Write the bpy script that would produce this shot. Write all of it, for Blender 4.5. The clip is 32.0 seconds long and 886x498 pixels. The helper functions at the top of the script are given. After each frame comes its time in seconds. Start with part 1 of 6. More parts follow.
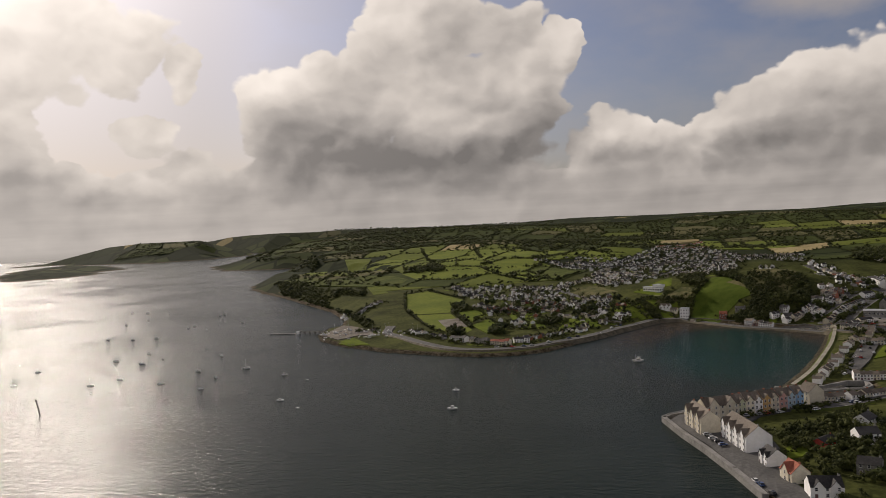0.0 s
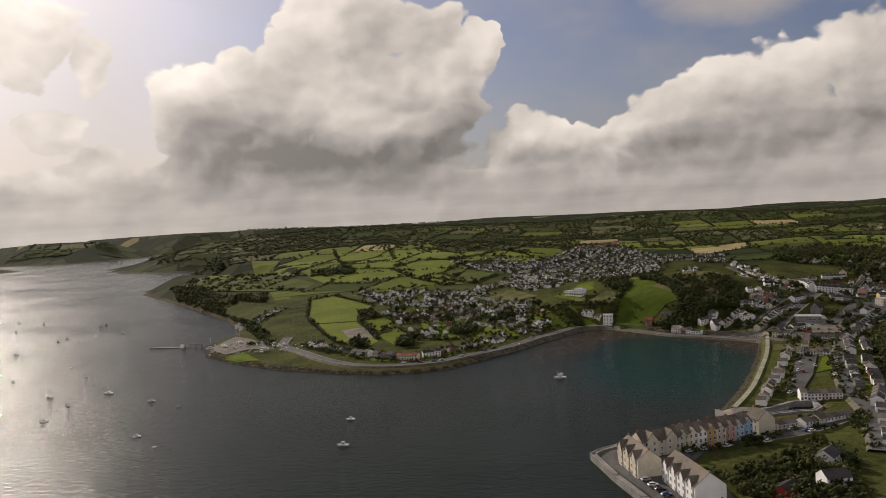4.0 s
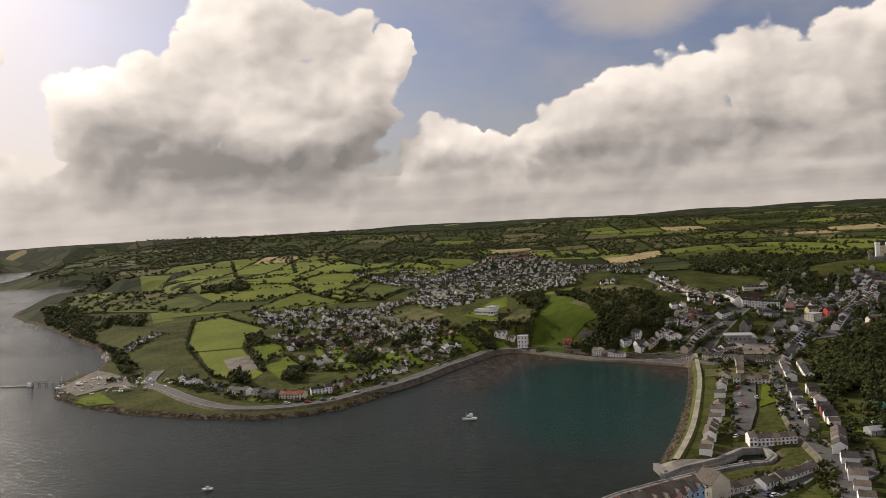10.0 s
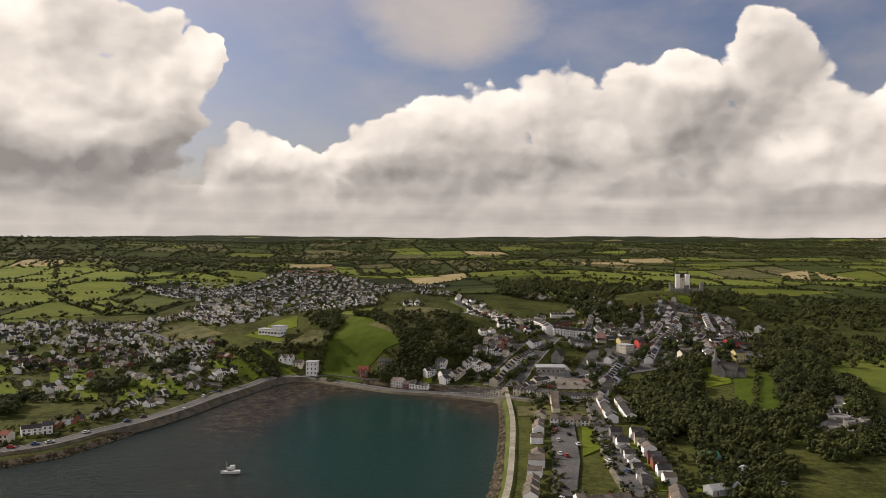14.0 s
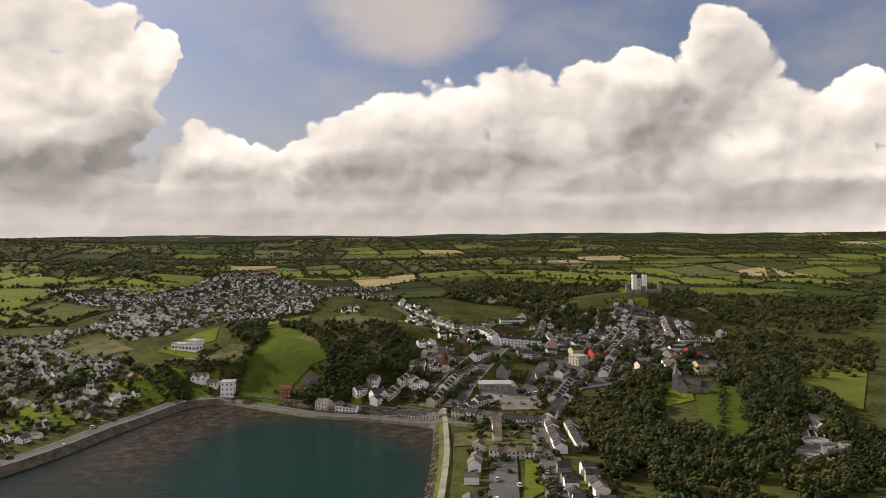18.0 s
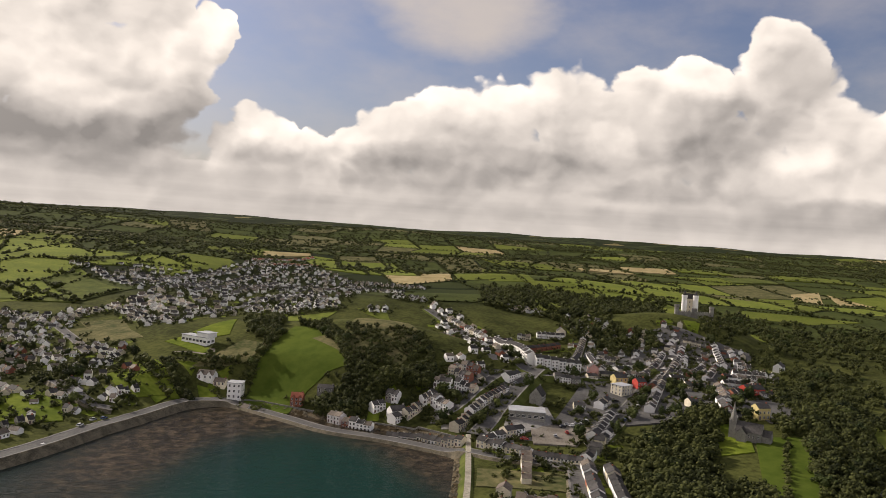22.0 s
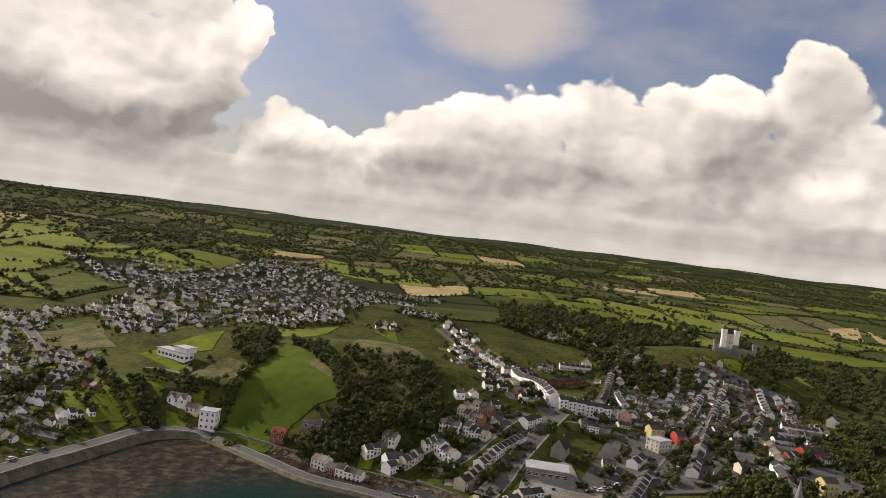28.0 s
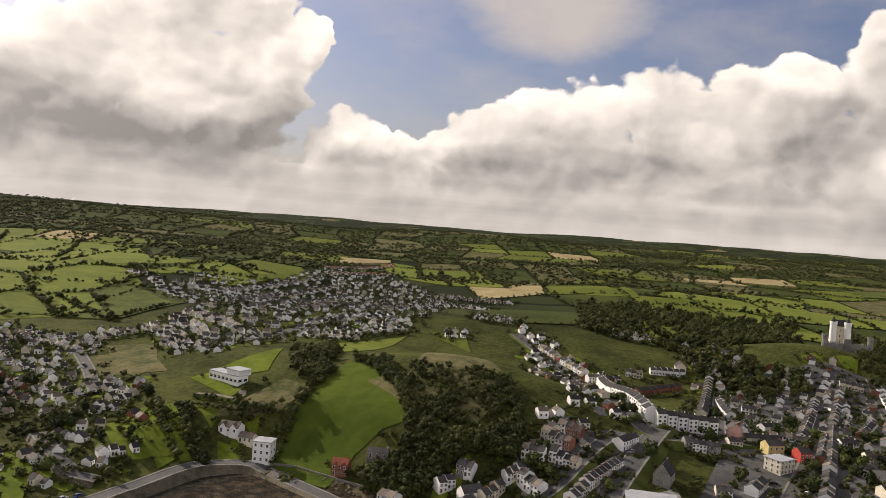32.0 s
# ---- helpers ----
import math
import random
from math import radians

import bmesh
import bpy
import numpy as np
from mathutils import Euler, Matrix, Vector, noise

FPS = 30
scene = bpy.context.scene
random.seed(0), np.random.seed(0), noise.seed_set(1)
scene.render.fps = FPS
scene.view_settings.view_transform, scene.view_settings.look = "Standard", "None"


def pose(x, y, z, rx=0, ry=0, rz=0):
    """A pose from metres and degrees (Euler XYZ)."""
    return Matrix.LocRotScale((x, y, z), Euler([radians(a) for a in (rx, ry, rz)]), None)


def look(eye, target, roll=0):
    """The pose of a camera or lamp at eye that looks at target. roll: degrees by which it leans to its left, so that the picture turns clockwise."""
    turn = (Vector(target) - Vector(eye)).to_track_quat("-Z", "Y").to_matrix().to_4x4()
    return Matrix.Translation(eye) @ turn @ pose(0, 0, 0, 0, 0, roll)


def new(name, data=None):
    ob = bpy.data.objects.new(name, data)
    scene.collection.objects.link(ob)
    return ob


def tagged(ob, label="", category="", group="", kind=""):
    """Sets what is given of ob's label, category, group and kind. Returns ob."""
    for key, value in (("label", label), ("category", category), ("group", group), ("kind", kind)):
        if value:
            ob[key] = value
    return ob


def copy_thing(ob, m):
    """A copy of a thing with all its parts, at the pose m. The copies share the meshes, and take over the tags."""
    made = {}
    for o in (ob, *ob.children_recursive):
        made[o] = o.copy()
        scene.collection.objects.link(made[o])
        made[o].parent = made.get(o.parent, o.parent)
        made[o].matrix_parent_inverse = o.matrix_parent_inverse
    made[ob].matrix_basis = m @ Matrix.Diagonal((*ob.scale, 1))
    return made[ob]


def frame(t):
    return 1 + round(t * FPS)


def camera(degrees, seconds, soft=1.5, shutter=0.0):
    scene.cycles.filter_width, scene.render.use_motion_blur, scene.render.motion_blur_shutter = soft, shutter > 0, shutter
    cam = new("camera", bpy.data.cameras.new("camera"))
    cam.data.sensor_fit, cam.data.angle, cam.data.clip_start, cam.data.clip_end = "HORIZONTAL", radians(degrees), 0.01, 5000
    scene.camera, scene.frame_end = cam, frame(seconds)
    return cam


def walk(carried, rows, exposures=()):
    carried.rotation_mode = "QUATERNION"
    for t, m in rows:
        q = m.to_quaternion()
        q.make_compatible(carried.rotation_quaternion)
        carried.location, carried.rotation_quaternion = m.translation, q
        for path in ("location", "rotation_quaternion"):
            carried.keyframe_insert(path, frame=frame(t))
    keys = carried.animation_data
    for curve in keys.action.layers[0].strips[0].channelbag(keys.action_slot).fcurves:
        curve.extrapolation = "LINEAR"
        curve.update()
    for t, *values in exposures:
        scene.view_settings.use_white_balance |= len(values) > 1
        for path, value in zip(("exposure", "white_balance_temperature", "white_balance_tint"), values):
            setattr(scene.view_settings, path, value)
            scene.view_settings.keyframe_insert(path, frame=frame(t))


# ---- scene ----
cam = camera(58.0, 32.0, soft=0.6)
PATH = [
    (0, (-0.00, -0.00, 112.58), (-63.99, 189.38, 106.11), -2.94),
    (1, (-5.43, 21.45, 113.87), (-62.95, 212.78, 104.74), -3.88),
    (2, (-7.60, 42.42, 112.27), (-59.76, 235.27, 102.91), -3.97),
    (3, (-8.54, 60.14, 111.41), (-58.15, 253.78, 104.95), -4.22),
    (3.5, (-9.16, 69.79, 111.42), (-56.62, 263.95, 104.50), -3.57),
    (5.5, (-10.18, 101.48, 112.72), (-50.39, 297.21, 104.22), -1.83),
    (6, (-10.02, 106.81, 112.63), (-49.93, 302.60, 104.16), -1.64),
    (7, (-11.52, 117.26, 115.03), (-47.98, 313.74, 106.87), -1.56),
    (8, (-12.08, 127.98, 117.06), (-46.69, 324.73, 107.40), -1.99),
    (9, (-13.07, 140.84, 116.28), (-42.30, 338.56, 109.07), -3.94),
    (10, (-13.01, 164.28, 115.00), (-36.62, 362.76, 108.09), -3.32),
    (11, (-11.23, 190.66, 110.90), (-27.31, 389.96, 106.48), -2.20),
    (12, (-12.22, 220.38, 107.39), (-10.90, 420.34, 103.67), -0.60),
    (13, (-12.18, 240.14, 107.53), (3.22, 439.53, 104.79), 0.45),
    (14, (-8.04, 256.39, 105.99), (16.87, 454.80, 102.61), 0.15),
    (15, (1.64, 273.51, 106.81), (31.01, 471.27, 101.55), -0.80),
    (15.5, (6.73, 281.28, 106.85), (38.16, 478.71, 101.12), -1.40),
    (17.5, (16.12, 309.04, 107.89), (50.94, 505.95, 104.31), -0.40),
    (18, (17.97, 314.77, 108.87), (52.81, 511.67, 104.81), -0.35),
    (19, (20.90, 326.41, 110.19), (55.94, 523.29, 106.94), -0.20),
    (20, (25.37, 338.46, 110.96), (60.32, 535.35, 107.45), -0.30),
    (21, (29.03, 349.59, 113.22), (62.73, 546.69, 109.04), 0.30),
    (22, (27.49, 364.47, 113.95), (52.56, 562.82, 108.44), 3.90),
    (23, (26.56, 377.21, 115.59), (45.75, 576.22, 110.26), 8.00),
    (24, (30.04, 389.44, 116.67), (49.12, 588.47, 111.82), 7.70),
    (25, (32.75, 400.85, 117.83), (51.92, 599.87, 112.85), 7.30),
    (25.5, (33.56, 406.65, 118.21), (52.92, 605.66, 113.69), 7.30),
    (27.5, (37.32, 428.27, 119.18), (57.10, 627.22, 113.94), 6.90),
    (28, (37.55, 433.44, 119.69), (57.37, 632.40, 115.04), 7.15),
    (29, (39.86, 444.24, 119.71), (59.23, 643.22, 113.93), 7.45),
    (30, (40.75, 456.73, 119.49), (56.56, 655.98, 112.40), 7.20),
    (31, (41.24, 469.93, 119.39), (50.09, 669.61, 112.37), 5.40),
    (32, (41.01, 484.18, 119.23), (43.69, 684.06, 112.71), 4.20),
]
walk(cam, [(t, look(eye, target, roll)) for t, eye, target, roll in PATH],
     exposures=[(0, -0.62, 7100, 15), (6, -0.36, 7200, 15), (12, -0.14, 7200, 15), (20, 0.06, 7200, 15), (32, 0.08, 7200, 15)])

# ---- light ----
SUN_TURN, SUN_HEIGHT = radians(-49), radians(27)
sun_way = Vector((math.sin(SUN_TURN) * math.cos(SUN_HEIGHT), math.cos(SUN_TURN) * math.cos(SUN_HEIGHT), math.sin(SUN_HEIGHT)))
sun = new("sun", bpy.data.lights.new("sun", "SUN"))
sun.data.energy, sun.data.angle, sun.data.color = 4.7, radians(0.6), (1.0, 0.95, 0.87)
sun.matrix_world = look(sun_way * 100, (0, 0, 0))


class Nodes:
    """Short hand for node trees."""

    def __init__(self, tree):
        self.tree = tree

    def add(self, kind, operation="", feature=""):
        node = self.tree.nodes.new(kind)
        if operation:
            node.operation = operation
        if feature:
            node.feature = feature
        return node

    def put(self, socket, value):
        if isinstance(value, bpy.types.NodeSocket):
            self.tree.links.new(value, socket)
        elif value is not None:
            socket.default_value = (*value, 1) if isinstance(value, tuple) and len(value) == 3 and socket.type == "RGBA" else value

    def math(self, op, a, b=None, c=None, clamp=False):
        node = self.add("ShaderNodeMath", op)
        node.use_clamp = clamp
        for socket, value in zip(node.inputs, (a, b, c)):
            self.put(socket, value)
        return node.outputs[0]

    def mix(self, k, a, b, blend="MIX"):
        node = self.add("ShaderNodeMix")
        node.data_type, node.blend_type = "RGBA", blend
        self.put(node.inputs[0], k), self.put(node.inputs[6], a), self.put(node.inputs[7], b)
        return node.outputs[2]

    def noise(self, at, scale, detail=4.0, rough=0.55, warp=0.0):
        node = self.add("ShaderNodeTexNoise")
        self.put(node.inputs["Vector"], at), self.put(node.inputs["Scale"], scale), self.put(node.inputs["Detail"], detail)
        self.put(node.inputs["Roughness"], rough), self.put(node.inputs["Distortion"], warp)
        return node.outputs["Fac"]

    def band(self, value, low, high, to_low=0.0, to_high=1.0):
        node = self.add("ShaderNodeMapRange")
        node.interpolation_type = "SMOOTHSTEP"
        for socket, v in zip(node.inputs, (value, low, high, to_low, to_high)):
            self.put(socket, v)
        return node.outputs[0]

    def vector(self, x, y, z):
        node = self.add("ShaderNodeCombineXYZ")
        for socket, v in zip(node.inputs, (x, y, z)):
            self.put(socket, v)
        return node.outputs[0]


# ---- sky: a clear sky with heaped cumulus, thin high cloud and a grey layer over the horizon ----
world = bpy.data.worlds.new("sky")
scene.world, world.use_nodes = world, True
world.node_tree.nodes.clear()
n = Nodes(world.node_tree)
clear = n.add("ShaderNodeTexSky")
clear.sky_type, clear.sun_disc, clear.sun_elevation, clear.sun_rotation = "NISHITA", False, SUN_HEIGHT, SUN_TURN
clear.air_density, clear.dust_density = 1.2, 1.5
way = n.add("ShaderNodeTexCoord").outputs["Generated"]
cut = n.add("ShaderNodeSeparateXYZ")
n.put(cut.inputs[0], way)
turn = n.math("MULTIPLY", n.math("ARCTAN2", cut.outputs[0], cut.outputs[1]), 57.2958)
rise = n.math("MULTIPLY", n.math("ARCSINE", cut.outputs[2]), 57.2958)
at = n.vector(n.math("MULTIPLY", turn, 0.1), n.math("MULTIPLY", rise, 0.13), 0.37)
# heaps of cloud: turn, rise, half width, half height in degrees
BANKS = [(-23.2, 8.3, 10.4, 5.8), (-29.8, 9.0, 4.3, 3.6), (-18.3, 13.6, 8.5, 3.8), (-9.5, 12.6, 1.9, 1.7), (-11.9, 10.5, 3.6, 3.4), (-15.4, 7.1, 6.5, 4.0), (-35.5, 3.1, 4.5, 3.2), (-27.5, 3.4, 9.7, 3.2),
         (-6.0, 5.7, 3.6, 2.8), (-3.0, 4.7, 2.6, 2.3), (-7.9, 4.6, 3.2, 2.6), (3.9, 6.4, 4.5, 2.9), (0.8, 5.4, 2.2, 2.3), (10.3, 7.7, 7.3, 3.9), (15.5, 8.1, 6.5, 4.2), (24.1, 10.2, 3.4, 3.6),
         (21.4, 8.7, 4.9, 4.5), (29.1, 11.2, 3.4, 4.3), (32.1, 8.3, 4.5, 3.8), (36.8, 7.7, 3.0, 3.7), (34.8, 6.4, 4.0, 3.8), (42.5, 5.8, 5.2, 5.6), (-48.5, 6.2, 5.3, 5.3), (-45.9, 7.4, 2.0, 3.4),
         (-43.6, 3.3, 6.1, 2.6), (-36.0, 3.8, 4.0, 2.9), (-39.4, 3.5, 4.0, 1.8), (-38.8, 7.2, 3.2, 1.1), (-43.3, 13.6, 9.3, 3.0), (-36.0, 12.0, 2.0, 1.6), (51, 8, 7, 7), (27, 5.5, 8, 4.5), (8, 4.5, 8, 3.0), (-3, 2.5, 9, 2.6), (-15, 4.2, 7, 3.6), (-0.6, 4.4, 1.6, 1.5), (-16.0, 10.0, 6.0, 4.0)]
# broad lights and greys in them: turn, rise, half width, half height, how much
TONES = [(-26.7, 5.1, 6.5, 2.9, -0.34), (-17.1, 3.9, 6.3, 2.0, -0.32), (-22.3, 2.1, 8.1, 1.2, -0.10), (-17.5, 9.4, 6.1, 2.6, 0.05), (-30.0, 10.4, 3.6, 1.8, 0.26), (-9.2, 12.5, 2.4, 1.8, 0.22), (-12.0, 10.0, 2.6, 1.6, 0.10),
         (8.7, 9.6, 6.5, 2.0, 0.20), (24.1, 11.7, 3.6, 1.8, 0.20), (27.1, 7.4, 4.9, 2.2, -0.14), (31.4, 5.7, 2.4, 1.0, 0.18), (18.6, 6.6, 1.5, 1.3, 0.16), (-11.0, 6.2, 3.0, 1.6, -0.16), (9.5, 4.8, 8.9, 1.1, -0.18),
         (34.9, 2.2, 9.3, 1.0, -0.26), (4.7, 3.6, 5.3, 1.1, -0.15), (-44.3, 2.6, 5.7, 1.6, -0.20), (-8.0, 4.4, 4.0, 1.0, -0.12), (-4.8, 6.0, 2.8, 1.4, 0.16), (-23.0, 13.0, 5.0, 2.5, 0.10), (38.0, 9.0, 3.0, 2.0, 0.12), (20.0, 3.4, 9.0, 0.7, -0.10)]


def square(a):
    return n.math("MULTIPLY", a, a)


def offset(vec, amount, by=(0.5, 0.5, 0.5)):
    """A noise colour about zero, scaled."""
    centre = n.add("ShaderNodeVectorMath", operation="SUBTRACT")
    n.put(centre.inputs[0], vec)
    centre.inputs[1].default_value = by
    size = n.add("ShaderNodeVectorMath", operation="SCALE")
    n.put(size.inputs[0], centre.outputs[0])
    size.inputs["Scale"].default_value = amount
    return size.outputs[0]


def noise_colour(spot, scale, detail, rough=0.5):
    node = n.add("ShaderNodeTexNoise")
    n.put(node.inputs["Vector"], spot)
    node.inputs["Scale"].default_value, node.inputs["Detail"].default_value, node.inputs["Roughness"].default_value = scale, detail, rough
    return node.outputs["Color"]


def billows(spot, scale, detail=2.0):
    """Rounded heads, like those of cumulus."""
    tex = n.add("ShaderNodeTexVoronoi", feature="SMOOTH_F1")
    n.put(tex.inputs["Vector"], spot)
    tex.inputs["Scale"].default_value, tex.inputs["Detail"].default_value, tex.inputs["Roughness"].default_value = scale, detail, 0.5
    tex.inputs["Smoothness"].default_value = 0.55
    return n.math("SUBTRACT", 1.0, tex.outputs["Distance"])


def summed(a, b):
    node = n.add("ShaderNodeVectorMath", operation="ADD")
    n.put(node.inputs[0], a)
    n.put(node.inputs[1], b)
    return node.outputs[0]


bent = summed(at, offset(noise_colour(at, 2.2, 4.0, 0.55), 0.30))
split = n.add("ShaderNodeSeparateXYZ")
n.put(split.inputs[0], bent)
bent_turn, bent_rise = n.math("DIVIDE", split.outputs[0], 0.1), n.math("DIVIDE", split.outputs[1], 0.13)


def heaps(du, dv):
    """How deep in a heap of cloud a direction lies, moved by du, dv degrees."""
    depth = -3.0
    for a, e, ra, re in BANKS:
        u, v = n.math("MULTIPLY_ADD", bent_turn, 0.93 / ra, 0.93 * (du - a) / ra), n.math("MULTIPLY_ADD", bent_rise, 0.93 / re, 0.93 * (dv - e) / re)
        v = n.math("MAXIMUM", v, n.math("MULTIPLY", v, 0.42))  # flat-based: a heap runs down into the layer below it
        depth = n.math("MAXIMUM", depth, n.math("SUBTRACT", 1.0, n.math("MULTIPLY_ADD", u, u, square(v))))
    return depth


heads = billows(bent, 1.9)
small_heads = billows(bent, 4.6, 1.5)
puff = n.math("ADD", n.math("MULTIPLY", n.math("SUBTRACT", heads, 0.55), 0.75), n.math("MULTIPLY", n.math("SUBTRACT", small_heads, 0.6), 0.35))
rest = n.math("MULTIPLY", n.math("SUBTRACT", n.noise(at, 0.6, 3.0), 0.42), 3.0)  # broken cloud away from these heaps
away = n.math("MAXIMUM", n.band(n.math("ABSOLUTE", turn), 52, 66), n.band(rise, 17.5, 26))
depth = heaps(0.0, 0.0)
thick = n.math("ADD", n.math("ADD", n.math("MULTIPLY", depth, n.math("SUBTRACT", 1.0, away)), n.math("MULTIPLY", rest, away)), puff)
low = n.math("MULTIPLY_ADD", puff, 0.45, n.band(rise, 5.2, 2.6, -0.9, 0.75))
thick = n.math("MAXIMUM", thick, low)
cover = n.band(thick, 0.0, 0.14)

# light comes from above and the sunward side: the rims glow, the middles and bases are grey
sunward = n.math("SUBTRACT", depth, heaps(-1.1, 1.5))
lit = n.band(sunward, -0.30, 0.55)
sun_shift = n.add("ShaderNodeVectorMath", operation="ADD")
n.put(sun_shift.inputs[0], bent)
sun_shift.inputs[1].default_value = (-0.05, 0.08, 0)
relief = n.math("SUBTRACT", heads, billows(sun_shift.outputs[0], 1.9))
body = n.noise(bent, 1.9, 6.0, 0.5)
shade = n.math("ADD", n.math("MULTIPLY_ADD", lit, 0.22, 0.57), n.math("ADD", n.math("MULTIPLY", relief, 0.46), n.math("MULTIPLY", n.math("SUBTRACT", body, 0.5), 0.50)))
shade = n.math("ADD", shade, n.band(thick, 0.5, 0.05, 0.0, 0.10))
for a, e, ra, re, much in TONES:
    u, v = n.math("MULTIPLY_ADD", bent_turn, 1 / ra, -a / ra), n.math("MULTIPLY_ADD", bent_rise, 1 / re, -e / re)
    shade = n.math("MULTIPLY_ADD", n.band(n.math("MULTIPLY_ADD", u, u, square(v)), 1.7, 0.0), much, shade)
# flat streaks of the layer near the horizon
streak = n.noise(n.vector(n.math("MULTIPLY", turn, 0.03), n.math("MULTIPLY", rise, 0.55), 1.7), 1.6, 6.0)
flat_layer = n.band(rise, 4.4, 0.8)
layer_tone = n.math("MULTIPLY_ADD", n.math("SUBTRACT", streak, 0.5), 0.50, 0.55)
shade = n.math("ADD", n.math("MULTIPLY", shade, n.math("MULTIPLY_ADD", flat_layer, -0.6, 1.0)), n.math("MULTIPLY", layer_tone, n.math("MULTIPLY", flat_layer, 0.6)))
shade = n.math("ADD", shade, n.band(rise, 1.4, 0.0, 0.0, 0.05))
sunlit = n.add("ShaderNodeVectorMath", operation="DOT_PRODUCT")
n.put(sunlit.inputs[0], way)
sunlit.inputs[1].default_value = sun_way
toward = n.math("MAXIMUM", sunlit.outputs["Value"], 0.0)
glare = n.math("ADD", n.math("MULTIPLY", n.math("POWER", toward, 9.0), 0.42), n.math("MULTIPLY", n.math("POWER", toward, 40.0), 1.1))
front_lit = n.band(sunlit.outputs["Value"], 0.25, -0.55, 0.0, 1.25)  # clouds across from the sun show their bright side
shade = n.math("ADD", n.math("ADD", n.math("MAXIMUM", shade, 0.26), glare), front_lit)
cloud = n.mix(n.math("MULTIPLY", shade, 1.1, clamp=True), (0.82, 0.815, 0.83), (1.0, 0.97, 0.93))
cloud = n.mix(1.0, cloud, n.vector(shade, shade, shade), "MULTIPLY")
blue = n.mix(1.0, clear.outputs[0], (0.050, 0.056, 0.080), "MULTIPLY")
haze = n.noise(n.vector(n.math("MULTIPLY", turn, 0.05), n.math("MULTIPLY", rise, 0.1), 4.0), 2.0, 6.0)
u, v = n.math("DIVIDE", n.math("SUBTRACT", turn, 7.5), 8.0), n.math("DIVIDE", n.math("SUBTRACT", rise, 15.6), 4.6)
veil = n.band(n.math("SUBTRACT", n.math("MULTIPLY_ADD", n.math("SUBTRACT", haze, 0.5), 1.8, 1.0), n.math("ADD", square(u), square(v))), -0.2, 1.0)
thin = n.math("MAXIMUM", n.band(haze, 0.3, 0.75, 0.05, 0.4), n.math("MULTIPLY", veil, 0.92))
blue = n.mix(n.math("MAXIMUM", thin, n.band(turn, -27.0, -36.0, 0.0, 0.55)), blue, (0.56, 0.535, 0.525))
blue = n.mix(1.0, blue, n.vector(glare, glare, glare), "ADD")
below = n.band(rise, 0.0, -3.0)
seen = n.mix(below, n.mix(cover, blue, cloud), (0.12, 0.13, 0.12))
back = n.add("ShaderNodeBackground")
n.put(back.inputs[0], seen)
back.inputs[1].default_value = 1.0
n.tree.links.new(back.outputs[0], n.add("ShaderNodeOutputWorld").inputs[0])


# ---- materials ----
def surface(name, dark, light, grain=1.0, blot=0.08, rough=0.8, bump=0.15, vary=0.0, metal=0.0, thing=False):
    """Two colours mixed by a fine and a broad noise, in metres; vary: how far alike things differ in brightness."""
    m = bpy.data.materials.new(name)
    m.use_nodes = True
    k = Nodes(m.node_tree)
    skin = m.node_tree.nodes["Principled BSDF"]
    spot = k.add("ShaderNodeNewGeometry").outputs["Position"]
    fine, broad = k.noise(spot, grain, 5.0, 0.6), k.noise(spot, blot, 4.0, 0.6)
    tone = k.band(k.math("ADD", k.math("MULTIPLY", fine, 0.5), k.math("MULTIPLY", broad, 0.6)), 0.35, 0.75)
    colour = k.mix(tone, dark, light)
    if vary:
        chance = k.add("ShaderNodeObjectInfo").outputs["Random"]
        value = k.add("ShaderNodeHueSaturation")
        k.put(value.inputs["Value"], k.band(chance, 0, 1, 1 - vary, 1 + vary))
        k.put(value.inputs["Color"], colour)
        colour = value.outputs[0]
    k.put(skin.inputs["Base Color"], colour)
    k.put(skin.inputs["Roughness"], k.band(broad, 0.2, 0.8, rough - 0.08, min(rough + 0.08, 1)))
    skin.inputs["Metallic"].default_value = metal
    if rough > 0.7:
        skin.inputs["Specular IOR Level"].default_value = 0.02 if rough >= 0.9 else 0.12
    if bump:
        b = k.add("ShaderNodeBump")
        b.inputs["Strength"].default_value, b.inputs["Distance"].default_value = 0.6, bump
        k.put(b.inputs["Height"], fine)
        k.put(skin.inputs["Normal"], b.outputs[0])
    return m


WHITE = surface("white_render", (0.78, 0.77, 0.74), (0.90, 0.89, 0.87), 0.9, 0.2, 0.8, 0.02, 0.1)
CREAM = surface("cream_render", (0.56, 0.50, 0.38), (0.74, 0.68, 0.55), 0.9, 0.2, 0.8, 0.02, 0.15)
YELLOW = surface("yellow_render", (0.52, 0.42, 0.17), (0.66, 0.56, 0.28), 0.9, 0.2, 0.8, 0.02)
ORANGE = surface("orange_render", (0.50, 0.30, 0.12), (0.62, 0.40, 0.19), 0.9, 0.2, 0.8, 0.02)
PALE_BLUE = surface("pale_blue_render", (0.36, 0.47, 0.55), (0.48, 0.60, 0.68), 0.9, 0.2, 0.8, 0.02)
BLUE = surface("blue_render", (0.22, 0.38, 0.58), (0.32, 0.50, 0.70), 0.9, 0.2, 0.8, 0.02)
PINK = surface("pink_render", (0.50, 0.27, 0.24), (0.62, 0.38, 0.33), 0.9, 0.2, 0.8, 0.02)
RED = surface("red_render", (0.42, 0.05, 0.04), (0.54, 0.09, 0.07), 0.9, 0.2, 0.8, 0.02)
GREEN_PAINT = surface("pale_green_render", (0.46, 0.47, 0.30), (0.58, 0.58, 0.40), 0.9, 0.2, 0.8, 0.02)
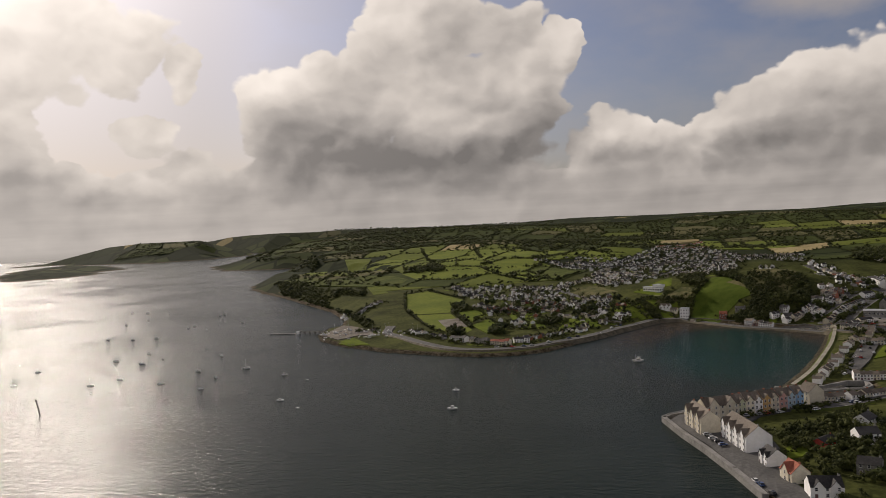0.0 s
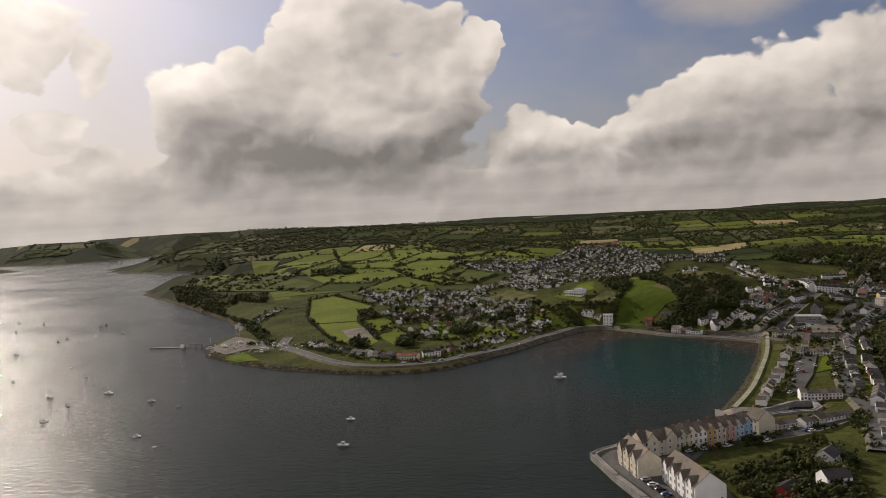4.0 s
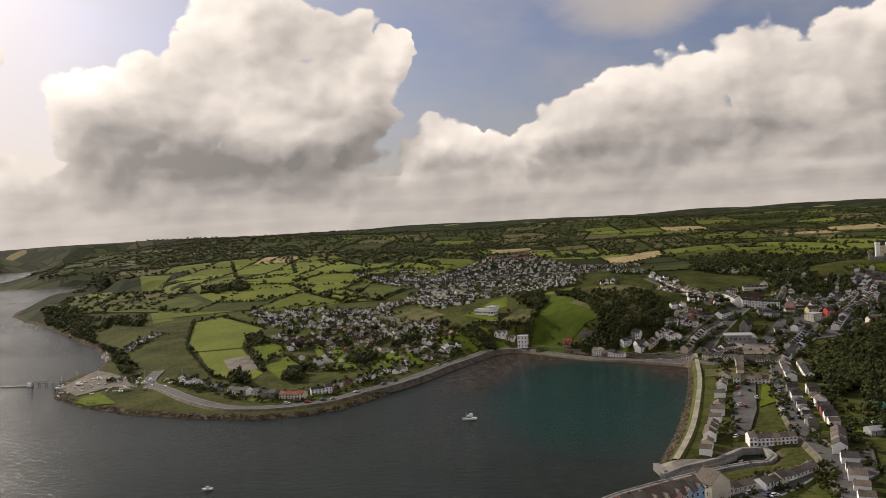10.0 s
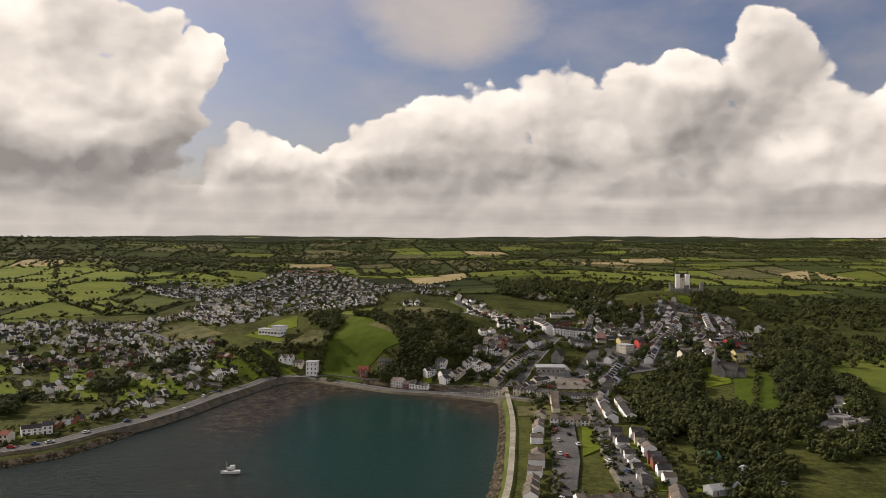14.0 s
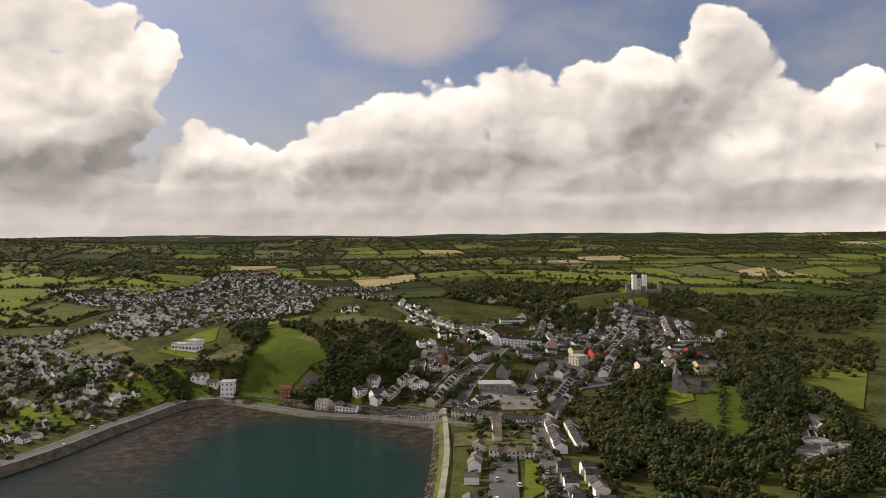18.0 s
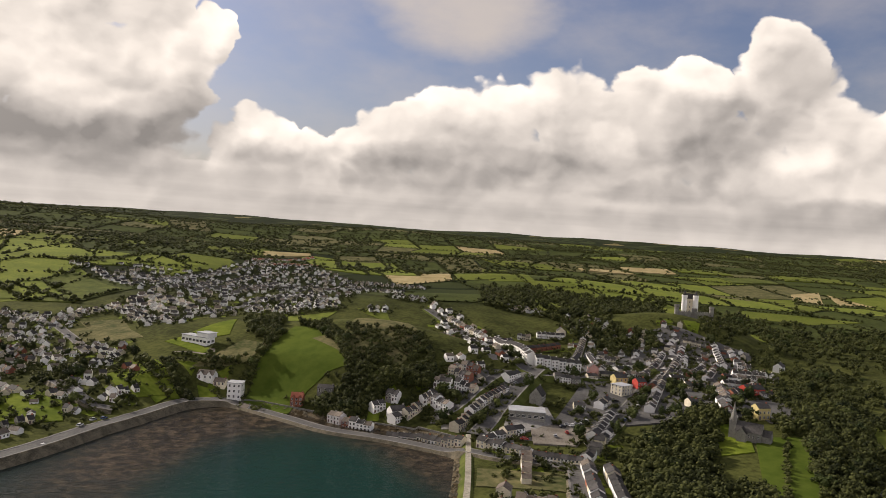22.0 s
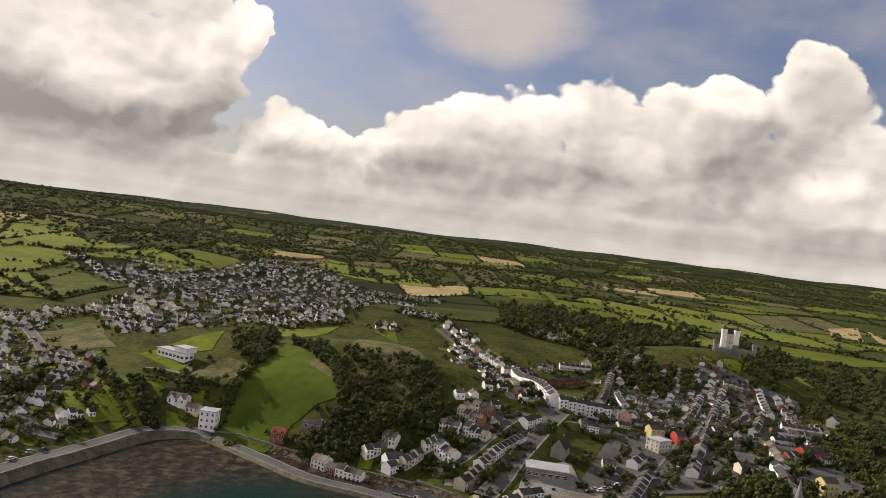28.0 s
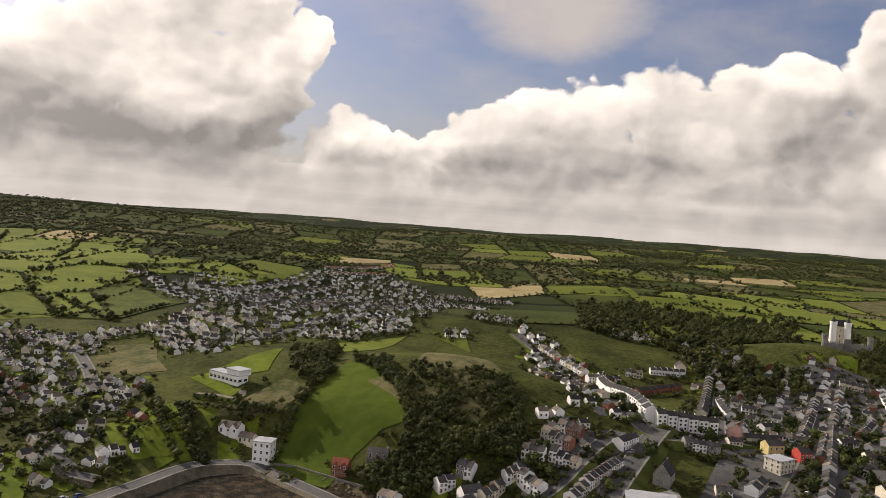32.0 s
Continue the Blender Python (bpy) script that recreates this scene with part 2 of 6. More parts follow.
BRICK = surface("red_brick", (0.20, 0.075, 0.05), (0.34, 0.14, 0.09), 2.5, 0.25, 0.85, 0.03, 0.2)
STONE = surface("grey_stone", (0.13, 0.125, 0.115), (0.30, 0.29, 0.26), 1.6, 0.15, 0.88, 0.08, 0.12)
SLATE = surface("slate", (0.030, 0.029, 0.029), (0.085, 0.080, 0.076), 1.2, 0.12, 0.75, 0.05, 0.3)
BROWN_TILE = surface("brown_tile", (0.10, 0.082, 0.066), (0.22, 0.185, 0.15), 1.4, 0.12, 0.75, 0.05, 0.2)
RED_TILE = surface("red_tile", (0.22, 0.07, 0.045), (0.36, 0.13, 0.085), 1.4, 0.12, 0.8, 0.05, 0.2)
GLASS = surface("window_glass", (0.012, 0.014, 0.016), (0.03, 0.034, 0.038), 0.5, 0.1, 0.12, 0.0)
FRAME = surface("white_frame", (0.58, 0.57, 0.55), (0.74, 0.73, 0.71), 2.0, 0.5, 0.6, 0.0)
DOOR = surface("painted_door", (0.05, 0.04, 0.05), (0.14, 0.07, 0.06), 2.0, 0.5, 0.5, 0.0, 0.5)
PAVING = surface("paving", (0.12, 0.115, 0.105), (0.24, 0.23, 0.215), 0.9, 0.1, 0.88, 0.02)
ASPHALT = surface("asphalt", (0.06, 0.059, 0.058), (0.13, 0.126, 0.12), 0.8, 0.05, 0.85, 0.02)
GRAVEL = surface("gravel", (0.12, 0.105, 0.085), (0.27, 0.245, 0.21), 1.2, 0.1, 0.9, 0.05)
SAND = surface("pale_path", (0.22, 0.20, 0.16), (0.42, 0.39, 0.32), 1.2, 0.15, 0.9, 0.03)
CONCRETE = surface("concrete", (0.15, 0.145, 0.135), (0.32, 0.31, 0.29), 0.9, 0.1, 0.85, 0.03)
ROCK = surface("shore_rock", (0.05, 0.045, 0.032), (0.19, 0.165, 0.115), 1.5, 0.2, 0.85, 0.15)
BRIGHT = surface("bright_pasture", (0.102, 0.132, 0.024), (0.178, 0.205, 0.042), 0.25, 0.02, 0.9, 0.06)
MID = surface("pasture", (0.078, 0.100, 0.017), (0.140, 0.160, 0.034), 0.25, 0.02, 0.9, 0.06)
DULL = surface("rough_pasture", (0.052, 0.070, 0.018), (0.115, 0.130, 0.038), 0.18, 0.03, 0.95, 0.12)
MEADOW = surface("meadow", (0.040, 0.066, 0.009), (0.084, 0.112, 0.019), 0.12, 0.013, 0.9, 0.06)
LAWN = surface("lawn", (0.072, 0.106, 0.012), (0.145, 0.178, 0.026), 0.3, 0.05, 0.9, 0.04)
SCRUB = surface("scrub", (0.05, 0.062, 0.022), (0.17, 0.15, 0.075), 0.3, 0.06, 0.95, 0.2)
# pasture green taken darker, so its colour holds the far land's cloud shadow
SHADED_PASTURE = surface("shaded_pasture", (0.030, 0.039, 0.012), (0.072, 0.088, 0.026), 0.2, 0.015, 0.95, 0.1)
STUBBLE = surface("stubble", (0.24, 0.19, 0.09), (0.40, 0.33, 0.18), 0.25, 0.03, 0.95, 0.08)
LEAF = surface("foliage", (0.012, 0.020, 0.006), (0.046, 0.060, 0.016), 0.9, 0.05, 0.75, 0.0, 0.45)
LEAF_LIGHT = surface("light_foliage", (0.035, 0.05, 0.012), (0.10, 0.115, 0.032), 0.9, 0.05, 0.75, 0.0, 0.35)
BARK = surface("bark", (0.05, 0.04, 0.03), (0.12, 0.10, 0.08), 3.0, 0.5, 0.9, 0.05)
WOOD = surface("weathered_wood", (0.10, 0.085, 0.065), (0.22, 0.19, 0.15), 3.0, 0.4, 0.85, 0.03)
HULL = surface("boat_white", (0.62, 0.61, 0.58), (0.80, 0.79, 0.77), 2.0, 0.5, 0.35, 0.0, 0.2)
METAL = surface("painted_metal", (0.28, 0.29, 0.30), (0.46, 0.47, 0.48), 1.0, 0.3, 0.5, 0.0)
GREEN_ROOF = surface("green_sheet", (0.05, 0.22, 0.13), (0.09, 0.32, 0.20), 1.0, 0.3, 0.5, 0.0)
TYRE = surface("rubber", (0.015, 0.015, 0.015), (0.03, 0.03, 0.03), 3.0, 1.0, 0.9, 0.0)


def sea_material():
    m = bpy.data.materials.new("sea_water")
    m.use_nodes = True
    k = Nodes(m.node_tree)
    skin = m.node_tree.nodes["Principled BSDF"]
    spot = k.add("ShaderNodeNewGeometry").outputs["Position"]
    part_of = k.add("ShaderNodeSeparateXYZ")
    k.put(part_of.inputs[0], spot)
    wide = k.noise(spot, 0.011, 3.0, 0.5, 0.4)
    # the clear green pool in the middle of the bay, over a pale bed
    u = k.math("DIVIDE", k.math("SUBTRACT", part_of.outputs[0], 14.0), 74.0)
    v = k.math("DIVIDE", k.math("SUBTRACT", part_of.outputs[1], 670.0), 150.0)
    pool = k.band(k.math("SUBTRACT", k.math("ADD", k.math("MULTIPLY", u, u), k.math("MULTIPLY", v, v)), k.math("MULTIPLY", wide, 0.6)), 0.85, -0.15)
    colour = k.mix(pool, k.mix(k.band(wide, 0.3, 0.7), (0.011, 0.019, 0.016), (0.017, 0.026, 0.022)), (0.005, 0.030, 0.023))
    # weed and mud seen through the shallows round the pool
    far_out = k.math("ADD", k.math("MULTIPLY", u, u), k.math("MULTIPLY", v, v))
    reef = k.math("MULTIPLY", k.band(k.math("ADD", far_out, k.math("MULTIPLY", wide, 0.6)), 0.7, 1.25), k.band(far_out, 2.6, 1.5))
    mottle = k.mix(k.band(k.noise(spot, 0.16, 6.0, 0.72), 0.42, 0.66), (0.020, 0.017, 0.012), (0.090, 0.068, 0.044))
    north = k.band(part_of.outputs[1], 650.0, 740.0, 0.15, 1.0)
    colour = k.mix(k.math("MULTIPLY", reef, north), colour, mottle)
    k.put(skin.inputs["Base Color"], colour)
    # index far below water's 1.333, set low to weaken grazing sky reflections
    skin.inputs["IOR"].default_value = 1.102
    k.put(skin.inputs["Roughness"], k.band(k.noise(spot, 0.006, 3.0), 0.35, 0.65, 0.13, 0.23))
    stretch = k.add("ShaderNodeMapping")
    k.put(stretch.inputs["Vector"], spot)
    stretch.inputs["Rotation"].default_value, stretch.inputs["Scale"].default_value = (0, 0, 0.5), (0.55, 1.5, 1)
    ripples = k.math("ADD", k.math("MULTIPLY", k.noise(stretch.outputs[0], 0.24, 3.0, 0.6, 0.6), 1.0), k.math("MULTIPLY", k.noise(stretch.outputs[0], 0.9, 2.0), 0.42))
    b = k.add("ShaderNodeBump")
    b.inputs["Strength"].default_value, b.inputs["Distance"].default_value = 0.7, 0.95
    k.put(b.inputs["Height"], ripples)
    k.put(skin.inputs["Normal"], b.outputs[0])
    return m


def ground_material():
    """Rough grass near by, hedged fields beyond, weed and stones between the tide marks."""
    m = bpy.data.materials.new("open_ground")
    m.use_nodes = True
    k = Nodes(m.node_tree)
    skin = m.node_tree.nodes["Principled BSDF"]
    spot = k.add("ShaderNodeNewGeometry").outputs["Position"]
    part_of = k.add("ShaderNodeSeparateXYZ")
    k.put(part_of.inputs[0], spot)
    x, y, z = part_of.outputs
    fine, broad = k.noise(spot, 0.35, 5.0, 0.6), k.noise(spot, 0.03, 4.0, 0.6)
    grass = k.mix(k.band(k.math("ADD", k.math("MULTIPLY", fine, 0.5), k.math("MULTIPLY", broad, 0.5)), 0.35, 0.65), (0.030, 0.035, 0.011), (0.088, 0.096, 0.028))
    flat = k.vector(x, k.math("MULTIPLY", y, 0.7), 0.0)
    bent = k.add("ShaderNodeVectorMath", operation="ADD")
    k.put(bent.inputs[0], flat)
    wobble = k.add("ShaderNodeTexNoise")
    k.put(wobble.inputs["Vector"], flat)
    wobble.inputs["Scale"].default_value = 0.006
    push = k.add("ShaderNodeVectorMath", operation="SCALE")
    k.put(push.inputs[0], wobble.outputs["Color"])
    push.inputs["Scale"].default_value = 70
    k.put(bent.inputs[1], push.outputs[0])
    cells = k.add("ShaderNodeTexVoronoi", feature="F1")
    edges = k.add("ShaderNodeTexVoronoi", feature="DISTANCE_TO_EDGE")
    for tex in (cells, edges):
        k.put(tex.inputs["Vector"], bent.outputs[0])
        tex.inputs["Scale"].default_value = 0.012
    pick = k.add("ShaderNodeSeparateColor")
    k.put(pick.inputs[0], cells.outputs["Color"])
    plot = k.mix(k.band(pick.outputs[0], 0.35, 0.95), (0.018, 0.024, 0.010), (0.050, 0.062, 0.022))
    plot = k.mix(k.math("GREATER_THAN", pick.outputs[1], 0.985), plot, (0.22, 0.18, 0.085))
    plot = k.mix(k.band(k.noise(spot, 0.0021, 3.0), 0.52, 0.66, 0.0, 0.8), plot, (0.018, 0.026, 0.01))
    plot = k.mix(k.band(edges.outputs["Distance"], 0.07, 0.03), plot, (0.012, 0.017, 0.006))
    plot = k.mix(k.band(fine, 0.3, 0.8, 0.0, 0.35), plot, (0.03, 0.035, 0.018))
    far = k.band(y, 1050.0, 1300.0)
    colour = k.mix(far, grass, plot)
    weed = k.mix(k.band(k.noise(spot, 0.22, 5.0, 0.65), 0.42, 0.6), (0.035, 0.026, 0.014), (0.13, 0.105, 0.07))
    colour = k.mix(k.band(z, 2.7, 1.9), colour, weed)
    k.put(skin.inputs["Base Color"], colour)
    skin.inputs["Roughness"].default_value = 0.93
    skin.inputs["Specular IOR Level"].default_value = 0.02
    b = k.add("ShaderNodeBump")
    b.inputs["Strength"].default_value, b.inputs["Distance"].default_value = 0.6, 0.3
    k.put(b.inputs["Height"], fine)
    k.put(skin.inputs["Normal"], b.outputs[0])
    return m


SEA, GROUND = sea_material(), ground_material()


# ---- shores, as plan outlines ----
SHORE = [(14.4, 324.2), (3.9, 355.2), (-7.8, 385.4), (-18.7, 410.5), (-29.4, 439.7), (-25.9, 446.3), (2.2, 474), (13.7, 485.3), (30.5, 497.1), (35, 499.9), (48.7, 508.6), (61.9, 515.9), (73, 521.1), (80.3, 522.2), (85.3, 529.9), (84.5, 541.4), (75.1, 540.4), (61.7, 526.6), (44.6, 516.5), (35.2, 507.2), (32.6, 521.1), (40.1, 542.5), (51.9, 580.1), (65.9, 634), (80.2, 699.3), (88.8, 750.1), (88.9, 781.6), (72.6, 796.3), (72, 794.1), (43.5, 805.4), (10.8, 826.8), (-16.9, 844.4), (-40.8, 846.9), (-55.5, 835), (-67.6, 813.8), (-79.5, 785.9), (-110.5, 716), (-121, 688), (-138, 655), (-160, 639), (-188, 632), (-222, 637), (-283, 655), (-337.7, 684.9), (-375.9, 716), (-400.5, 754.7), (-411.2, 795.6), (-404, 819.9), (-427.4, 877), (-490.5, 969), (-564.8, 1048.8), (-681.3, 1177.6), (-800.4, 1297.4), (-872.4, 1384.6), (-935.6, 1508.1), (-951.2, 1569.4), (-871.1, 1600.4), (-716.9, 1498.1), (-621, 1427.2), (-732.8, 1562.7), (-885.6, 1670.5), (-1003.5, 1777.5), (-1110.7, 2012.9), (-1165.5, 2193.9), (-1241.7, 2043.9), (-1493.7, 2222), (-1652.9, 2486.7), (-1681.3, 2803.1), (-1849.9, 3285.9), (-1443.5, 2754.6), (-1550.8, 3007.5), (-1766.9, 3463.4), (-1846.3, 3696.4), (-2198.4, 4074.6), (-2341.4, 3991.7), (-3300, 4300), (-5200, 4700), (-5200, 5600), (5600, 5600), (5600, -300), (190, -300)]
ISLANDS = [[(-2101.6, 1921.5), (-1971.3, 1883), (-1960.5, 2004.3), (-2050.9, 2250), (-2113.3, 2469.9), (-2587.1, 2774.3), (-2779.6, 2719.1), (-2449.9, 2291.2)], [(-3203.5, 2933.8), (-3152, 3191.5), (-3048.1, 3310.4), (-2613, 3011.5), (-2253.7, 2947.6), (-2257.1, 3201), (-2318.2, 3528.9), (-2543.1, 3712.5), (-2730.7, 3576.7), (-3141.6, 3221.9), (-3316.4, 3041.6)]]


# ---- the lie of the land ----
HILLS = [(0, 835, 140, 45, 5), (85, 812, 60, 40, 4), (50, 928, 75, 78, 28), (-62, 962, 75, 88, 15), (138, 900, 88, 62, 15), (-25, 1162, 200, 138, 20), 
         (345, 1092, 80, 62, 25), (225, 1225, 188, 138, 18), (-412, 1375, 212, 200, 15), (-188, 1562, 238, 188, 20), 
         (269, 800, 75, 112, 12), (412, 775, 88, 150, 8), (325, 1538, 212, 175, 25), (650, 1438, 238, 200, 10), 
         (-75, 2000, 375, 250, 18), (-600, 1875, 325, 225, 15), (475, 2188, 400, 250, 15), (-875, 3000, 525, 375, 32), 
         (75, 3250, 625, 325, 18), (1188, 3000, 625, 438, 8)]


def step(a):
    a = np.clip(a, 0.0, 1.0)
    return a * a * (3 - 2 * a)


def shore_distance(x, y):
    """Metres from the shore, positive on land."""
    best, inside = np.full(np.shape(x), 1e9), np.zeros(np.shape(x), bool)
    for line in (SHORE, *ISLANDS):
        odd = np.zeros(np.shape(x), bool)
        for (ax, ay), (bx, by) in zip(line, line[1:] + line[:1]):
            dx, dy = bx - ax, by - ay
            k = np.clip(((x - ax) * dx + (y - ay) * dy) / (dx * dx + dy * dy + 1e-9), 0, 1)
            best = np.minimum(best, np.hypot(x - ax - k * dx, y - ay - k * dy))
            if ay != by:
                odd ^= ((ay > y) != (by > y)) & (x < (bx - ax) * (y - ay) / (by - ay) + ax)
        inside |= odd
    return np.where(inside, best, -best)


def land(x, y):
    """Height of the ground where it is land, away from the shore."""
    z = 4.0 + 11 * step((y - 762) / 325) + 17 * step((y - 1125) / 875) + 62 * step((np.hypot(x, y) - 1875) / 2900)
    for hx, hy, rx, ry, h in HILLS:
        z = z + h * np.exp(-(((x - hx) / rx) ** 2 + ((y - hy) / ry) ** 2))
    far = step((np.hypot(x, y) - 1125) / 1125)
    z = z + far * (5.5 * np.sin(x / 121 + 1.3 * np.sin(y / 212)) * np.sin(y / 104 + 0.7) + 6 * np.sin(x / 325 + y / 512))
    return z


def ground(x, y, sd=None):
    """Height of the ground or of the sea bed."""
    x, y = np.asarray(x, float), np.asarray(y, float)
    sd = shore_distance(x, y) if sd is None else sd
    top = land(x, y)
    outer = step((-x - 0.55 * y) / 300) * step((3300 - y) / 300)  # the low islands out in the lough
    top = top * (1 - outer) + np.minimum(top, 15) * outer
    rise = np.where(sd < 6, 0.45 * sd, 2.7 + (top - 2.7) * step((sd - 6) / 38))
    return np.maximum(rise, -6.0)


# ---- meshes and parts ----
def solid(name, verts, faces, mats, which=None, smooth=False):
    """A mesh from lists; which: the material of each face."""
    mesh = bpy.data.meshes.new(name)
    mesh.from_pydata([tuple(v) for v in verts], [], [tuple(f) for f in faces])
    for m in mats if isinstance(mats, (list, tuple)) else [mats]:
        mesh.materials.append(m)
    if which is not None:
        mesh.polygons.foreach_set("material_index", which)
    if smooth:
        mesh.polygons.foreach_set("use_smooth", [True] * len(mesh.polygons))
    mesh.update()
    return mesh


BOX = [(0, 3, 2, 1), (4, 5, 6, 7), (0, 1, 5, 4), (1, 2, 6, 5), (2, 3, 7, 6), (3, 0, 4, 7)]


def box(x0, x1, y0, y1, z0, z1):
    return [(x0, y0, z0), (x1, y0, z0), (x1, y1, z0), (x0, y1, z0), (x0, y0, z1), (x1, y0, z1), (x1, y1, z1), (x0, y1, z1)], BOX


def joined(*pieces):
    verts, faces = [], []
    for v, f in pieces:
        faces += [tuple(i + len(verts) for i in p) for p in f]
        verts += v
    return verts, faces


def part(name, shape, material, parent, label=""):
    """Links a shape, or a ready mesh, as one mesh under a thing or a part."""
    ob = new(name, shape if isinstance(shape, bpy.types.Mesh) else solid(name, *shape, material))
    ob.parent = parent
    return tagged(ob, label)


def place(x, y, turn=0.0, up=0.0):
    return pose(x, y, on_sheet(x, y) + up, 0, 0, turn)


# ---- ground and sea ----
def spaced(low, dense_low, dense_high, high, fine, growth=1.09):
    mid = list(np.arange(dense_low, dense_high, fine))
    out, s, a = [], fine, dense_low
    while a > low:
        s *= growth
        a -= s
        out.append(max(a, low))
    right, s, a = [], fine, mid[-1]
    while a < high:
        s *= growth
        a += s
        right.append(min(a, high))
    return np.array(out[::-1] + mid + right)


gx, gy = spaced(-5200, -440, 430, 5400, 4.0), spaced(-280, 320, 1060, 5400, 4.0)
mx, my = np.meshgrid(gx, gy)
mz = ground(mx, my)
count, wide = mx.size, len(gx)
corner = (np.arange(len(gy) - 1)[:, None] * wide + np.arange(wide - 1)).ravel()
mesh = bpy.data.meshes.new("ground")
mesh.from_pydata(np.stack([mx, my, mz], -1).reshape(-1, 3).tolist(), [], np.stack([corner, corner + 1, corner + wide + 1, corner + wide], 1).tolist())
mesh.materials.append(GROUND)
mesh.polygons.foreach_set("use_smooth", [True] * len(mesh.polygons))
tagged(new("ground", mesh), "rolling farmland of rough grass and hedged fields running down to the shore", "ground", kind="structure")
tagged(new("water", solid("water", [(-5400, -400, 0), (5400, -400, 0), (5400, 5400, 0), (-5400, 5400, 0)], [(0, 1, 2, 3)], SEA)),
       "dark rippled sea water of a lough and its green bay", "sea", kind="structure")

from mathutils.geometry import delaunay_2d_cdt

GRID_X, GRID_Y, GRID_Z = gx, gy, mz


def on_sheet(x, y):
    """Height of the built ground sheet."""
    i = int(np.clip(np.searchsorted(GRID_X, x) - 1, 0, len(GRID_X) - 2))
    j = int(np.clip(np.searchsorted(GRID_Y, y) - 1, 0, len(GRID_Y) - 2))
    u, v = (x - GRID_X[i]) / (GRID_X[i + 1] - GRID_X[i]), (y - GRID_Y[j]) / (GRID_Y[j + 1] - GRID_Y[j])
    a, b, c, d = GRID_Z[j, i], GRID_Z[j, i + 1], GRID_Z[j + 1, i + 1], GRID_Z[j + 1, i]
    return float((1 - u) * (1 - v) * a + u * (1 - v) * b + u * v * c + (1 - u) * v * d)


def draped(name, outline, lift, material, cell):
    """A patch of ground cover laid over the sheet, with a turned-down rim."""
    xs, ys = [p[0] for p in outline], [p[1] for p in outline]
    rim = []
    for a, b in zip(outline, outline[1:] + outline[:1]):
        steps = max(1, int(math.dist(a, b) / cell))
        rim += [(a[0] + (b[0] - a[0]) * i / steps, a[1] + (b[1] - a[1]) * i / steps) for i in range(steps)]
    inner = [(x, y) for x in np.arange(min(xs), max(xs), cell) for y in np.arange(min(ys), max(ys), cell)]
    verts, _, faces, *_ = delaunay_2d_cdt([Vector(p) for p in rim + inner], [], [list(range(len(rim)))], 1, 1e-3)
    flat = [(v[0], v[1], max(on_sheet(v[0], v[1]), 0.2) + lift) for v in verts]
    edge = {}
    for f in faces:
        for i, j in zip(f, f[1:] + f[:1]):
            edge[(i, j)] = edge.get((i, j), 0) + 1
    faces = [tuple(f) for f in faces]
    for (i, j) in list(edge):
        if (j, i) not in edge:
            k = len(flat)
            flat += [(flat[i][0], flat[i][1], flat[i][2] - lift - 0.8), (flat[j][0], flat[j][1], flat[j][2] - lift - 0.8)]
            faces.append((j, i, k, k + 1))
    return solid(name, flat, faces, material)


FIELD_LOOK = {"bright": (BRIGHT, "sunlit bright green pasture between hedges"), "mid": (MID, "green pasture between hedges"), "dull": (DULL, "rough dull green pasture with rushes"),
              "meadow": (MEADOW, "deep green sloping meadow beside a dark wood"), "lawn": (LAWN, "short mown bright green lawn"), "scrub": (SCRUB, "brown and green scrub with bare patches"),
              "tan": (STUBBLE, "pale tan stubble field among green ones"), "tarmac": (GRAVEL, "grey gravel court in a green field"), "rough": (SCRUB, "overgrown strip of yellow-green waste grass")}


lift_step = [0.0]


def field(look_of, outline):
    """A field or lawn; each lies a few millimetres over the one before."""
    material, label = FIELD_LOOK[look_of]
    size = max(max(p[i] for p in outline) - min(p[i] for p in outline) for i in (0, 1))
    lift_step[0] += 0.004
    far = min(p[1] for p in outline)
    lift = 0.25 + lift_step[0] + (0.9 if far > 1100 else 0) + (1.6 if far > 1700 else 0)
    tagged(new("field", draped("field", outline, lift, material, max(4.0, size / 34))), label, "field", kind="structure")


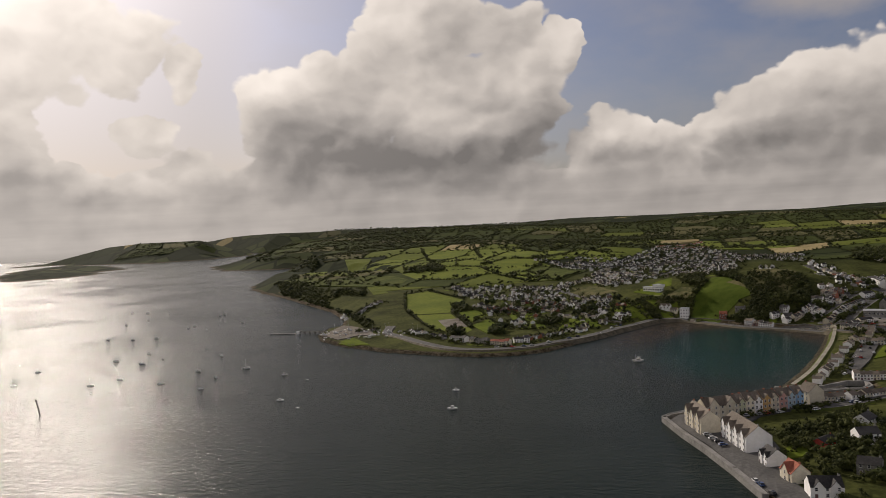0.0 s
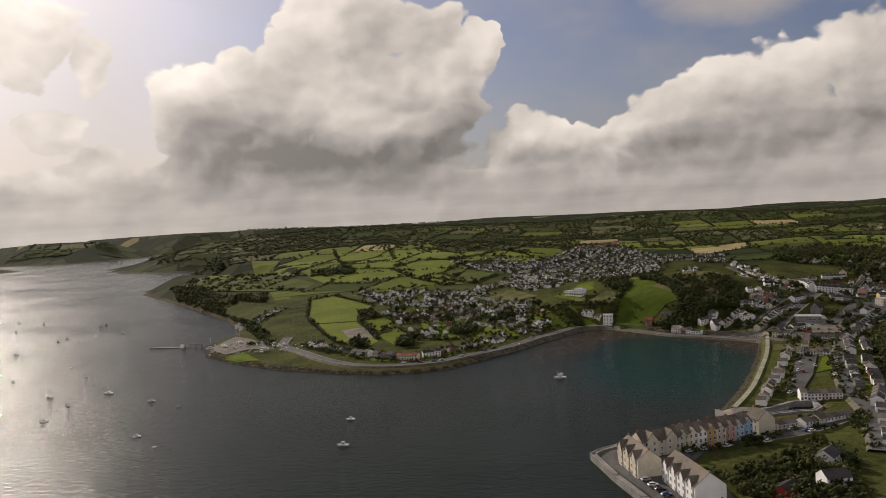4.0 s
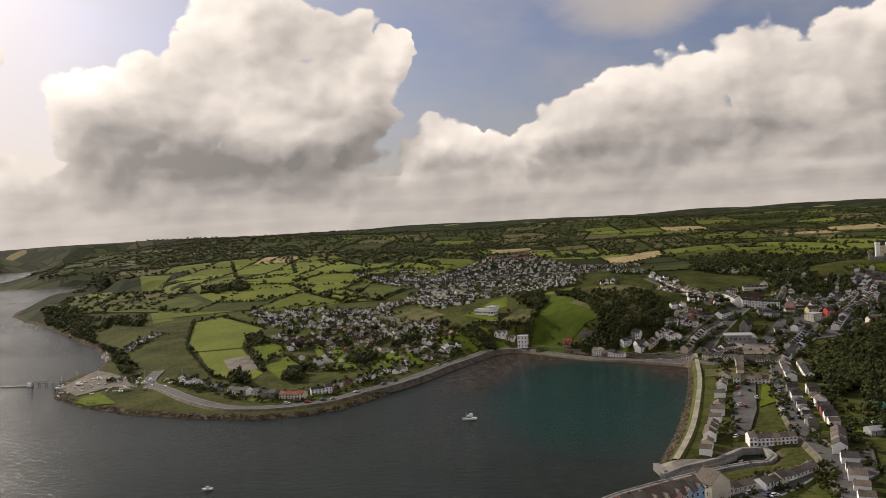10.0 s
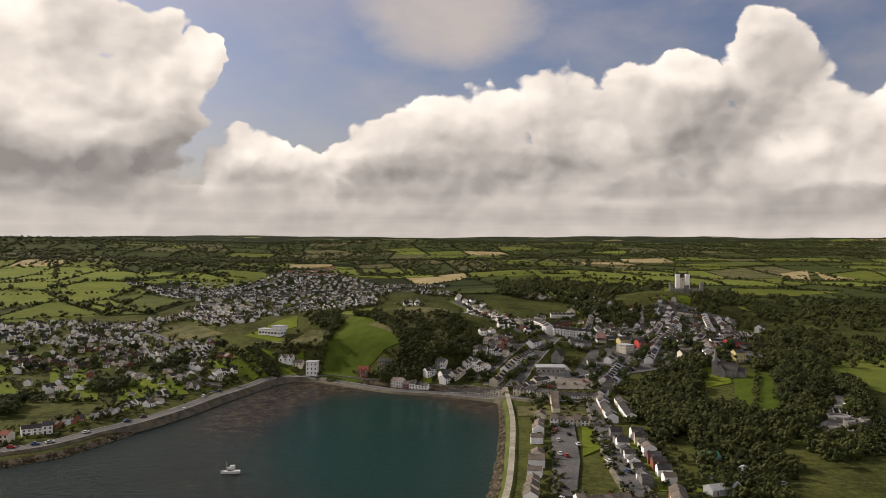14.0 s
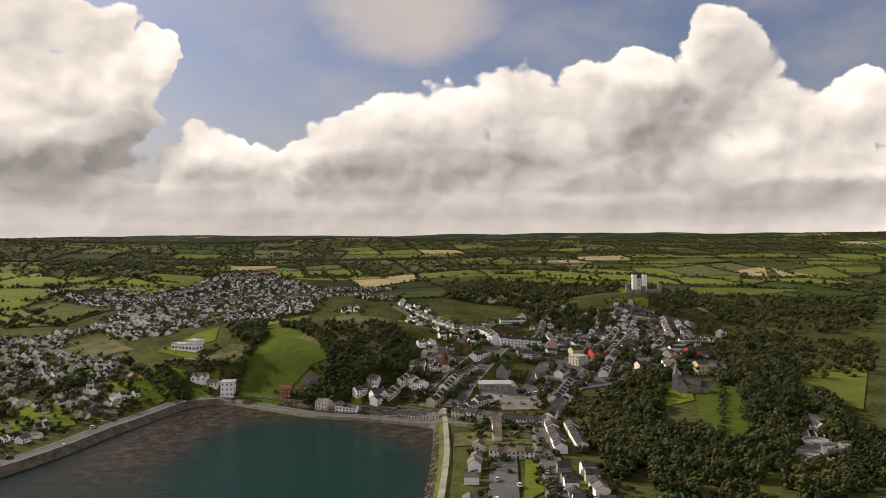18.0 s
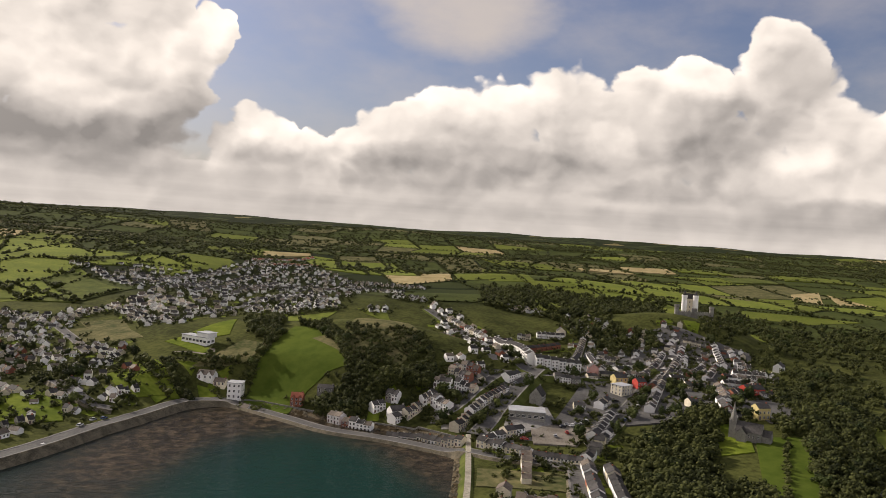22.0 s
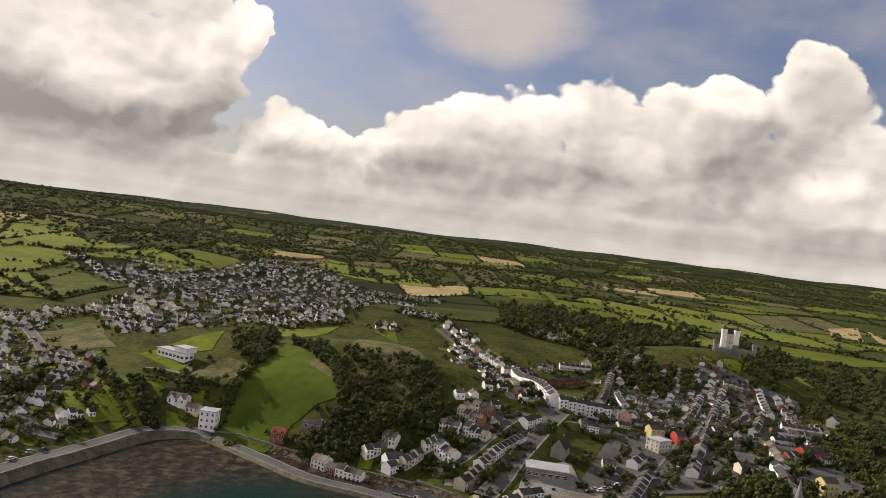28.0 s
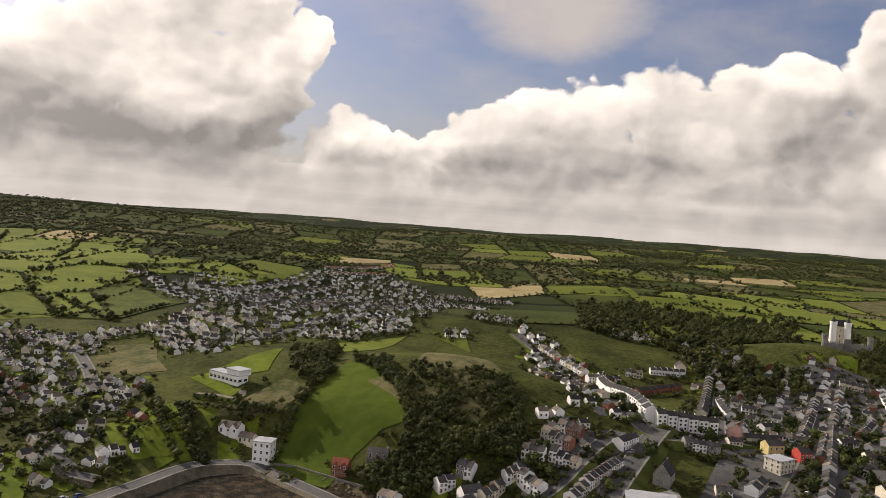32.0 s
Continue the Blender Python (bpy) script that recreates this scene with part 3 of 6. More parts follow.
def road(kind, width, line):
    """A made road along a line, with kerbs on asphalt."""
    pts = [Vector(p) for p in line]
    fine = []
    for i in range(len(pts) - 1):
        p0, p1, p2, p3 = pts[max(i - 1, 0)], pts[i], pts[i + 1], pts[min(i + 2, len(pts) - 1)]
        steps = max(1, int((p2 - p1).length / 5))
        for s in range(steps):
            u = s / steps
            fine.append(0.5 * (2 * p1 + (p2 - p0) * u + (2 * p0 - 5 * p1 + 4 * p2 - p3) * u * u + (3 * p1 - p0 - 3 * p2 + p3) * u ** 3))
    fine.append(pts[-1])
    material, label, lift = {"asphalt": (ASPHALT, "worn grey asphalt road", 0.62), "gravel": (GRAVEL, "pale gravel track", 0.58), "sand": (SAND, "pale surfaced path on the sea bank", 0.66)}[kind]
    lift_step[0] += 0.004
    middle = line[len(line) // 2]
    verge = ROCK if kind == "asphalt" and abs(float(shore_distance(np.array(middle[0]), np.array(middle[1])))) < 30 else DULL
    verts, faces, which = [], [], []
    kerb = 0.13 if kind == "asphalt" else 0.0
    side = 1.0 if kind == "asphalt" else 0.3
    for i, p in enumerate(fine):
        way = (fine[min(i + 1, len(fine) - 1)] - fine[max(i - 1, 0)]).normalized()
        across = Vector((-way.y, way.x))
        z = max(on_sheet(p.x, p.y), on_sheet(*(p + across * width / 2)), on_sheet(*(p - across * width / 2)), 0.4) + lift + lift_step[0]
        w = width / 2
        for o, h in ((-w - side - 4, -3.6), (-w - side, kerb), (-w, kerb), (-w, 0), (w, 0), (w, kerb), (w + side, kerb), (w + side + 4, -3.6)):
            q = p + across * o
            verts.append((q.x, q.y, z + h))
    for i in range(len(fine) - 1):
        for j in range(7):
            a = i * 8 + j
            faces.append((a, a + 1, a + 9, a + 8))
            which.append(0 if j == 3 else 2 if j in (0, 6) else 1)
    tagged(new("road", solid("road", verts, faces, [material, PAVING if kind == "asphalt" else material, verge], which)), label, "road", kind="structure")


def yard(kind, outline):
    material, label = {"asphalt": (ASPHALT, "grey asphalt car park"), "gravel": (GRAVEL, "pale gravel yard for boats and cars"), "concrete": (CONCRETE, "pale concrete yard"), "sand": (SAND, "pale stone quay top")}[kind]
    lift_step[0] += 0.004
    tagged(new("pavement", draped("pavement", outline, 0.45 + lift_step[0], material, 6.0)), label, "yard", kind="structure")


field("bright", [(-355.6, 904), (-407.1, 1035.1), (-387.3, 1066.5), (-305.2, 975.8), (-304.8, 917.6), (-292.5, 884), (-337.7, 871.1)])
field("bright", [(-329.6, 867.6), (-290.7, 876), (-232, 765.1), (-232, 733), (-269.7, 760.7)])
field("lawn", [(-284, 883.7), (-268, 898.8), (-244, 873), (-246, 813.8)])
field("tarmac", [(-291, 831), (-271.2, 844.2), (-243.2, 786), (-257.9, 766.7)])
field("bright", [(-506.2, 1275), (-462.1, 1324.1), (-377.5, 1308.3), (-337.8, 1248), (-393.1, 1189.9), (-451.4, 1199.8)])
field("bright", [(-375.9, 1311.6), (-357.2, 1405.9), (-297.3, 1406.4), (-307.3, 1232.5), (-336.7, 1248)])
field("mid", [(-390.7, 1183.6), (-333.6, 1234.9), (-251.2, 1125.8), (-310.3, 1090.3), (-344.1, 1098.3)])
field("dull", [(-297.1, 1242.1), (-277.9, 1336.5), (-189.2, 1204.1), (-209, 1111.7), (-245.1, 1119.9)])
field("bright", [(-292.2, 1415.4), (-229.9, 1507.4), (-147.3, 1467.5), (-272, 1400.7)])
field("bright", [(-486.9, 1400.1), (-412.7, 1447.3), (-360.3, 1416.7), (-386.3, 1322.8)])
field("mid", [(-582.7, 1413.2), (-582.8, 1612.8), (-472.3, 1360.7), (-511.8, 1286.9)])
field("bright", [(-655.9, 1802.2), (-531.4, 1788.4), (-447.3, 1553.7), (-577.2, 1616.4)])
field("bright", [(-513.1, 1744.6), (-393.6, 1685.4), (-323.8, 1517.7), (-437, 1542.6)])
field("mid", [(-779.3, 1843.6), (-679.6, 1840.4), (-605.4, 1662.8), (-694.6, 1671.2)])
field("mid", [(-838.7, 1741.3), (-760.9, 1723.7), (-686.2, 1507.6), (-730.4, 1541.3)])
field("dull", [(-603.7, 1307.4), (-522.6, 1264.8), (-472.5, 1213.2), (-463.9, 1163.5), (-530.6, 1172.4)])
field("bright", [(-473.3, 1656.2), (-332.9, 1555.8), (-243.1, 1508.2), (-350.9, 1426.2)])
field("mid", [(-510.8, 1135.7), (-499.3, 1149.2), (-445.2, 1061.8), (-460.1, 1042.2)])
field("scrub", [(-187.1, 992.9), (-138, 1005.7), (-106.2, 944.2), (-151, 947.1)])
field("bright", [(-355.7, 1355), (-341.6, 1420.6), (-279.4, 1398.3), (-286.6, 1260.3), (-306.2, 1243.3)])
field("bright", [(-302.6, 1235.2), (-284.4, 1250.6), (-231.4, 1163.7), (-252.8, 1121.7)])
field("dull", [(-261.3, 1228.1), (-261.1, 1316.8), (-188.9, 1209.3), (-207.1, 1120)])
field("bright", [(-258.1, 1447.9), (-220.6, 1515.7), (-149.5, 1434.1), (-179.7, 1372.6), (-210.6, 1391.9)])
field("bright", [(-377.9, 1405.2), (-355.6, 1433.7), (-345.7, 1425.3), (-357.9, 1359.9)])
field("meadow", [(-2, 934), (9.1, 925.5), (23.9, 906.5), (37.5, 858.2), (24, 857.9), (12, 850.7), (1.9, 828.7), (-26.1, 841.6), (-23.8, 853.8), (-19.5, 887.8)])
field("bright", [(-25.9, 1030), (26.8, 1084.8), (17.9, 1051.5), (-8.7, 979.2)])
field("mid", [(45.1, 1104.6), (72.2, 1097.1), (74.2, 1055.3), (51.6, 1086.4)])
field("lawn", [(-88.2, 926.8), (-78, 934.1), (-54.6, 901.7), (-58.6, 896.4)])
field("lawn", [(-77.2, 935.4), (-48, 988.8), (-45.9, 931.2), (-58.3, 926.7)])
field("lawn", [(-102.3, 879.7), (-97.9, 888.5), (-67.7, 842.5), (-71.2, 830.1)])
field("lawn", [(-90.4, 888.9), (-85.1, 891.7), (-60.7, 844.3), (-66.3, 841.1)])
field("lawn", [(-73.1, 886.6), (-57.9, 881.7), (-59.4, 869.3)])
field("lawn", [(-54.5, 863.2), (-42.3, 862.6), (-39, 848.8), (-49.5, 846.3)])
field("scrub", [(-61, 878.2), (-34.2, 917), (-14.3, 901.7), (-28.6, 881.6)])
field("bright", [(-11.8, 1786.5), (55.6, 1821.7), (67.2, 1540.8), (5.1, 1584.2)])
field("bright", [(62.3, 1823.8), (124, 1861.1), (147.3, 1547.8), (72.6, 1546.4)])
field("scrub", [(-174.5, 1025.9), (-141.2, 1027.8), (-115.2, 953.3), (-123.8, 938.7), (-147.2, 972.5)])
field("scrub", [(11.4, 900.6), (33.8, 904.2), (58.6, 1022), (88.2, 889.6), (67.8, 855.9), (41.4, 861.3)])
field("lawn", [(-25.9, 840.3), (0.6, 825.1), (18.4, 809), (-20, 838.7)])
field("lawn", [(-113.7, 829.1), (-108.7, 829.7), (-104.3, 818.8), (-116.2, 828.8)])
field("lawn", [(-44.8, 875.6), (-36.9, 880.7), (-37.9, 868)])
field("lawn", [(-89, 822.2), (-80, 824.2), (-82.2, 817.9)])
field("tan", [(-113.6, 1840.6), (-29.9, 1874.1), (-27.7, 1837.8), (-102.9, 1749.7)])
field("bright", [(333.2, 1513.3), (556.3, 1910.6), (671.1, 1818.9), (506.7, 1450.1), (394.4, 1432.6)])
field("mid", [(472.8, 1181.1), (532.2, 1230.7), (425.3, 1052.3)])
field("dull", [(259.9, 745), (278.2, 732.1), (256.2, 691.5), (219.3, 675.6)])
field("mid", [(344.5, 798.4), (447.3, 860.5), (320.9, 705), (313.8, 728.8), (307.9, 746)])
field("lawn", [(249.9, 669.7), (280.3, 697.5), (269.7, 676.8)])
field("mid", [(206.4, 621.5), (235, 629.3), (263.2, 634.1), (244.3, 610.8)])
field("tan", [(889.3, 1805.4), (972, 1844.9), (853.6, 1642), (833.4, 1701.2)])
field("tan", [(966.7, 1808.1), (943.9, 1635.2), (884.5, 1642.8)])
field("rough", [(96.4, 727.5), (147.8, 713.9), (139.9, 690.3), (91.6, 702.3)])
field("mid", [(296.8, 1882), (354.2, 1923), (303.2, 1474.3), (237, 1476)])
field("mid", [(333.1, 2085), (477.6, 2105.1), (498.2, 2009.9), (364.6, 1972.5)])
field("tan", [(549.6, 2089.4), (652.9, 2107.9), (666, 2038.2), (549.4, 2057.6)])
field("mid", [(561, 1380.5), (647.9, 1370.2), (718.7, 1344.4), (614.3, 1295.6), (535, 1319.2)])
field("mid", [(1142.3, 2303.4), (1255.2, 2203.6), (1211.5, 2056.9), (990.9, 2002.3)])
field("mid", [(1045, 1764.8), (1123.5, 1692.8), (1075.8, 1634.1), (1001.9, 1681.2)])
field("dull", [(838.9, 2013.5), (919.8, 2017.7), (956, 1942.5), (835.6, 1930.6)])
field("tan", [(676.4, 2173.7), (801.9, 2201.6), (777.9, 2073.5), (670.6, 2102.3)])
field("mid", [(821.1, 2222.1), (962, 2266.2), (908.9, 2073.8), (815.6, 2136.5)])
field("lawn", [(347, 1073.5), (365.5, 1076.6), (338.9, 1028)])
field("bright", [(-52.3, 1862.1), (29.5, 1833.2), (102.5, 1682.8), (-2.8, 1611.3)])
field("bright", [(-261.2, 1452.8), (-245.4, 1541), (-166.2, 1447.5), (-187.1, 1409.8)])
field("bright", [(-778.2, 1420.1), (-820.5, 1646.4), (-705.1, 1367.3)])
field("mid", [(-699.9, 1368.4), (-783.7, 1620.7), (-752.2, 1602.2), (-619.4, 1311.6)])
field("dull", [(-769.9, 1331.4), (-729.8, 1347.6), (-526.1, 1200.1), (-502.2, 1137.6), (-663.5, 1202.1)])
field("lawn", [(-346.2, 694.2), (-341.3, 717.7), (-305.5, 678.4), (-327.7, 681.1)])
field("lawn", [(119.6, 672.6), (129, 679.6), (115.1, 624.4), (102, 612.2)])
field("lawn", [(26.3, 381.5), (37.5, 400.3), (42, 397.1), (33.7, 371.8), (25.3, 368.6)])
field("lawn", [(-240.2, 792.6), (-234.1, 833.8), (-197.7, 769.6), (-208.5, 737.8)])
field("meadow", [(249.2, 757.4), (277.6, 757.4), (241.2, 685.2), (216, 662.3), (219.8, 694.5)])
field("lawn", [(237.5, 781.2), (255.7, 781.5), (238.8, 738.5), (220.5, 736.5)])
field("lawn", [(-109.1, 859.8), (-94.7, 890.7), (-67.4, 846.4), (-87.2, 827.3)])
field("lawn", [(-158.3, 819.6), (-121.8, 829.2), (-105.7, 782.7), (-141, 763.7)])
field("lawn", [(-222, 873.8), (-174.3, 832.5), (-156.8, 765.2), (-184.5, 767.9)])
field("mid", [(-530.2, 1171.7), (-442.4, 1169.5), (-380.7, 1116.2), (-448.9, 1088.9), (-476.3, 1072.1)])
road("asphalt", 6, [(-89.7, 775.1), (-77.2, 800.2), (-63.2, 830.4), (-53.5, 841.9), (-32.7, 847.1), (-2.1, 821.7), (26.2, 795.4), (57.2, 780.6), (96.4, 754.8), (111.1, 742.5), (151.7, 719.3)])
road("asphalt", 7, [(-135.9, 689), (-150, 667), (-166, 656), (-190, 649), (-220, 655), (-255, 681), (-285, 712), (-314, 742), (-330, 790)])
road("asphalt", 7, [(-89.7, 775.1), (-106.2, 736.2), (-121.2, 708.9), (-135.9, 689)])
road("asphalt", 9, [(104.4, 781.2), (119.9, 805.9), (139.9, 842.2), (163.4, 882.2)])
road("asphalt", 8, [(169.1, 769.5), (199.4, 814.8), (233.3, 868.8), (288.8, 969.1), (332.2, 1037.1)])
road("asphalt", 8, [(112.8, 1122.6), (129.4, 1065), (141.7, 1006.2), (142.4, 935.9), (152.2, 875.4), (168, 869.2), (189, 875.4), (243.9, 889.3)])
road("asphalt", 7, [(256.3, 804.1), (278.7, 854.8), (334.6, 976), (357.5, 1041.9)])
road("asphalt", 6, [(243.9, 889.3), (273.2, 894.6), (287.3, 878)])
road("asphalt", 6, [(86.1, 806.9), (102.1, 815.8), (121, 845.1), (136.9, 865.4)])
road("asphalt", 6, [(189, 875.4), (234.9, 1000.3), (260.4, 1061.6)])
road("asphalt", 8, [(147, 737.9), (131.2, 674.9), (111.9, 584), (107.9, 539.1), (106.4, 516.4), (98.4, 473.7), (91.6, 443.8)])
road("asphalt", 8, [(99.7, 513.5), (79.2, 486), (59.7, 468), (45.8, 461), (35.1, 459)])
road("asphalt", 6, [(-132.5, 848.4), (-109.6, 819.2), (-96.4, 807.8), (-88, 807.9)])
road("asphalt", 6, [(-97.3, 990.2), (-75.7, 1031.8), (-55.5, 1076.4), (-11.1, 1190.6), (38.2, 1375.1)])
road("asphalt", 6, [(-192.1, 1018.6), (-160, 963.2), (-133.1, 911.1)])
road("asphalt", 5, [(-107.6, 1139.2), (-94.6, 1094.4), (-75.2, 1043.2)])
road("gravel", 3, [(-76.6, 901.2), (-64.2, 897.7), (-52.3, 891.7), (-52.8, 902.7)])
road("sand", 2.2, [(100.9, 783.4), (87.5, 700.4), (75.4, 642.8), (61.5, 584.2), (51.3, 549.8), (42.6, 524.6)])
yard("gravel", [(-385.8, 737.8), (-396.6, 811), (-357.6, 776.7), (-320.7, 730.7), (-341.1, 727.9), (-352.9, 707.3)])
yard("asphalt", [(103.5, 674.7), (114.9, 670), (98.5, 605.1), (82.7, 558.2), (74.6, 563.4)])
yard("gravel", [(156.6, 787.3), (186.9, 802.9), (172.1, 769.6), (150.9, 767.6)])
yard("gravel", [(135.6, 787.7), (177.2, 801.9), (154, 760.5), (131.6, 763.2)])
yard("concrete", [(125.9, 804), (152.9, 822.4), (152.5, 795), (127.1, 778.2), (119.4, 783.7)])
yard("concrete", [(256.5, 674.6), (285.1, 701), (289.9, 696.8), (274.8, 649.7), (232, 622.8), (241.1, 640.3), (236.4, 647.1)])
yard("asphalt", [(-22, 426.6), (-9.8, 402.4), (17, 326.5), (26, 319.4), (12.1, 362.1), (4.9, 368.2), (-5.6, 395.3)])
yard("sand", [(34.3, 524.1), (43.2, 524.6), (59.3, 528.3), (74.8, 542.1), (69.9, 531.9), (46.9, 514.5), (35.2, 509.3)])
yard("asphalt", [(90.3, 467.7), (108.2, 511.3), (129.1, 534.1), (117.3, 497.2)])
yard("asphalt", [(113.5, 855.8), (131.6, 866.7), (142.8, 857.1), (119.5, 824.2), (95.3, 806.9), (95.8, 814.9)])
yard("asphalt", [(187.6, 829.9), (214.8, 860.8), (202.6, 818.9), (189.9, 806.8)])
yard("asphalt", [(148, 792), (300, 792), (340, 935), (388, 1020), (330, 1062), (285, 1045), (215, 968), (196, 880)])
yard("asphalt", [(20, 320), (9, 352), (-3, 384), (-14, 409), (-25, 436), (-21, 443), (0, 452), (30, 470), (60, 485), (66, 478), (40, 458), (20, 440), (14, 425), (22, 400), (26, 375), (22, 350), (34, 318)])


# ---- houses ----
def inside(x, y, outline):
    odd = False
    for (ax, ay), (bx, by) in zip(outline, outline[1:] + outline[:1]):
        if (ay > y) != (by > y) and x < (bx - ax) * (y - ay) / (by - ay) + ax:
            odd = not odd
    return odd


def panel_mesh(name, xs, zs, panes, fill, depth=0.1):
    """A framed panel in one piece: its front is cut by the lines xs and zs, and the cells named in panes are filled, the rest is frame."""
    verts = [(x, -depth, z) for z in zs for x in xs]
    nx, nz = len(xs), len(zs)
    faces, which = [], []
    for j in range(nz - 1):
        for i in range(nx - 1):
            k = j * nx + i
            if (i, j) in panes:
                q = len(verts)
                verts += [(xs[i], -depth + 0.06, zs[j]), (xs[i + 1], -depth + 0.06, zs[j]), (xs[i + 1], -depth + 0.06, zs[j + 1]), (xs[i], -depth + 0.06, zs[j + 1])]
                c = (k, k + 1, k + nx + 1, k + nx)
                faces += [(q, q + 1, q + 2, q + 3)] + [(c[m], c[(m + 1) % 4], q + (m + 1) % 4, q + m) for m in range(4)]
                which += [1, 0, 0, 0, 0]
            else:
                faces.append((k, k + 1, k + nx + 1, k + nx))
                which.append(0)
    q = len(verts)
    verts += [(xs[0], 0.03, zs[0]), (xs[-1], 0.03, zs[0]), (xs[-1], 0.03, zs[-1]), (xs[0], 0.03, zs[-1])]
    c = (0, nx - 1, nz * nx - 1, (nz - 1) * nx)
    for m in range(4):
        faces.append((c[(m + 1) % 4], c[m], q + m, q + (m + 1) % 4))
        which.append(0)
    return solid(name, verts, faces, [FRAME, fill], which)


def window_mesh(w, h, name="window"):
    t = 0.12
    return panel_mesh(name, [-w / 2, -w / 2 + t, w / 2 - t, w / 2], [-h / 2, -h / 2 + t, -0.05, 0.05, h / 2 - t, h / 2], {(1, 1), (1, 3)}, GLASS)


WINDOW, TALL_WINDOW, SHOP_WINDOW = window_mesh(1.15, 1.45), window_mesh(1.1, 1.8), window_mesh(2.4, 1.6)
DOOR_MESH = panel_mesh("door", [-0.62, -0.5, 0.5, 0.62], [0, 2.05, 2.2], {(1, 0)}, DOOR)


def gable_walls(w, d, h, r):
    """Walls of a house with gables to the sides; the foundation runs into the ground."""
    v = [(-w / 2, -d / 2, -3), (w / 2, -d / 2, -3), (w / 2, d / 2, -3), (-w / 2, d / 2, -3), (-w / 2, -d / 2, h), (w / 2, -d / 2, h), (w / 2, d / 2, h), (-w / 2, d / 2, h),
         (-w / 2, 0, h + r), (w / 2, 0, h + r)]
    return v, [(0, 3, 2, 1), (0, 1, 5, 4), (1, 2, 6, 9, 5), (2, 3, 7, 6), (3, 0, 4, 8, 7), (4, 5, 9, 8), (6, 7, 8, 9)]


def gable_roof(w, d, h, r, over=0.3, thick=0.18):
    """Two slopes with their thickness, the ridge along x."""
    e, x = over * r / (d / 2), w / 2 + 0.06
    v = []
    for z in (0.03, thick):
        v += [(-x, -d / 2 - over, h - e + z), (x, -d / 2 - over, h - e + z), (x, 0, h + r + z), (-x, 0, h + r + z), (x, d / 2 + over, h - e + z), (-x, d / 2 + over, h - e + z)]
    return v, [(0, 3, 2, 1), (3, 5, 4, 2), (6, 7, 8, 9), (9, 8, 10, 11), (0, 1, 7, 6), (4, 5, 11, 10), (1, 2, 8, 7), (2, 4, 10, 8), (3, 0, 6, 9), (5, 3, 9, 11)]


def chimney_shape(x, y, top):
    pots = [box(x + i * 0.26 - 0.09, x + i * 0.26 + 0.09, y - 0.09, y + 0.09, top, top + 0.3) for i in (-1, 1)]
    return joined(box(x - 0.45, x + 0.45, y - 0.3, y + 0.3, top - 2.5, top - 0.1), box(x - 0.52, x + 0.52, y - 0.36, y + 0.36, top - 0.1, top), *pots)


def house(w, d, h, r, wall, roof, label, floors=2, bays=2, near=True, chimney=True, gables=0, group="", category="house", stacks=1, back=True):
    """A house with its front to -y. gables: front gables that break the eaves."""
    top = tagged(new("house"), label, category, group)
    part("wall", gable_walls(w, d, h, r), wall, top)
    part("roof", gable_roof(w, d, h, r), roof, top)
    if chimney:
        for s in range(stacks):
            part("chimney", chimney_shape((w / 2 - 0.8) * (1 - 2 * s), 0, h + r + 0.6), STONE if wall in (STONE, WHITE) else BRICK, top)
    for g in range(gables):
        gw, x = w / gables * 0.62, w * ((g + 0.5) / gables - 0.5)
        gr = gw * 0.62
        v = [(x - gw / 2, -d / 2 - 0.35, -2), (x + gw / 2, -d / 2 - 0.35, -2), (x + gw / 2, -d / 2 - 0.35, h), (x, -d / 2 - 0.35, h + gr), (x - gw / 2, -d / 2 - 0.35, h),
             (x - gw / 2, 0, -2), (x + gw / 2, 0, -2), (x + gw / 2, 0, h), (x, 0, h + gr), (x - gw / 2, 0, h)]
        part("gable", (v, [(0, 1, 2, 3, 4), (1, 6, 7, 2), (5, 0, 4, 9), (6, 5, 9, 8, 7)]), wall, top)
        cap = []
        for z in (0.03, 0.2):
            cap += [(x - gw / 2 - 0.25, -d / 2 - 0.6, h - 0.3 + z), (x, -d / 2 - 0.6, h + gr + z), (x + gw / 2 + 0.25, -d / 2 - 0.6, h - 0.3 + z), (x + gw / 2 + 0.25, 0, h - 0.3 + z), (x, 0, h + gr + z), (x - gw / 2 - 0.25, 0, h - 0.3 + z)]
        part("gable_roof", (cap, [(0, 1, 4, 5), (1, 2, 3, 4), (6, 11, 10, 7), (7, 10, 9, 8), (0, 6, 7, 1), (1, 7, 8, 2), (0, 5, 11, 6), (2, 8, 9, 3)]), roof, top)
    if near:
        for side in ((-1, 1) if back else (-1,)):
            for fl in range(floors):
                for b in range(bays):
                    x = w * ((b + 0.5) / bays - 0.5)
                    off = 0.35 if gables and side < 0 and any(abs(x - w * ((g + 0.5) / gables - 0.5)) < w / gables * 0.31 for g in range(gables)) else 0.0
                    if fl == 0 and b == 0 and side < 0:
                        ob = part("door", DOOR_MESH, None, top)
                        ob.location = (x, -d / 2 - off, 0.05)
                        continue
                    ob = part("window", WINDOW, None, top)
                    ob.location, ob.rotation_euler = (x, side * (d / 2 + (off if side < 0 else 0)), 1.45 + fl * (2.45 if h < 6 else 2.75)), (0, 0, 0 if side < 0 else math.pi)
    return top


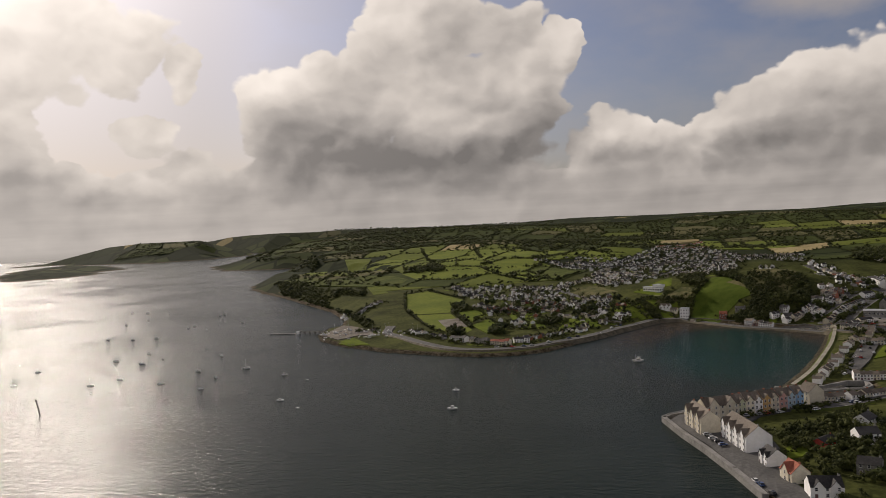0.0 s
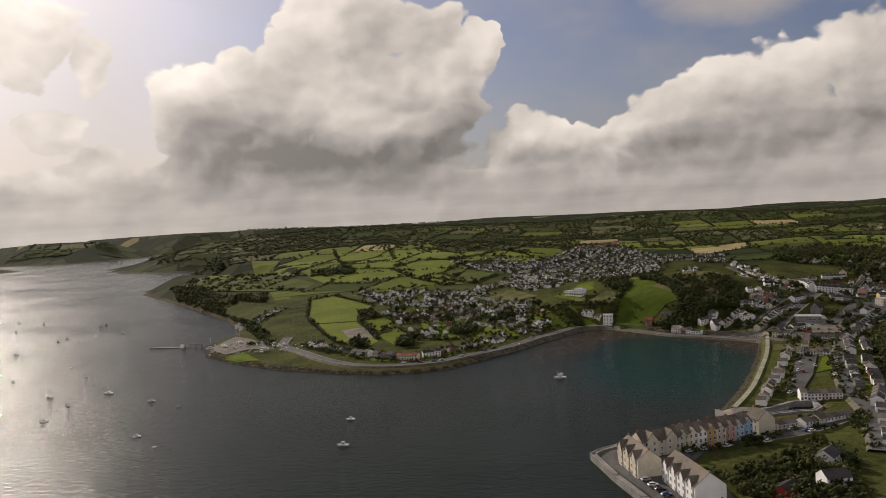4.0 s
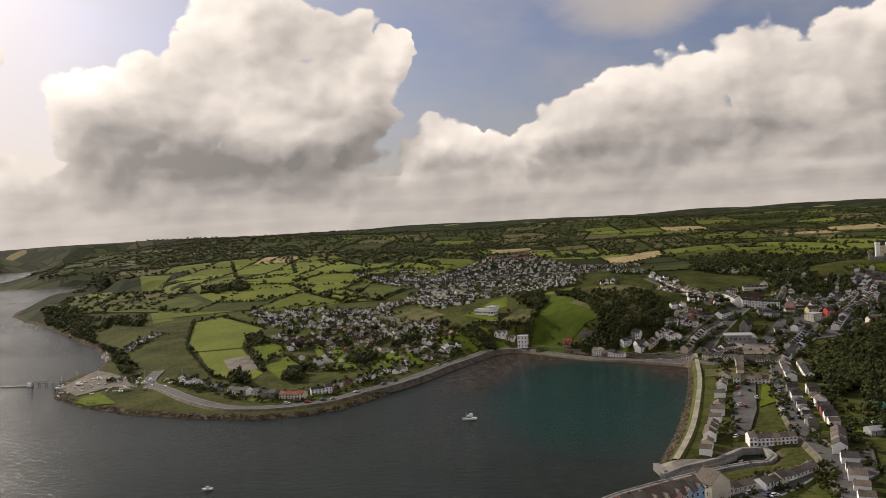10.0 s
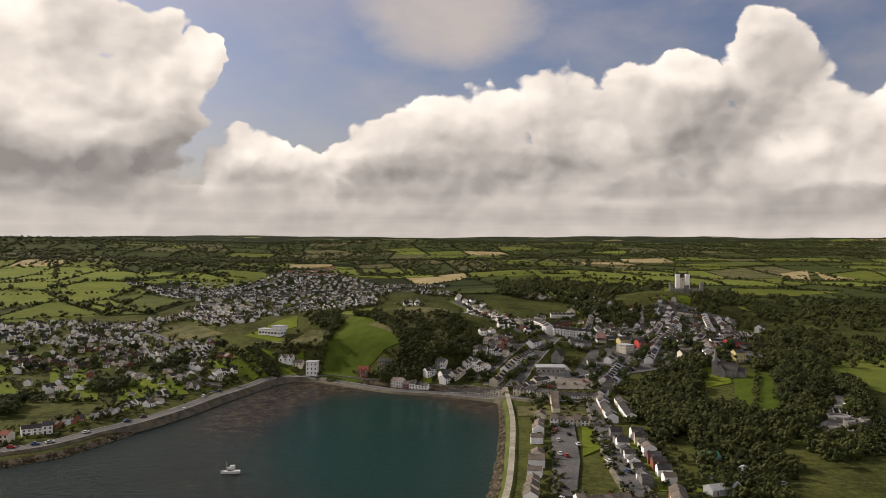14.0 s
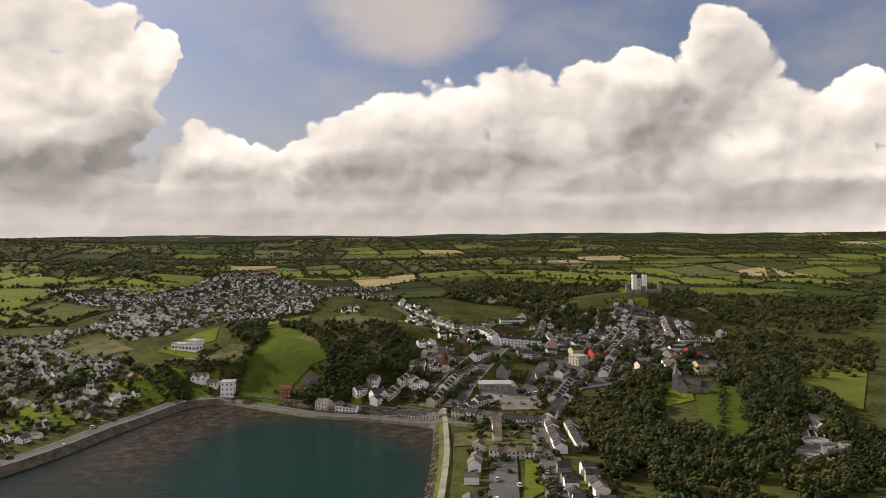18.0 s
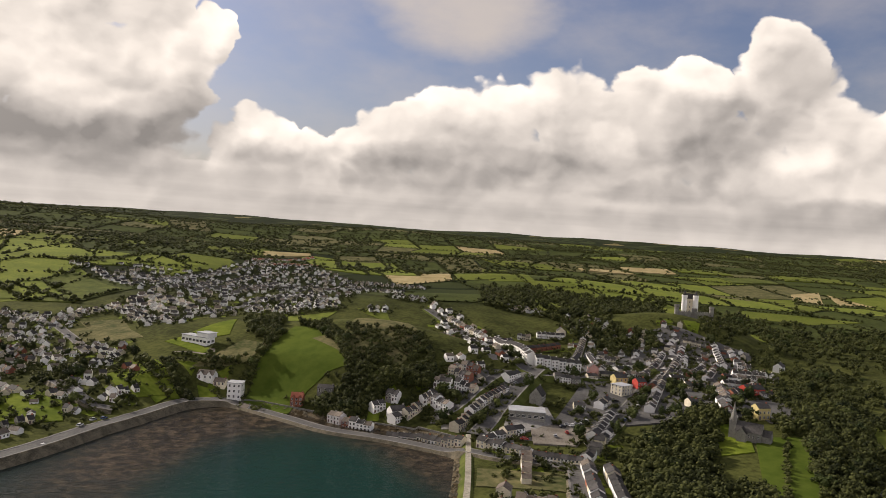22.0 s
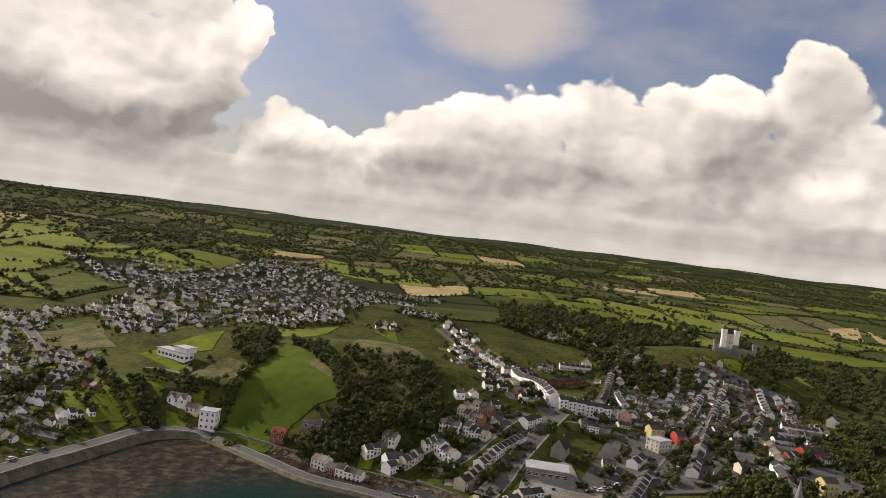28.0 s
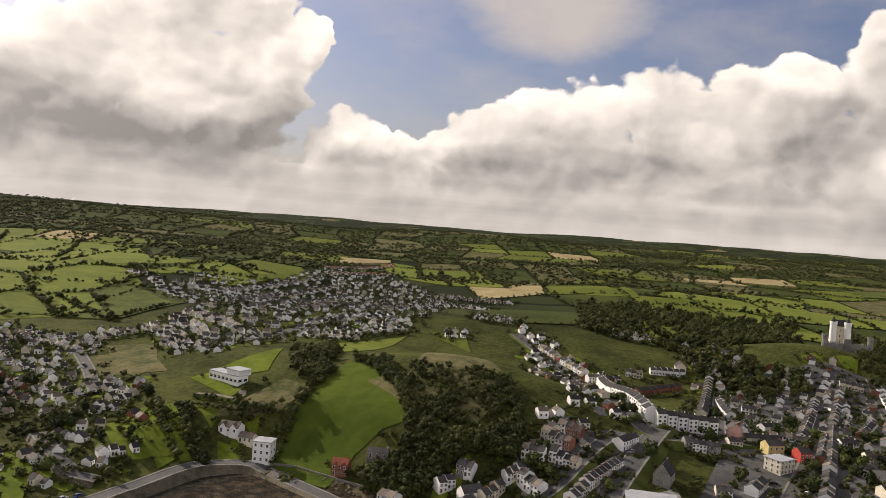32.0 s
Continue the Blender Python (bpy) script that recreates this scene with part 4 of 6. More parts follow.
LOOKS = {"white": ([WHITE, WHITE, WHITE, CREAM], [SLATE, SLATE, BROWN_TILE]), "cream": ([CREAM, WHITE, WHITE], [SLATE, BROWN_TILE]), "slate": ([WHITE, WHITE, STONE, WHITE, CREAM], [SLATE]),
         "mix": ([WHITE, WHITE, WHITE, WHITE, CREAM, WHITE, BRICK], [SLATE, SLATE, BROWN_TILE]), "brick": ([BRICK, WHITE, BRICK, CREAM], [SLATE, BROWN_TILE, SLATE]), "red": ([WHITE, CREAM, WHITE], [RED_TILE, BROWN_TILE]),
         "redroof": ([CREAM], [RED_TILE]), "tall": ([WHITE], [SLATE]), "quay": ([WHITE, CREAM], [BROWN_TILE]), "stone": ([WHITE, CREAM], [BROWN_TILE])}
WORDS = {WHITE: "white rendered", CREAM: "cream rendered", STONE: "grey stone", BRICK: "red brick", SLATE: "dark slate roof", BROWN_TILE: "brown tiled roof", RED_TILE: "red tiled roof"}
made_houses = {}
house_spots = []
HOUSE_SKINS = [WHITE, CREAM, STONE, BRICK, SLATE, BROWN_TILE, RED_TILE, GLASS]
far_verts, far_faces, far_skin = [], [], []


def estate(m, w, d, h, r, wall, roof):
    """Adds one of the distant houses, with walls, roof, stack and front windows."""
    if m.translation.y > 1080:
        w, d, h, r = w * 1.05, d * 1.05, h * 1.05, r * 1.05
    stack = box(w / 2 - 1.0, w / 2 - 0.3, -0.3, 0.3, h + r - 1.2, h + r + 0.6)
    glass = [box(x - 0.55, x + 0.55, -d / 2 - 0.04, -d / 2 + 0.2, z - 0.7, z + 0.7) for z in np.arange(1.6, h - 0.6, 2.75) for x in (-w / 4, w / 4)]
    for shape, skin in ((gable_walls(w, d, h, r), wall), (gable_roof(w, d, h, r), roof), (stack, wall), *((g, GLASS) for g in glass)):
        k = len(far_verts)
        far_verts.extend(tuple(m @ Vector(v)) for v in shape[0])
        far_faces.extend(tuple(i + k for i in f) for f in shape[1])
        far_skin.extend([HOUSE_SKINS.index(skin)] * len(shape[1]))


def free_of_houses(x, y):
    if not house_spots:
        return True
    if len(spot_array[0]) != len(house_spots):
        spot_array[0] = np.array(house_spots)
    a = spot_array[0]
    return bool(((x - a[:, 0]) ** 2 + (y - a[:, 1]) ** 2 > a[:, 2] ** 2).all())


spot_array = [[]]


def terrace(a, b, n, style):
    """A row of n houses from a to b: joined in a terrace where they are close, apart where there is room."""
    rng = random.Random(int(a[0] * 7 + a[1] * 13 + b[0] * 3))
    length = math.dist(a, b)
    pitch = length / n
    middle = (a[1] + b[1]) / 2
    outskirts = style != "tall" and not (120 < (a[0] + b[0]) / 2 < 400 and middle < 1075) and (middle > 905 or (a[0] + b[0]) / 2 < -40 and middle > 700)
    apart = pitch > 8.0 or outskirts
    w = round(min(pitch * (0.7 if apart else 1.0), 8.5), 1)
    turn = math.degrees(math.atan2(b[1] - a[1], b[0] - a[0]))
    if turn > 90 or turn <= -90:
        turn += 180
    walls, roofs = LOOKS[style]
    base = rng.choice(walls)
    near = middle < 905
    distant = middle > 880
    level = 9.4 if style == "tall" else 3.0 if outskirts else rng.choice((4.9, 5.4))
    where = [(a[0] + (b[0] - a[0]) * (i + 0.5) / n, a[1] + (b[1] - a[1]) * (i + 0.5) / n) for i in range(n)]
    if distant and outskirts:  # a second line of houses across the street
        where += [q for q in ((x + rng.uniform(-3, 3), y + 13 + rng.uniform(-2, 2)) for x, y in where) if free_of_houses(*q)]
    for x, y in where:
        wall, roof = (base if not apart and rng.random() < 0.6 and style != "mix" else rng.choice(walls)), roofs[0] if not apart and style != "mix" else rng.choice(roofs)
        jog = rng.uniform(-1, 1) * (1.6 if apart else 0.25)
        twist = rng.choice((0, 90)) if apart else 0
        h = level + (rng.choice((-0.4, 0, 0.5)) if style == "mix" else 0)
        d = 8.5 if style == "tall" else 5.6 if outskirts else 6.8
        wide_as = max(w, 3.6) if not twist else max(w, 5.0)
        key = (wide_as, d, round(h, 1), wall.name, roof.name, near)
        spot = place(x + jog * 0.3, y + jog, turn + twist + (rng.uniform(-5, 5) if apart else 0), -0.1 + 0.35 * (not apart) * 0)
        spot = spot @ Matrix.Diagonal((0.86, 0.86, 0.8, 1) if apart else (1.0, 0.9, 0.82, 1))
        if distant:
            estate(spot @ Matrix.Diagonal((0.9, 0.9, 0.9, 1)), wide_as, d, h, 2.1 if d < 8 else 2.4, wall, roof)
            house_spots.append((x, y, max(wide_as, d) * 0.62 + 1.0))
            continue
        if key not in made_houses:
            kind = "terraced" if not apart else "detached"
            made_houses[key] = house(wide_as, d, h, 2.1 if d < 8 else 2.4, wall, roof, f"{WORDS[wall]} {kind} house with a {WORDS[roof]}", 3 if style == "tall" else 1 if outskirts else 2, 2 if wide_as < 6.5 else 3, near, True, 0, "houses of the town", back=False)
            made_houses[key].matrix_basis = spot
        else:
            copy_thing(made_houses[key], spot)
        house_spots.append((x, y, max(wide_as, d) * 0.62 + 1.0))


def infill(style, gap, rows_apart, turn, outline):
    """Houses in loose rows over the part of a quarter that the streets above leave free."""
    rng = random.Random(int(outline[0][0] * 5 + outline[0][1]))
    walls, roofs = LOOKS[style]
    cx, cy = sum(p[0] for p in outline) / len(outline), sum(p[1] for p in outline) / len(outline)
    reach = max(math.dist(p, (cx, cy)) for p in outline)
    c, s = math.cos(radians(turn)), math.sin(radians(turn))
    for u in np.arange(-reach, reach, gap):
        for v in np.arange(-reach, reach, rows_apart):
            a, b = u + rng.uniform(-0.2, 0.2) * gap, v + rng.uniform(-0.16, 0.16) * rows_apart + 0.06 * u * math.sin(v)
            x, y = cx + a * c - b * s, cy + a * s + b * c
            if not inside(x, y, outline) or not free_of_houses(x, y) or rng.random() < 0.26 or on_sheet(x, y) < 3.2:
                continue
            wall, roof, w, h = rng.choice(walls), rng.choice(roofs), rng.choice((5.4, 6.6)), rng.choice((3.0, 4.4))
            spot = place(x, y, turn + rng.choice((0, 90)) + rng.uniform(-6, 6), -0.1) @ Matrix.Diagonal((0.8, 0.8, 0.72, 1))
            house_spots.append((x, y, 4.6))
            if y > 840:
                estate(spot, w, 5.8, h, 2.1, wall, roof)
                continue
            key = (w, 5.8, h, wall.name, roof.name, "infill")
            if key not in made_houses:
                made_houses[key] = house(w, 5.8, h, 2.1, wall, roof, f"{WORDS[wall]} house with a {WORDS[roof]} and a small garden", 1 if h < 4 else 2, 2, True, True, 0, "houses of the town", back=False)
                made_houses[key].matrix_basis = spot
            else:
                copy_thing(made_houses[key], spot)


terrace((159, 1008), (155, 950), 9, "tall")
terrace((155, 948), (159, 888), 9, "tall")
terrace((160, 886), (193, 890), 6, "tall")
terrace((164.4, 769.1), (190.3, 812.5), 8, "white")
terrace((262, 824), (251, 786), 6, "mix")
terrace((301.6, 901), (319.4, 901), 4, "white")
terrace((334.1, 949.8), (357.4, 943.6), 5, "white")
terrace((128.7, 1084.7), (153, 1030.4), 8, "mix")
terrace((98.7, 850.2), (110.6, 841.6), 4, "mix")
terrace((107.4, 860.2), (117.6, 854.6), 3, "mix")
terrace((100.1, 832.5), (111.1, 825.4), 4, "mix")
terrace((87.6, 834.2), (96.9, 830.6), 3, "mix")
terrace((86.5, 821.9), (93.9, 811.5), 3, "mix")
terrace((94, 791.4), (130.8, 836.4), 15, "white")
terrace((133.2, 850.5), (143.5, 861.6), 2, "white")
terrace((201.6, 936.6), (242.4, 1042), 17, "slate")
terrace((204.4, 884.1), (225.2, 888.7), 5, "white")
terrace((228.1, 918.3), (241.3, 926.6), 3, "white")
terrace((229.4, 896.5), (242.6, 890.5), 5, "mix")
terrace((211.8, 810.7), (231.8, 848.1), 7, "mix")
terrace((232.7, 849.3), (280.7, 942.4), 17, "mix")
terrace((239.2, 894.3), (300.5, 1005.5), 20, "mix")
terrace((286.7, 954.1), (325, 1021.8), 12, "mix")
terrace((307.2, 1014.2), (323.7, 1038.1), 3, "mix")
terrace((356, 1027.4), (338.8, 972.5), 9, "white")
terrace((367.5, 1020.7), (356.2, 983.3), 4, "mix")
terrace((259.7, 869.5), (275.7, 867.9), 6, "white")
terrace((284.7, 872.8), (264.6, 819.4), 9, "mix")
terrace((317, 931.5), (349, 927.8), 9, "mix")
terrace((279.9, 847.1), (290.9, 851.2), 3, "mix")
terrace((304.6, 856.2), (320.9, 862.6), 4, "cream")
terrace((225.8, 814.2), (229.1, 810.3), 2, "white")
terrace((219.9, 796.6), (225, 792.8), 3, "white")
terrace((238.3, 817.4), (248, 819.5), 3, "white")
terrace((261.3, 898.6), (271.5, 900.2), 3, "mix")
terrace((329.2, 1031.9), (343.3, 1026.1), 4, "cream")
terrace((197.8, 1156.7), (233.3, 1138), 7, "white")
terrace((202.9, 1052.9), (227.6, 1050.7), 6, "white")
terrace((178.1, 994.2), (214.2, 1020), 7, "brick")
terrace((150.2, 1014), (174, 1021.1), 5, "mix")
terrace((184, 1044.6), (194.7, 1040.1), 3, "mix")
terrace((289.7, 928.8), (317.1, 965.7), 7, "mix")
terrace((304.8, 991.9), (306.5, 974), 3, "white")
terrace((295.7, 914.3), (330.1, 969.9), 10, "mix")
terrace((351.9, 976.4), (361.8, 971.9), 3, "mix")
terrace((354.1, 954.3), (358.8, 944), 3, "white")
terrace((184.3, 820.2), (193.1, 831), 2, "white")
terrace((169.4, 821.2), (175.8, 820.2), 2, "slate")
terrace((232.2, 857.7), (262.6, 913.1), 9, "mix")
terrace((232.8, 994.3), (223.6, 948.8), 7, "white")
terrace((239.4, 974.3), (247.9, 971.6), 2, "slate")
terrace((168.4, 864.1), (185.5, 864.3), 5, "slate")
terrace((193.4, 874.4), (200.3, 874.9), 2, "cream")
terrace((-103.7, 1567.2), (-20.2, 1818.8), 13, "red")
terrace((-91.2, 1513.1), (-4.3, 1608.5), 13, "red")
terrace((-78.5, 1455.4), (-41.4, 1466.1), 6, "white")
terrace((46.7, 1429.2), (138.9, 1395.9), 14, "cream")
terrace((42.5, 1373.1), (105.3, 1310.4), 10, "cream")
terrace((81.1, 1170.5), (115.8, 1160.3), 7, "white")
terrace((-268.6, 1366.5), (-210.5, 1280.2), 6, "slate")
terrace((-221.4, 1355.4), (-171.4, 1306.3), 6, "slate")
terrace((-175.4, 1322), (-91.4, 1478.8), 15, "slate")
terrace((-152.7, 1245.8), (-74.2, 1422.4), 15, "slate")
terrace((-116.6, 1164.4), (-49.5, 1366.3), 15, "slate")
terrace((-80.9, 1115.9), (-18.5, 1298.8), 13, "white")
terrace((-51.4, 1050.1), (27.3, 1106.7), 14, "white")
terrace((-52.4, 1093.5), (12.2, 1146.3), 12, "slate")
terrace((-161.9, 1120.2), (-111.3, 1044), 8, "cream")
terrace((-160.5, 1146.7), (-94.8, 1068.1), 9, "cream")
terrace((-137.5, 1024.1), (-98, 992.5), 8, "white")
terrace((-165.3, 1075.9), (-141.3, 1053.4), 4, "white")
terrace((-4.5, 1502.9), (18.5, 1424.8), 4, "slate")
terrace((-239.2, 1309.6), (-192.4, 1256.8), 5, "slate")
terrace((-28.6, 1051), (-6.3, 1059.4), 4, "white")
terrace((-4.9, 1112.1), (20.4, 1117.3), 5, "white")
terrace((-125.1, 890.1), (-111, 884.3), 3, "slate")
terrace((-97.2, 826.8), (-83.7, 839.1), 4, "mix")
terrace((-124.5, 846.1), (-106.5, 841.6), 4, "mix")
terrace((-110.7, 798.7), (-101.3, 795.6), 2, "slate")
terrace((54.5, 1094.5), (72.1, 1097.3), 3, "slate")
terrace((-147.3, 881.6), (-139.5, 874.8), 1, "white")
terrace((27.5, 817.2), (34.2, 811.3), 2, "mix")
terrace((34.6, 808.5), (50.4, 801.4), 4, "mix")
terrace((49.9, 819.6), (57, 823.1), 2, "slate")
terrace((59.5, 828.2), (66.1, 824.8), 2, "slate")
terrace((68.1, 811.2), (77.3, 819.4), 3, "white")
terrace((59.1, 804.2), (66.3, 811.4), 1, "white")
terrace((79.1, 822.3), (86.6, 825.5), 3, "white")
terrace((-357.3, 1081.3), (-300.7, 1026), 6, "slate")
terrace((-315, 1081.2), (-283.9, 1037.2), 3, "white")
terrace((-260.4, 1041.7), (-224.8, 1033), 6, "white")
terrace((-224.8, 1033), (-187.1, 1011.4), 6, "white")
terrace((-192.6, 1036.4), (-166.9, 1066.5), 6, "cream")
terrace((-171.2, 1083.4), (-125.3, 1030.4), 7, "cream")
terrace((-264.3, 977.4), (-226.5, 952.9), 6, "slate")
terrace((-223.1, 941.4), (-198.2, 929.8), 4, "brick")
terrace((-195.4, 918.8), (-163.6, 903.1), 6, "brick")
terrace((-167.4, 920.6), (-141, 894.1), 4, "white")
terrace((-147.2, 927), (-108.2, 904.7), 6, "mix")
terrace((-235.5, 900.6), (-196.4, 871.5), 5, "brick")
terrace((-186.1, 883), (-163, 870.4), 4, "brick")
terrace((-253.4, 902.5), (-227.6, 866.1), 3, "brick")
terrace((-278.1, 922.3), (-250.9, 895.4), 3, "slate")
terrace((-202.4, 807.7), (-182.8, 791.7), 2, "white")
terrace((-157.9, 836.8), (-132.7, 817.3), 3, "white")
terrace((-127.6, 822.4), (-113.2, 813.3), 2, "white")
terrace((-99.8, 820.8), (-89.9, 819.4), 2, "white")
terrace((-328.1, 1023.3), (-281.8, 983.8), 5, "slate")
terrace((-209.2, 972.4), (-174.3, 952.3), 5, "white")
terrace((-250.6, 995.8), (-219.5, 982.2), 5, "white")
terrace((-101.3, 878.6), (-89.9, 866.9), 2, "brick")
terrace((-125.2, 745.6), (-116.8, 765), 2, "white")
terrace((-117, 777), (-129, 766), 3, "slate")
terrace((-130, 759), (-135, 746), 3, "white")
terrace((-135, 737), (-147, 716), 5, "slate")
terrace((-149, 714), (-159, 700), 4, "brick")
terrace((-157, 690), (-170, 684), 3, "slate")
terrace((-170, 672), (-188, 676), 4, "redroof")
terrace((-191, 677), (-209, 684), 4, "slate")
terrace((-214, 688), (-232, 699), 4, "slate")
terrace((-240, 706), (-262, 723), 5, "slate")
terrace((-268, 730), (-296, 754), 6, "slate")
terrace((-334.6, 758.4), (-342.7, 748.6), 3, "white")
terrace((-419.4, 936.9), (-416.9, 896.2), 5, "white")
terrace((-412.9, 951.3), (-423.9, 956.2), 1, "white")
terrace((-417, 868.2), (-446.6, 909.4), 2, "white")
terrace((103.2, 695.9), (85.8, 636.4), 4, "stone")
terrace((82.9, 619.8), (68.2, 571.5), 4, "stone")
terrace((68, 570.3), (56.3, 530), 4, "stone")
terrace((103.8, 677.9), (123.5, 670.9), 5, "quay")
terrace((79.2, 547.7), (101, 549.1), 6, "quay")
terrace((50.4, 475.4), (66.5, 484.7), 4, "stone")
terrace((66.6, 480.6), (94.2, 504.6), 7, "quay")
terrace((129, 647.2), (114, 562.2), 9, "slate")
terrace((147.9, 724.3), (137.8, 674.6), 7, "mix")
terrace((157.5, 721), (149, 676), 6, "white")
terrace((139.5, 646), (125, 566), 8, "mix")
terrace((123, 742), (113, 700), 5, "quay")
terrace((121, 552), (112, 524), 4, "mix")
terrace((113.1, 518.3), (97, 450.7), 6, "white")
terrace((58.1, 792.2), (77.2, 786.6), 6, "white")
terrace((77.7, 784.5), (96.2, 767.7), 6, "white")
terrace((-23.5, 839.8), (-2, 822.5), 5, "mix")
terrace((103.6, 764.9), (125.6, 744), 6, "white")
terrace((125.6, 739.8), (147.8, 730.1), 7, "cream")
terrace((148.8, 731.4), (177.6, 779.4), 6, "slate")
terrace((106.3, 767.5), (129.1, 781), 4, "slate")
infill("white", 10, 22, 8, [(-380.4, 1123.3), (-322.4, 1076.8), (-276.6, 1084.9), (-233.6, 1060.2), (-196.5, 1081.3), (-175.2, 1065.1), (-171.6, 988.8), (-140.8, 937), (-99.5, 910.9), (-107.1, 846.2), (-151.8, 891.9), (-159.4, 842.7), (-181.3, 859.4), (-223.3, 908.9), (-284.9, 972.5), (-322.1, 1006.6)])
infill("white", 9, 26, -5, [(-298.4, 1388.1), (-243.3, 1423.2), (-156.9, 1409.3), (-82, 1595.4), (9.3, 1539.7), (73, 1391.4), (36.3, 1105.5), (-19.9, 1070.4), (-83.9, 982.6), (-103.5, 965.8), (-167.5, 1089.2), (-145, 1147.7), (-240.1, 1324)])
infill("mix", 17, 22, 10, [(-248, 869.4), (-221.1, 901.4), (-156.8, 831.7), (-105.6, 836.3), (-90.7, 820.8), (-109.5, 758.9), (-147, 756.9), (-193.9, 761.3)])
infill("mix", 9, 14, 20, [(122, 1170.7), (144.9, 1100.9), (166.6, 1032), (176.1, 960), (148.7, 876.4), (117, 888.3), (111.2, 1050.6)])
infill("mix", 9, 14, 20, [(90.2, 864), (112.5, 878.8), (126.2, 859.9), (109, 823.5), (87.9, 821)])
infill("mix", 9, 13, 60, [(250.7, 1145.2), (272.3, 1114.2), (280.8, 1051.7), (328.3, 1075.2), (359.3, 1047.5), (391.1, 1024.7), (341.8, 937.3), (269.5, 887), (211.7, 873.3), (211.5, 971.7)])
infill("mix", 10, 14, 70, [(435.4, 1195.4), (373.6, 1027.5), (370.8, 973.1), (381.9, 949.7), (320.5, 888), (340.2, 964)])
tagged(new("housing_estate", solid("housing_estate", far_verts, far_faces, HOUSE_SKINS, far_skin)), "distant white and grey houses of the upper town with slate roofs", "houses", kind="stuff")


# ---- trees ----
def crown_arrays(seed, lumps=7, leaves=150, tall=1.0):
    """Points and faces of a crown about one metre across: many small tufts on uneven boughs, with gaps."""
    rng = np.random.default_rng(seed)
    centre = rng.normal(0, 0.24, (lumps, 3)) * (1, 1, 0.8 * tall) + (0, 0, 0.62 * tall)
    centre[0] = (0, 0, 0.6 * tall)
    size = rng.uniform(0.17, 0.31, lumps)
    size[0] = 0.34
    verts, faces = [], []
    for i in range(leaves):
        j = rng.integers(lumps)
        way = rng.normal(0, 1, 3)
        way /= np.linalg.norm(way)
        at = centre[j] + way * size[j] * rng.uniform(0.72, 1.12)
        u = np.cross(way, rng.normal(0, 1, 3))
        u /= np.linalg.norm(u)
        v = np.cross(way, u)
        s = rng.uniform(0.055, 0.115)
        k = len(verts)
        verts += [at + u * s, at + v * s * 0.9 + way * 0.03, at - u * s, at - v * s * 0.9 + way * 0.02, at + way * s * 0.75]
        faces += [(k, k + 1, k + 4), (k + 1, k + 2, k + 4), (k + 2, k + 3, k + 4), (k + 3, k, k + 4)]
    for j in range(lumps):
        k = len(verts)
        r = size[j] * 0.8
        ring = [centre[j] + np.array((math.cos(a) * r * rng.uniform(0.8, 1.1), math.sin(a) * r * rng.uniform(0.8, 1.1), rng.uniform(-0.2, 0.2) * r)) for a in np.arange(6) * math.pi / 3]
        verts += [centre[j] + (0, 0, r), *ring, centre[j] - (0, 0, r * 0.8)]
        for i in range(6):
            faces += [(k, k + 1 + i, k + 1 + (i + 1) % 6), (k + 7, k + 1 + (i + 1) % 6, k + 1 + i)]
    return np.array(verts), faces


def trunk_shape(height):
    """A tapered trunk that forks into three limbs."""
    verts, faces = [], []

    def limb(a, b, ra, rb):
        k = len(verts)
        a, b = Vector(a), Vector(b)
        u = (b - a).orthogonal().normalized()
        v = (b - a).normalized().cross(u)
        for p, r in ((a, ra), (b, rb)):
            verts.extend(tuple(p + (u * math.cos(t) + v * math.sin(t)) * r) for t in (0, 1.257, 2.513, 3.77, 5.027))
        faces.extend((k + i, k + (i + 1) % 5, k + 5 + (i + 1) % 5, k + 5 + i) for i in range(5))

    limb((0, 0, -1), (0.02 * height, 0, 0.38 * height), 0.035 * height, 0.022 * height)
    for x, y in ((0.16, 0.05), (-0.13, 0.1), (0.0, -0.16)):
        limb((0.02 * height, 0, 0.36 * height), (x * height, y * height, 0.66 * height), 0.018 * height, 0.006 * height)
    return verts, faces


TREES = []
for kind in range(6):
    leaf_points, leaf_faces = crown_arrays(kind, 7 + kind % 3, 200)
    leafy = LEAF if kind % 3 else LEAF_LIGHT
    tree = tagged(new("tree"), "broad dark green leafy tree" if leafy is LEAF else "light green leafy tree", "tree", "trees")
    part("trunk", trunk_shape(0.9), BARK, tree)
    part("crown", solid("crown", leaf_points, leaf_faces, leafy), None, tree)
    TREES.append(tree)
tree_used = set()


def tree_at(x, y, size, rng):
    """One tree that stands alone."""
    i = rng.randrange(len(TREES))
    m = place(x, y, rng.uniform(0, 360)) @ Matrix.Diagonal((size * rng.uniform(0.85, 1.15), size, size * rng.uniform(0.85, 1.1), 1))
    if i not in tree_used:
        tree_used.add(i)
        TREES[i].matrix_basis = m
        return
    made = copy_thing(TREES[i], m)
    made.matrix_basis = m


LEAFY = [crown_arrays(20 + i, 6, 46) for i in range(6)]
SPARSE = [crown_arrays(40 + i, 3, 15) for i in range(5)]


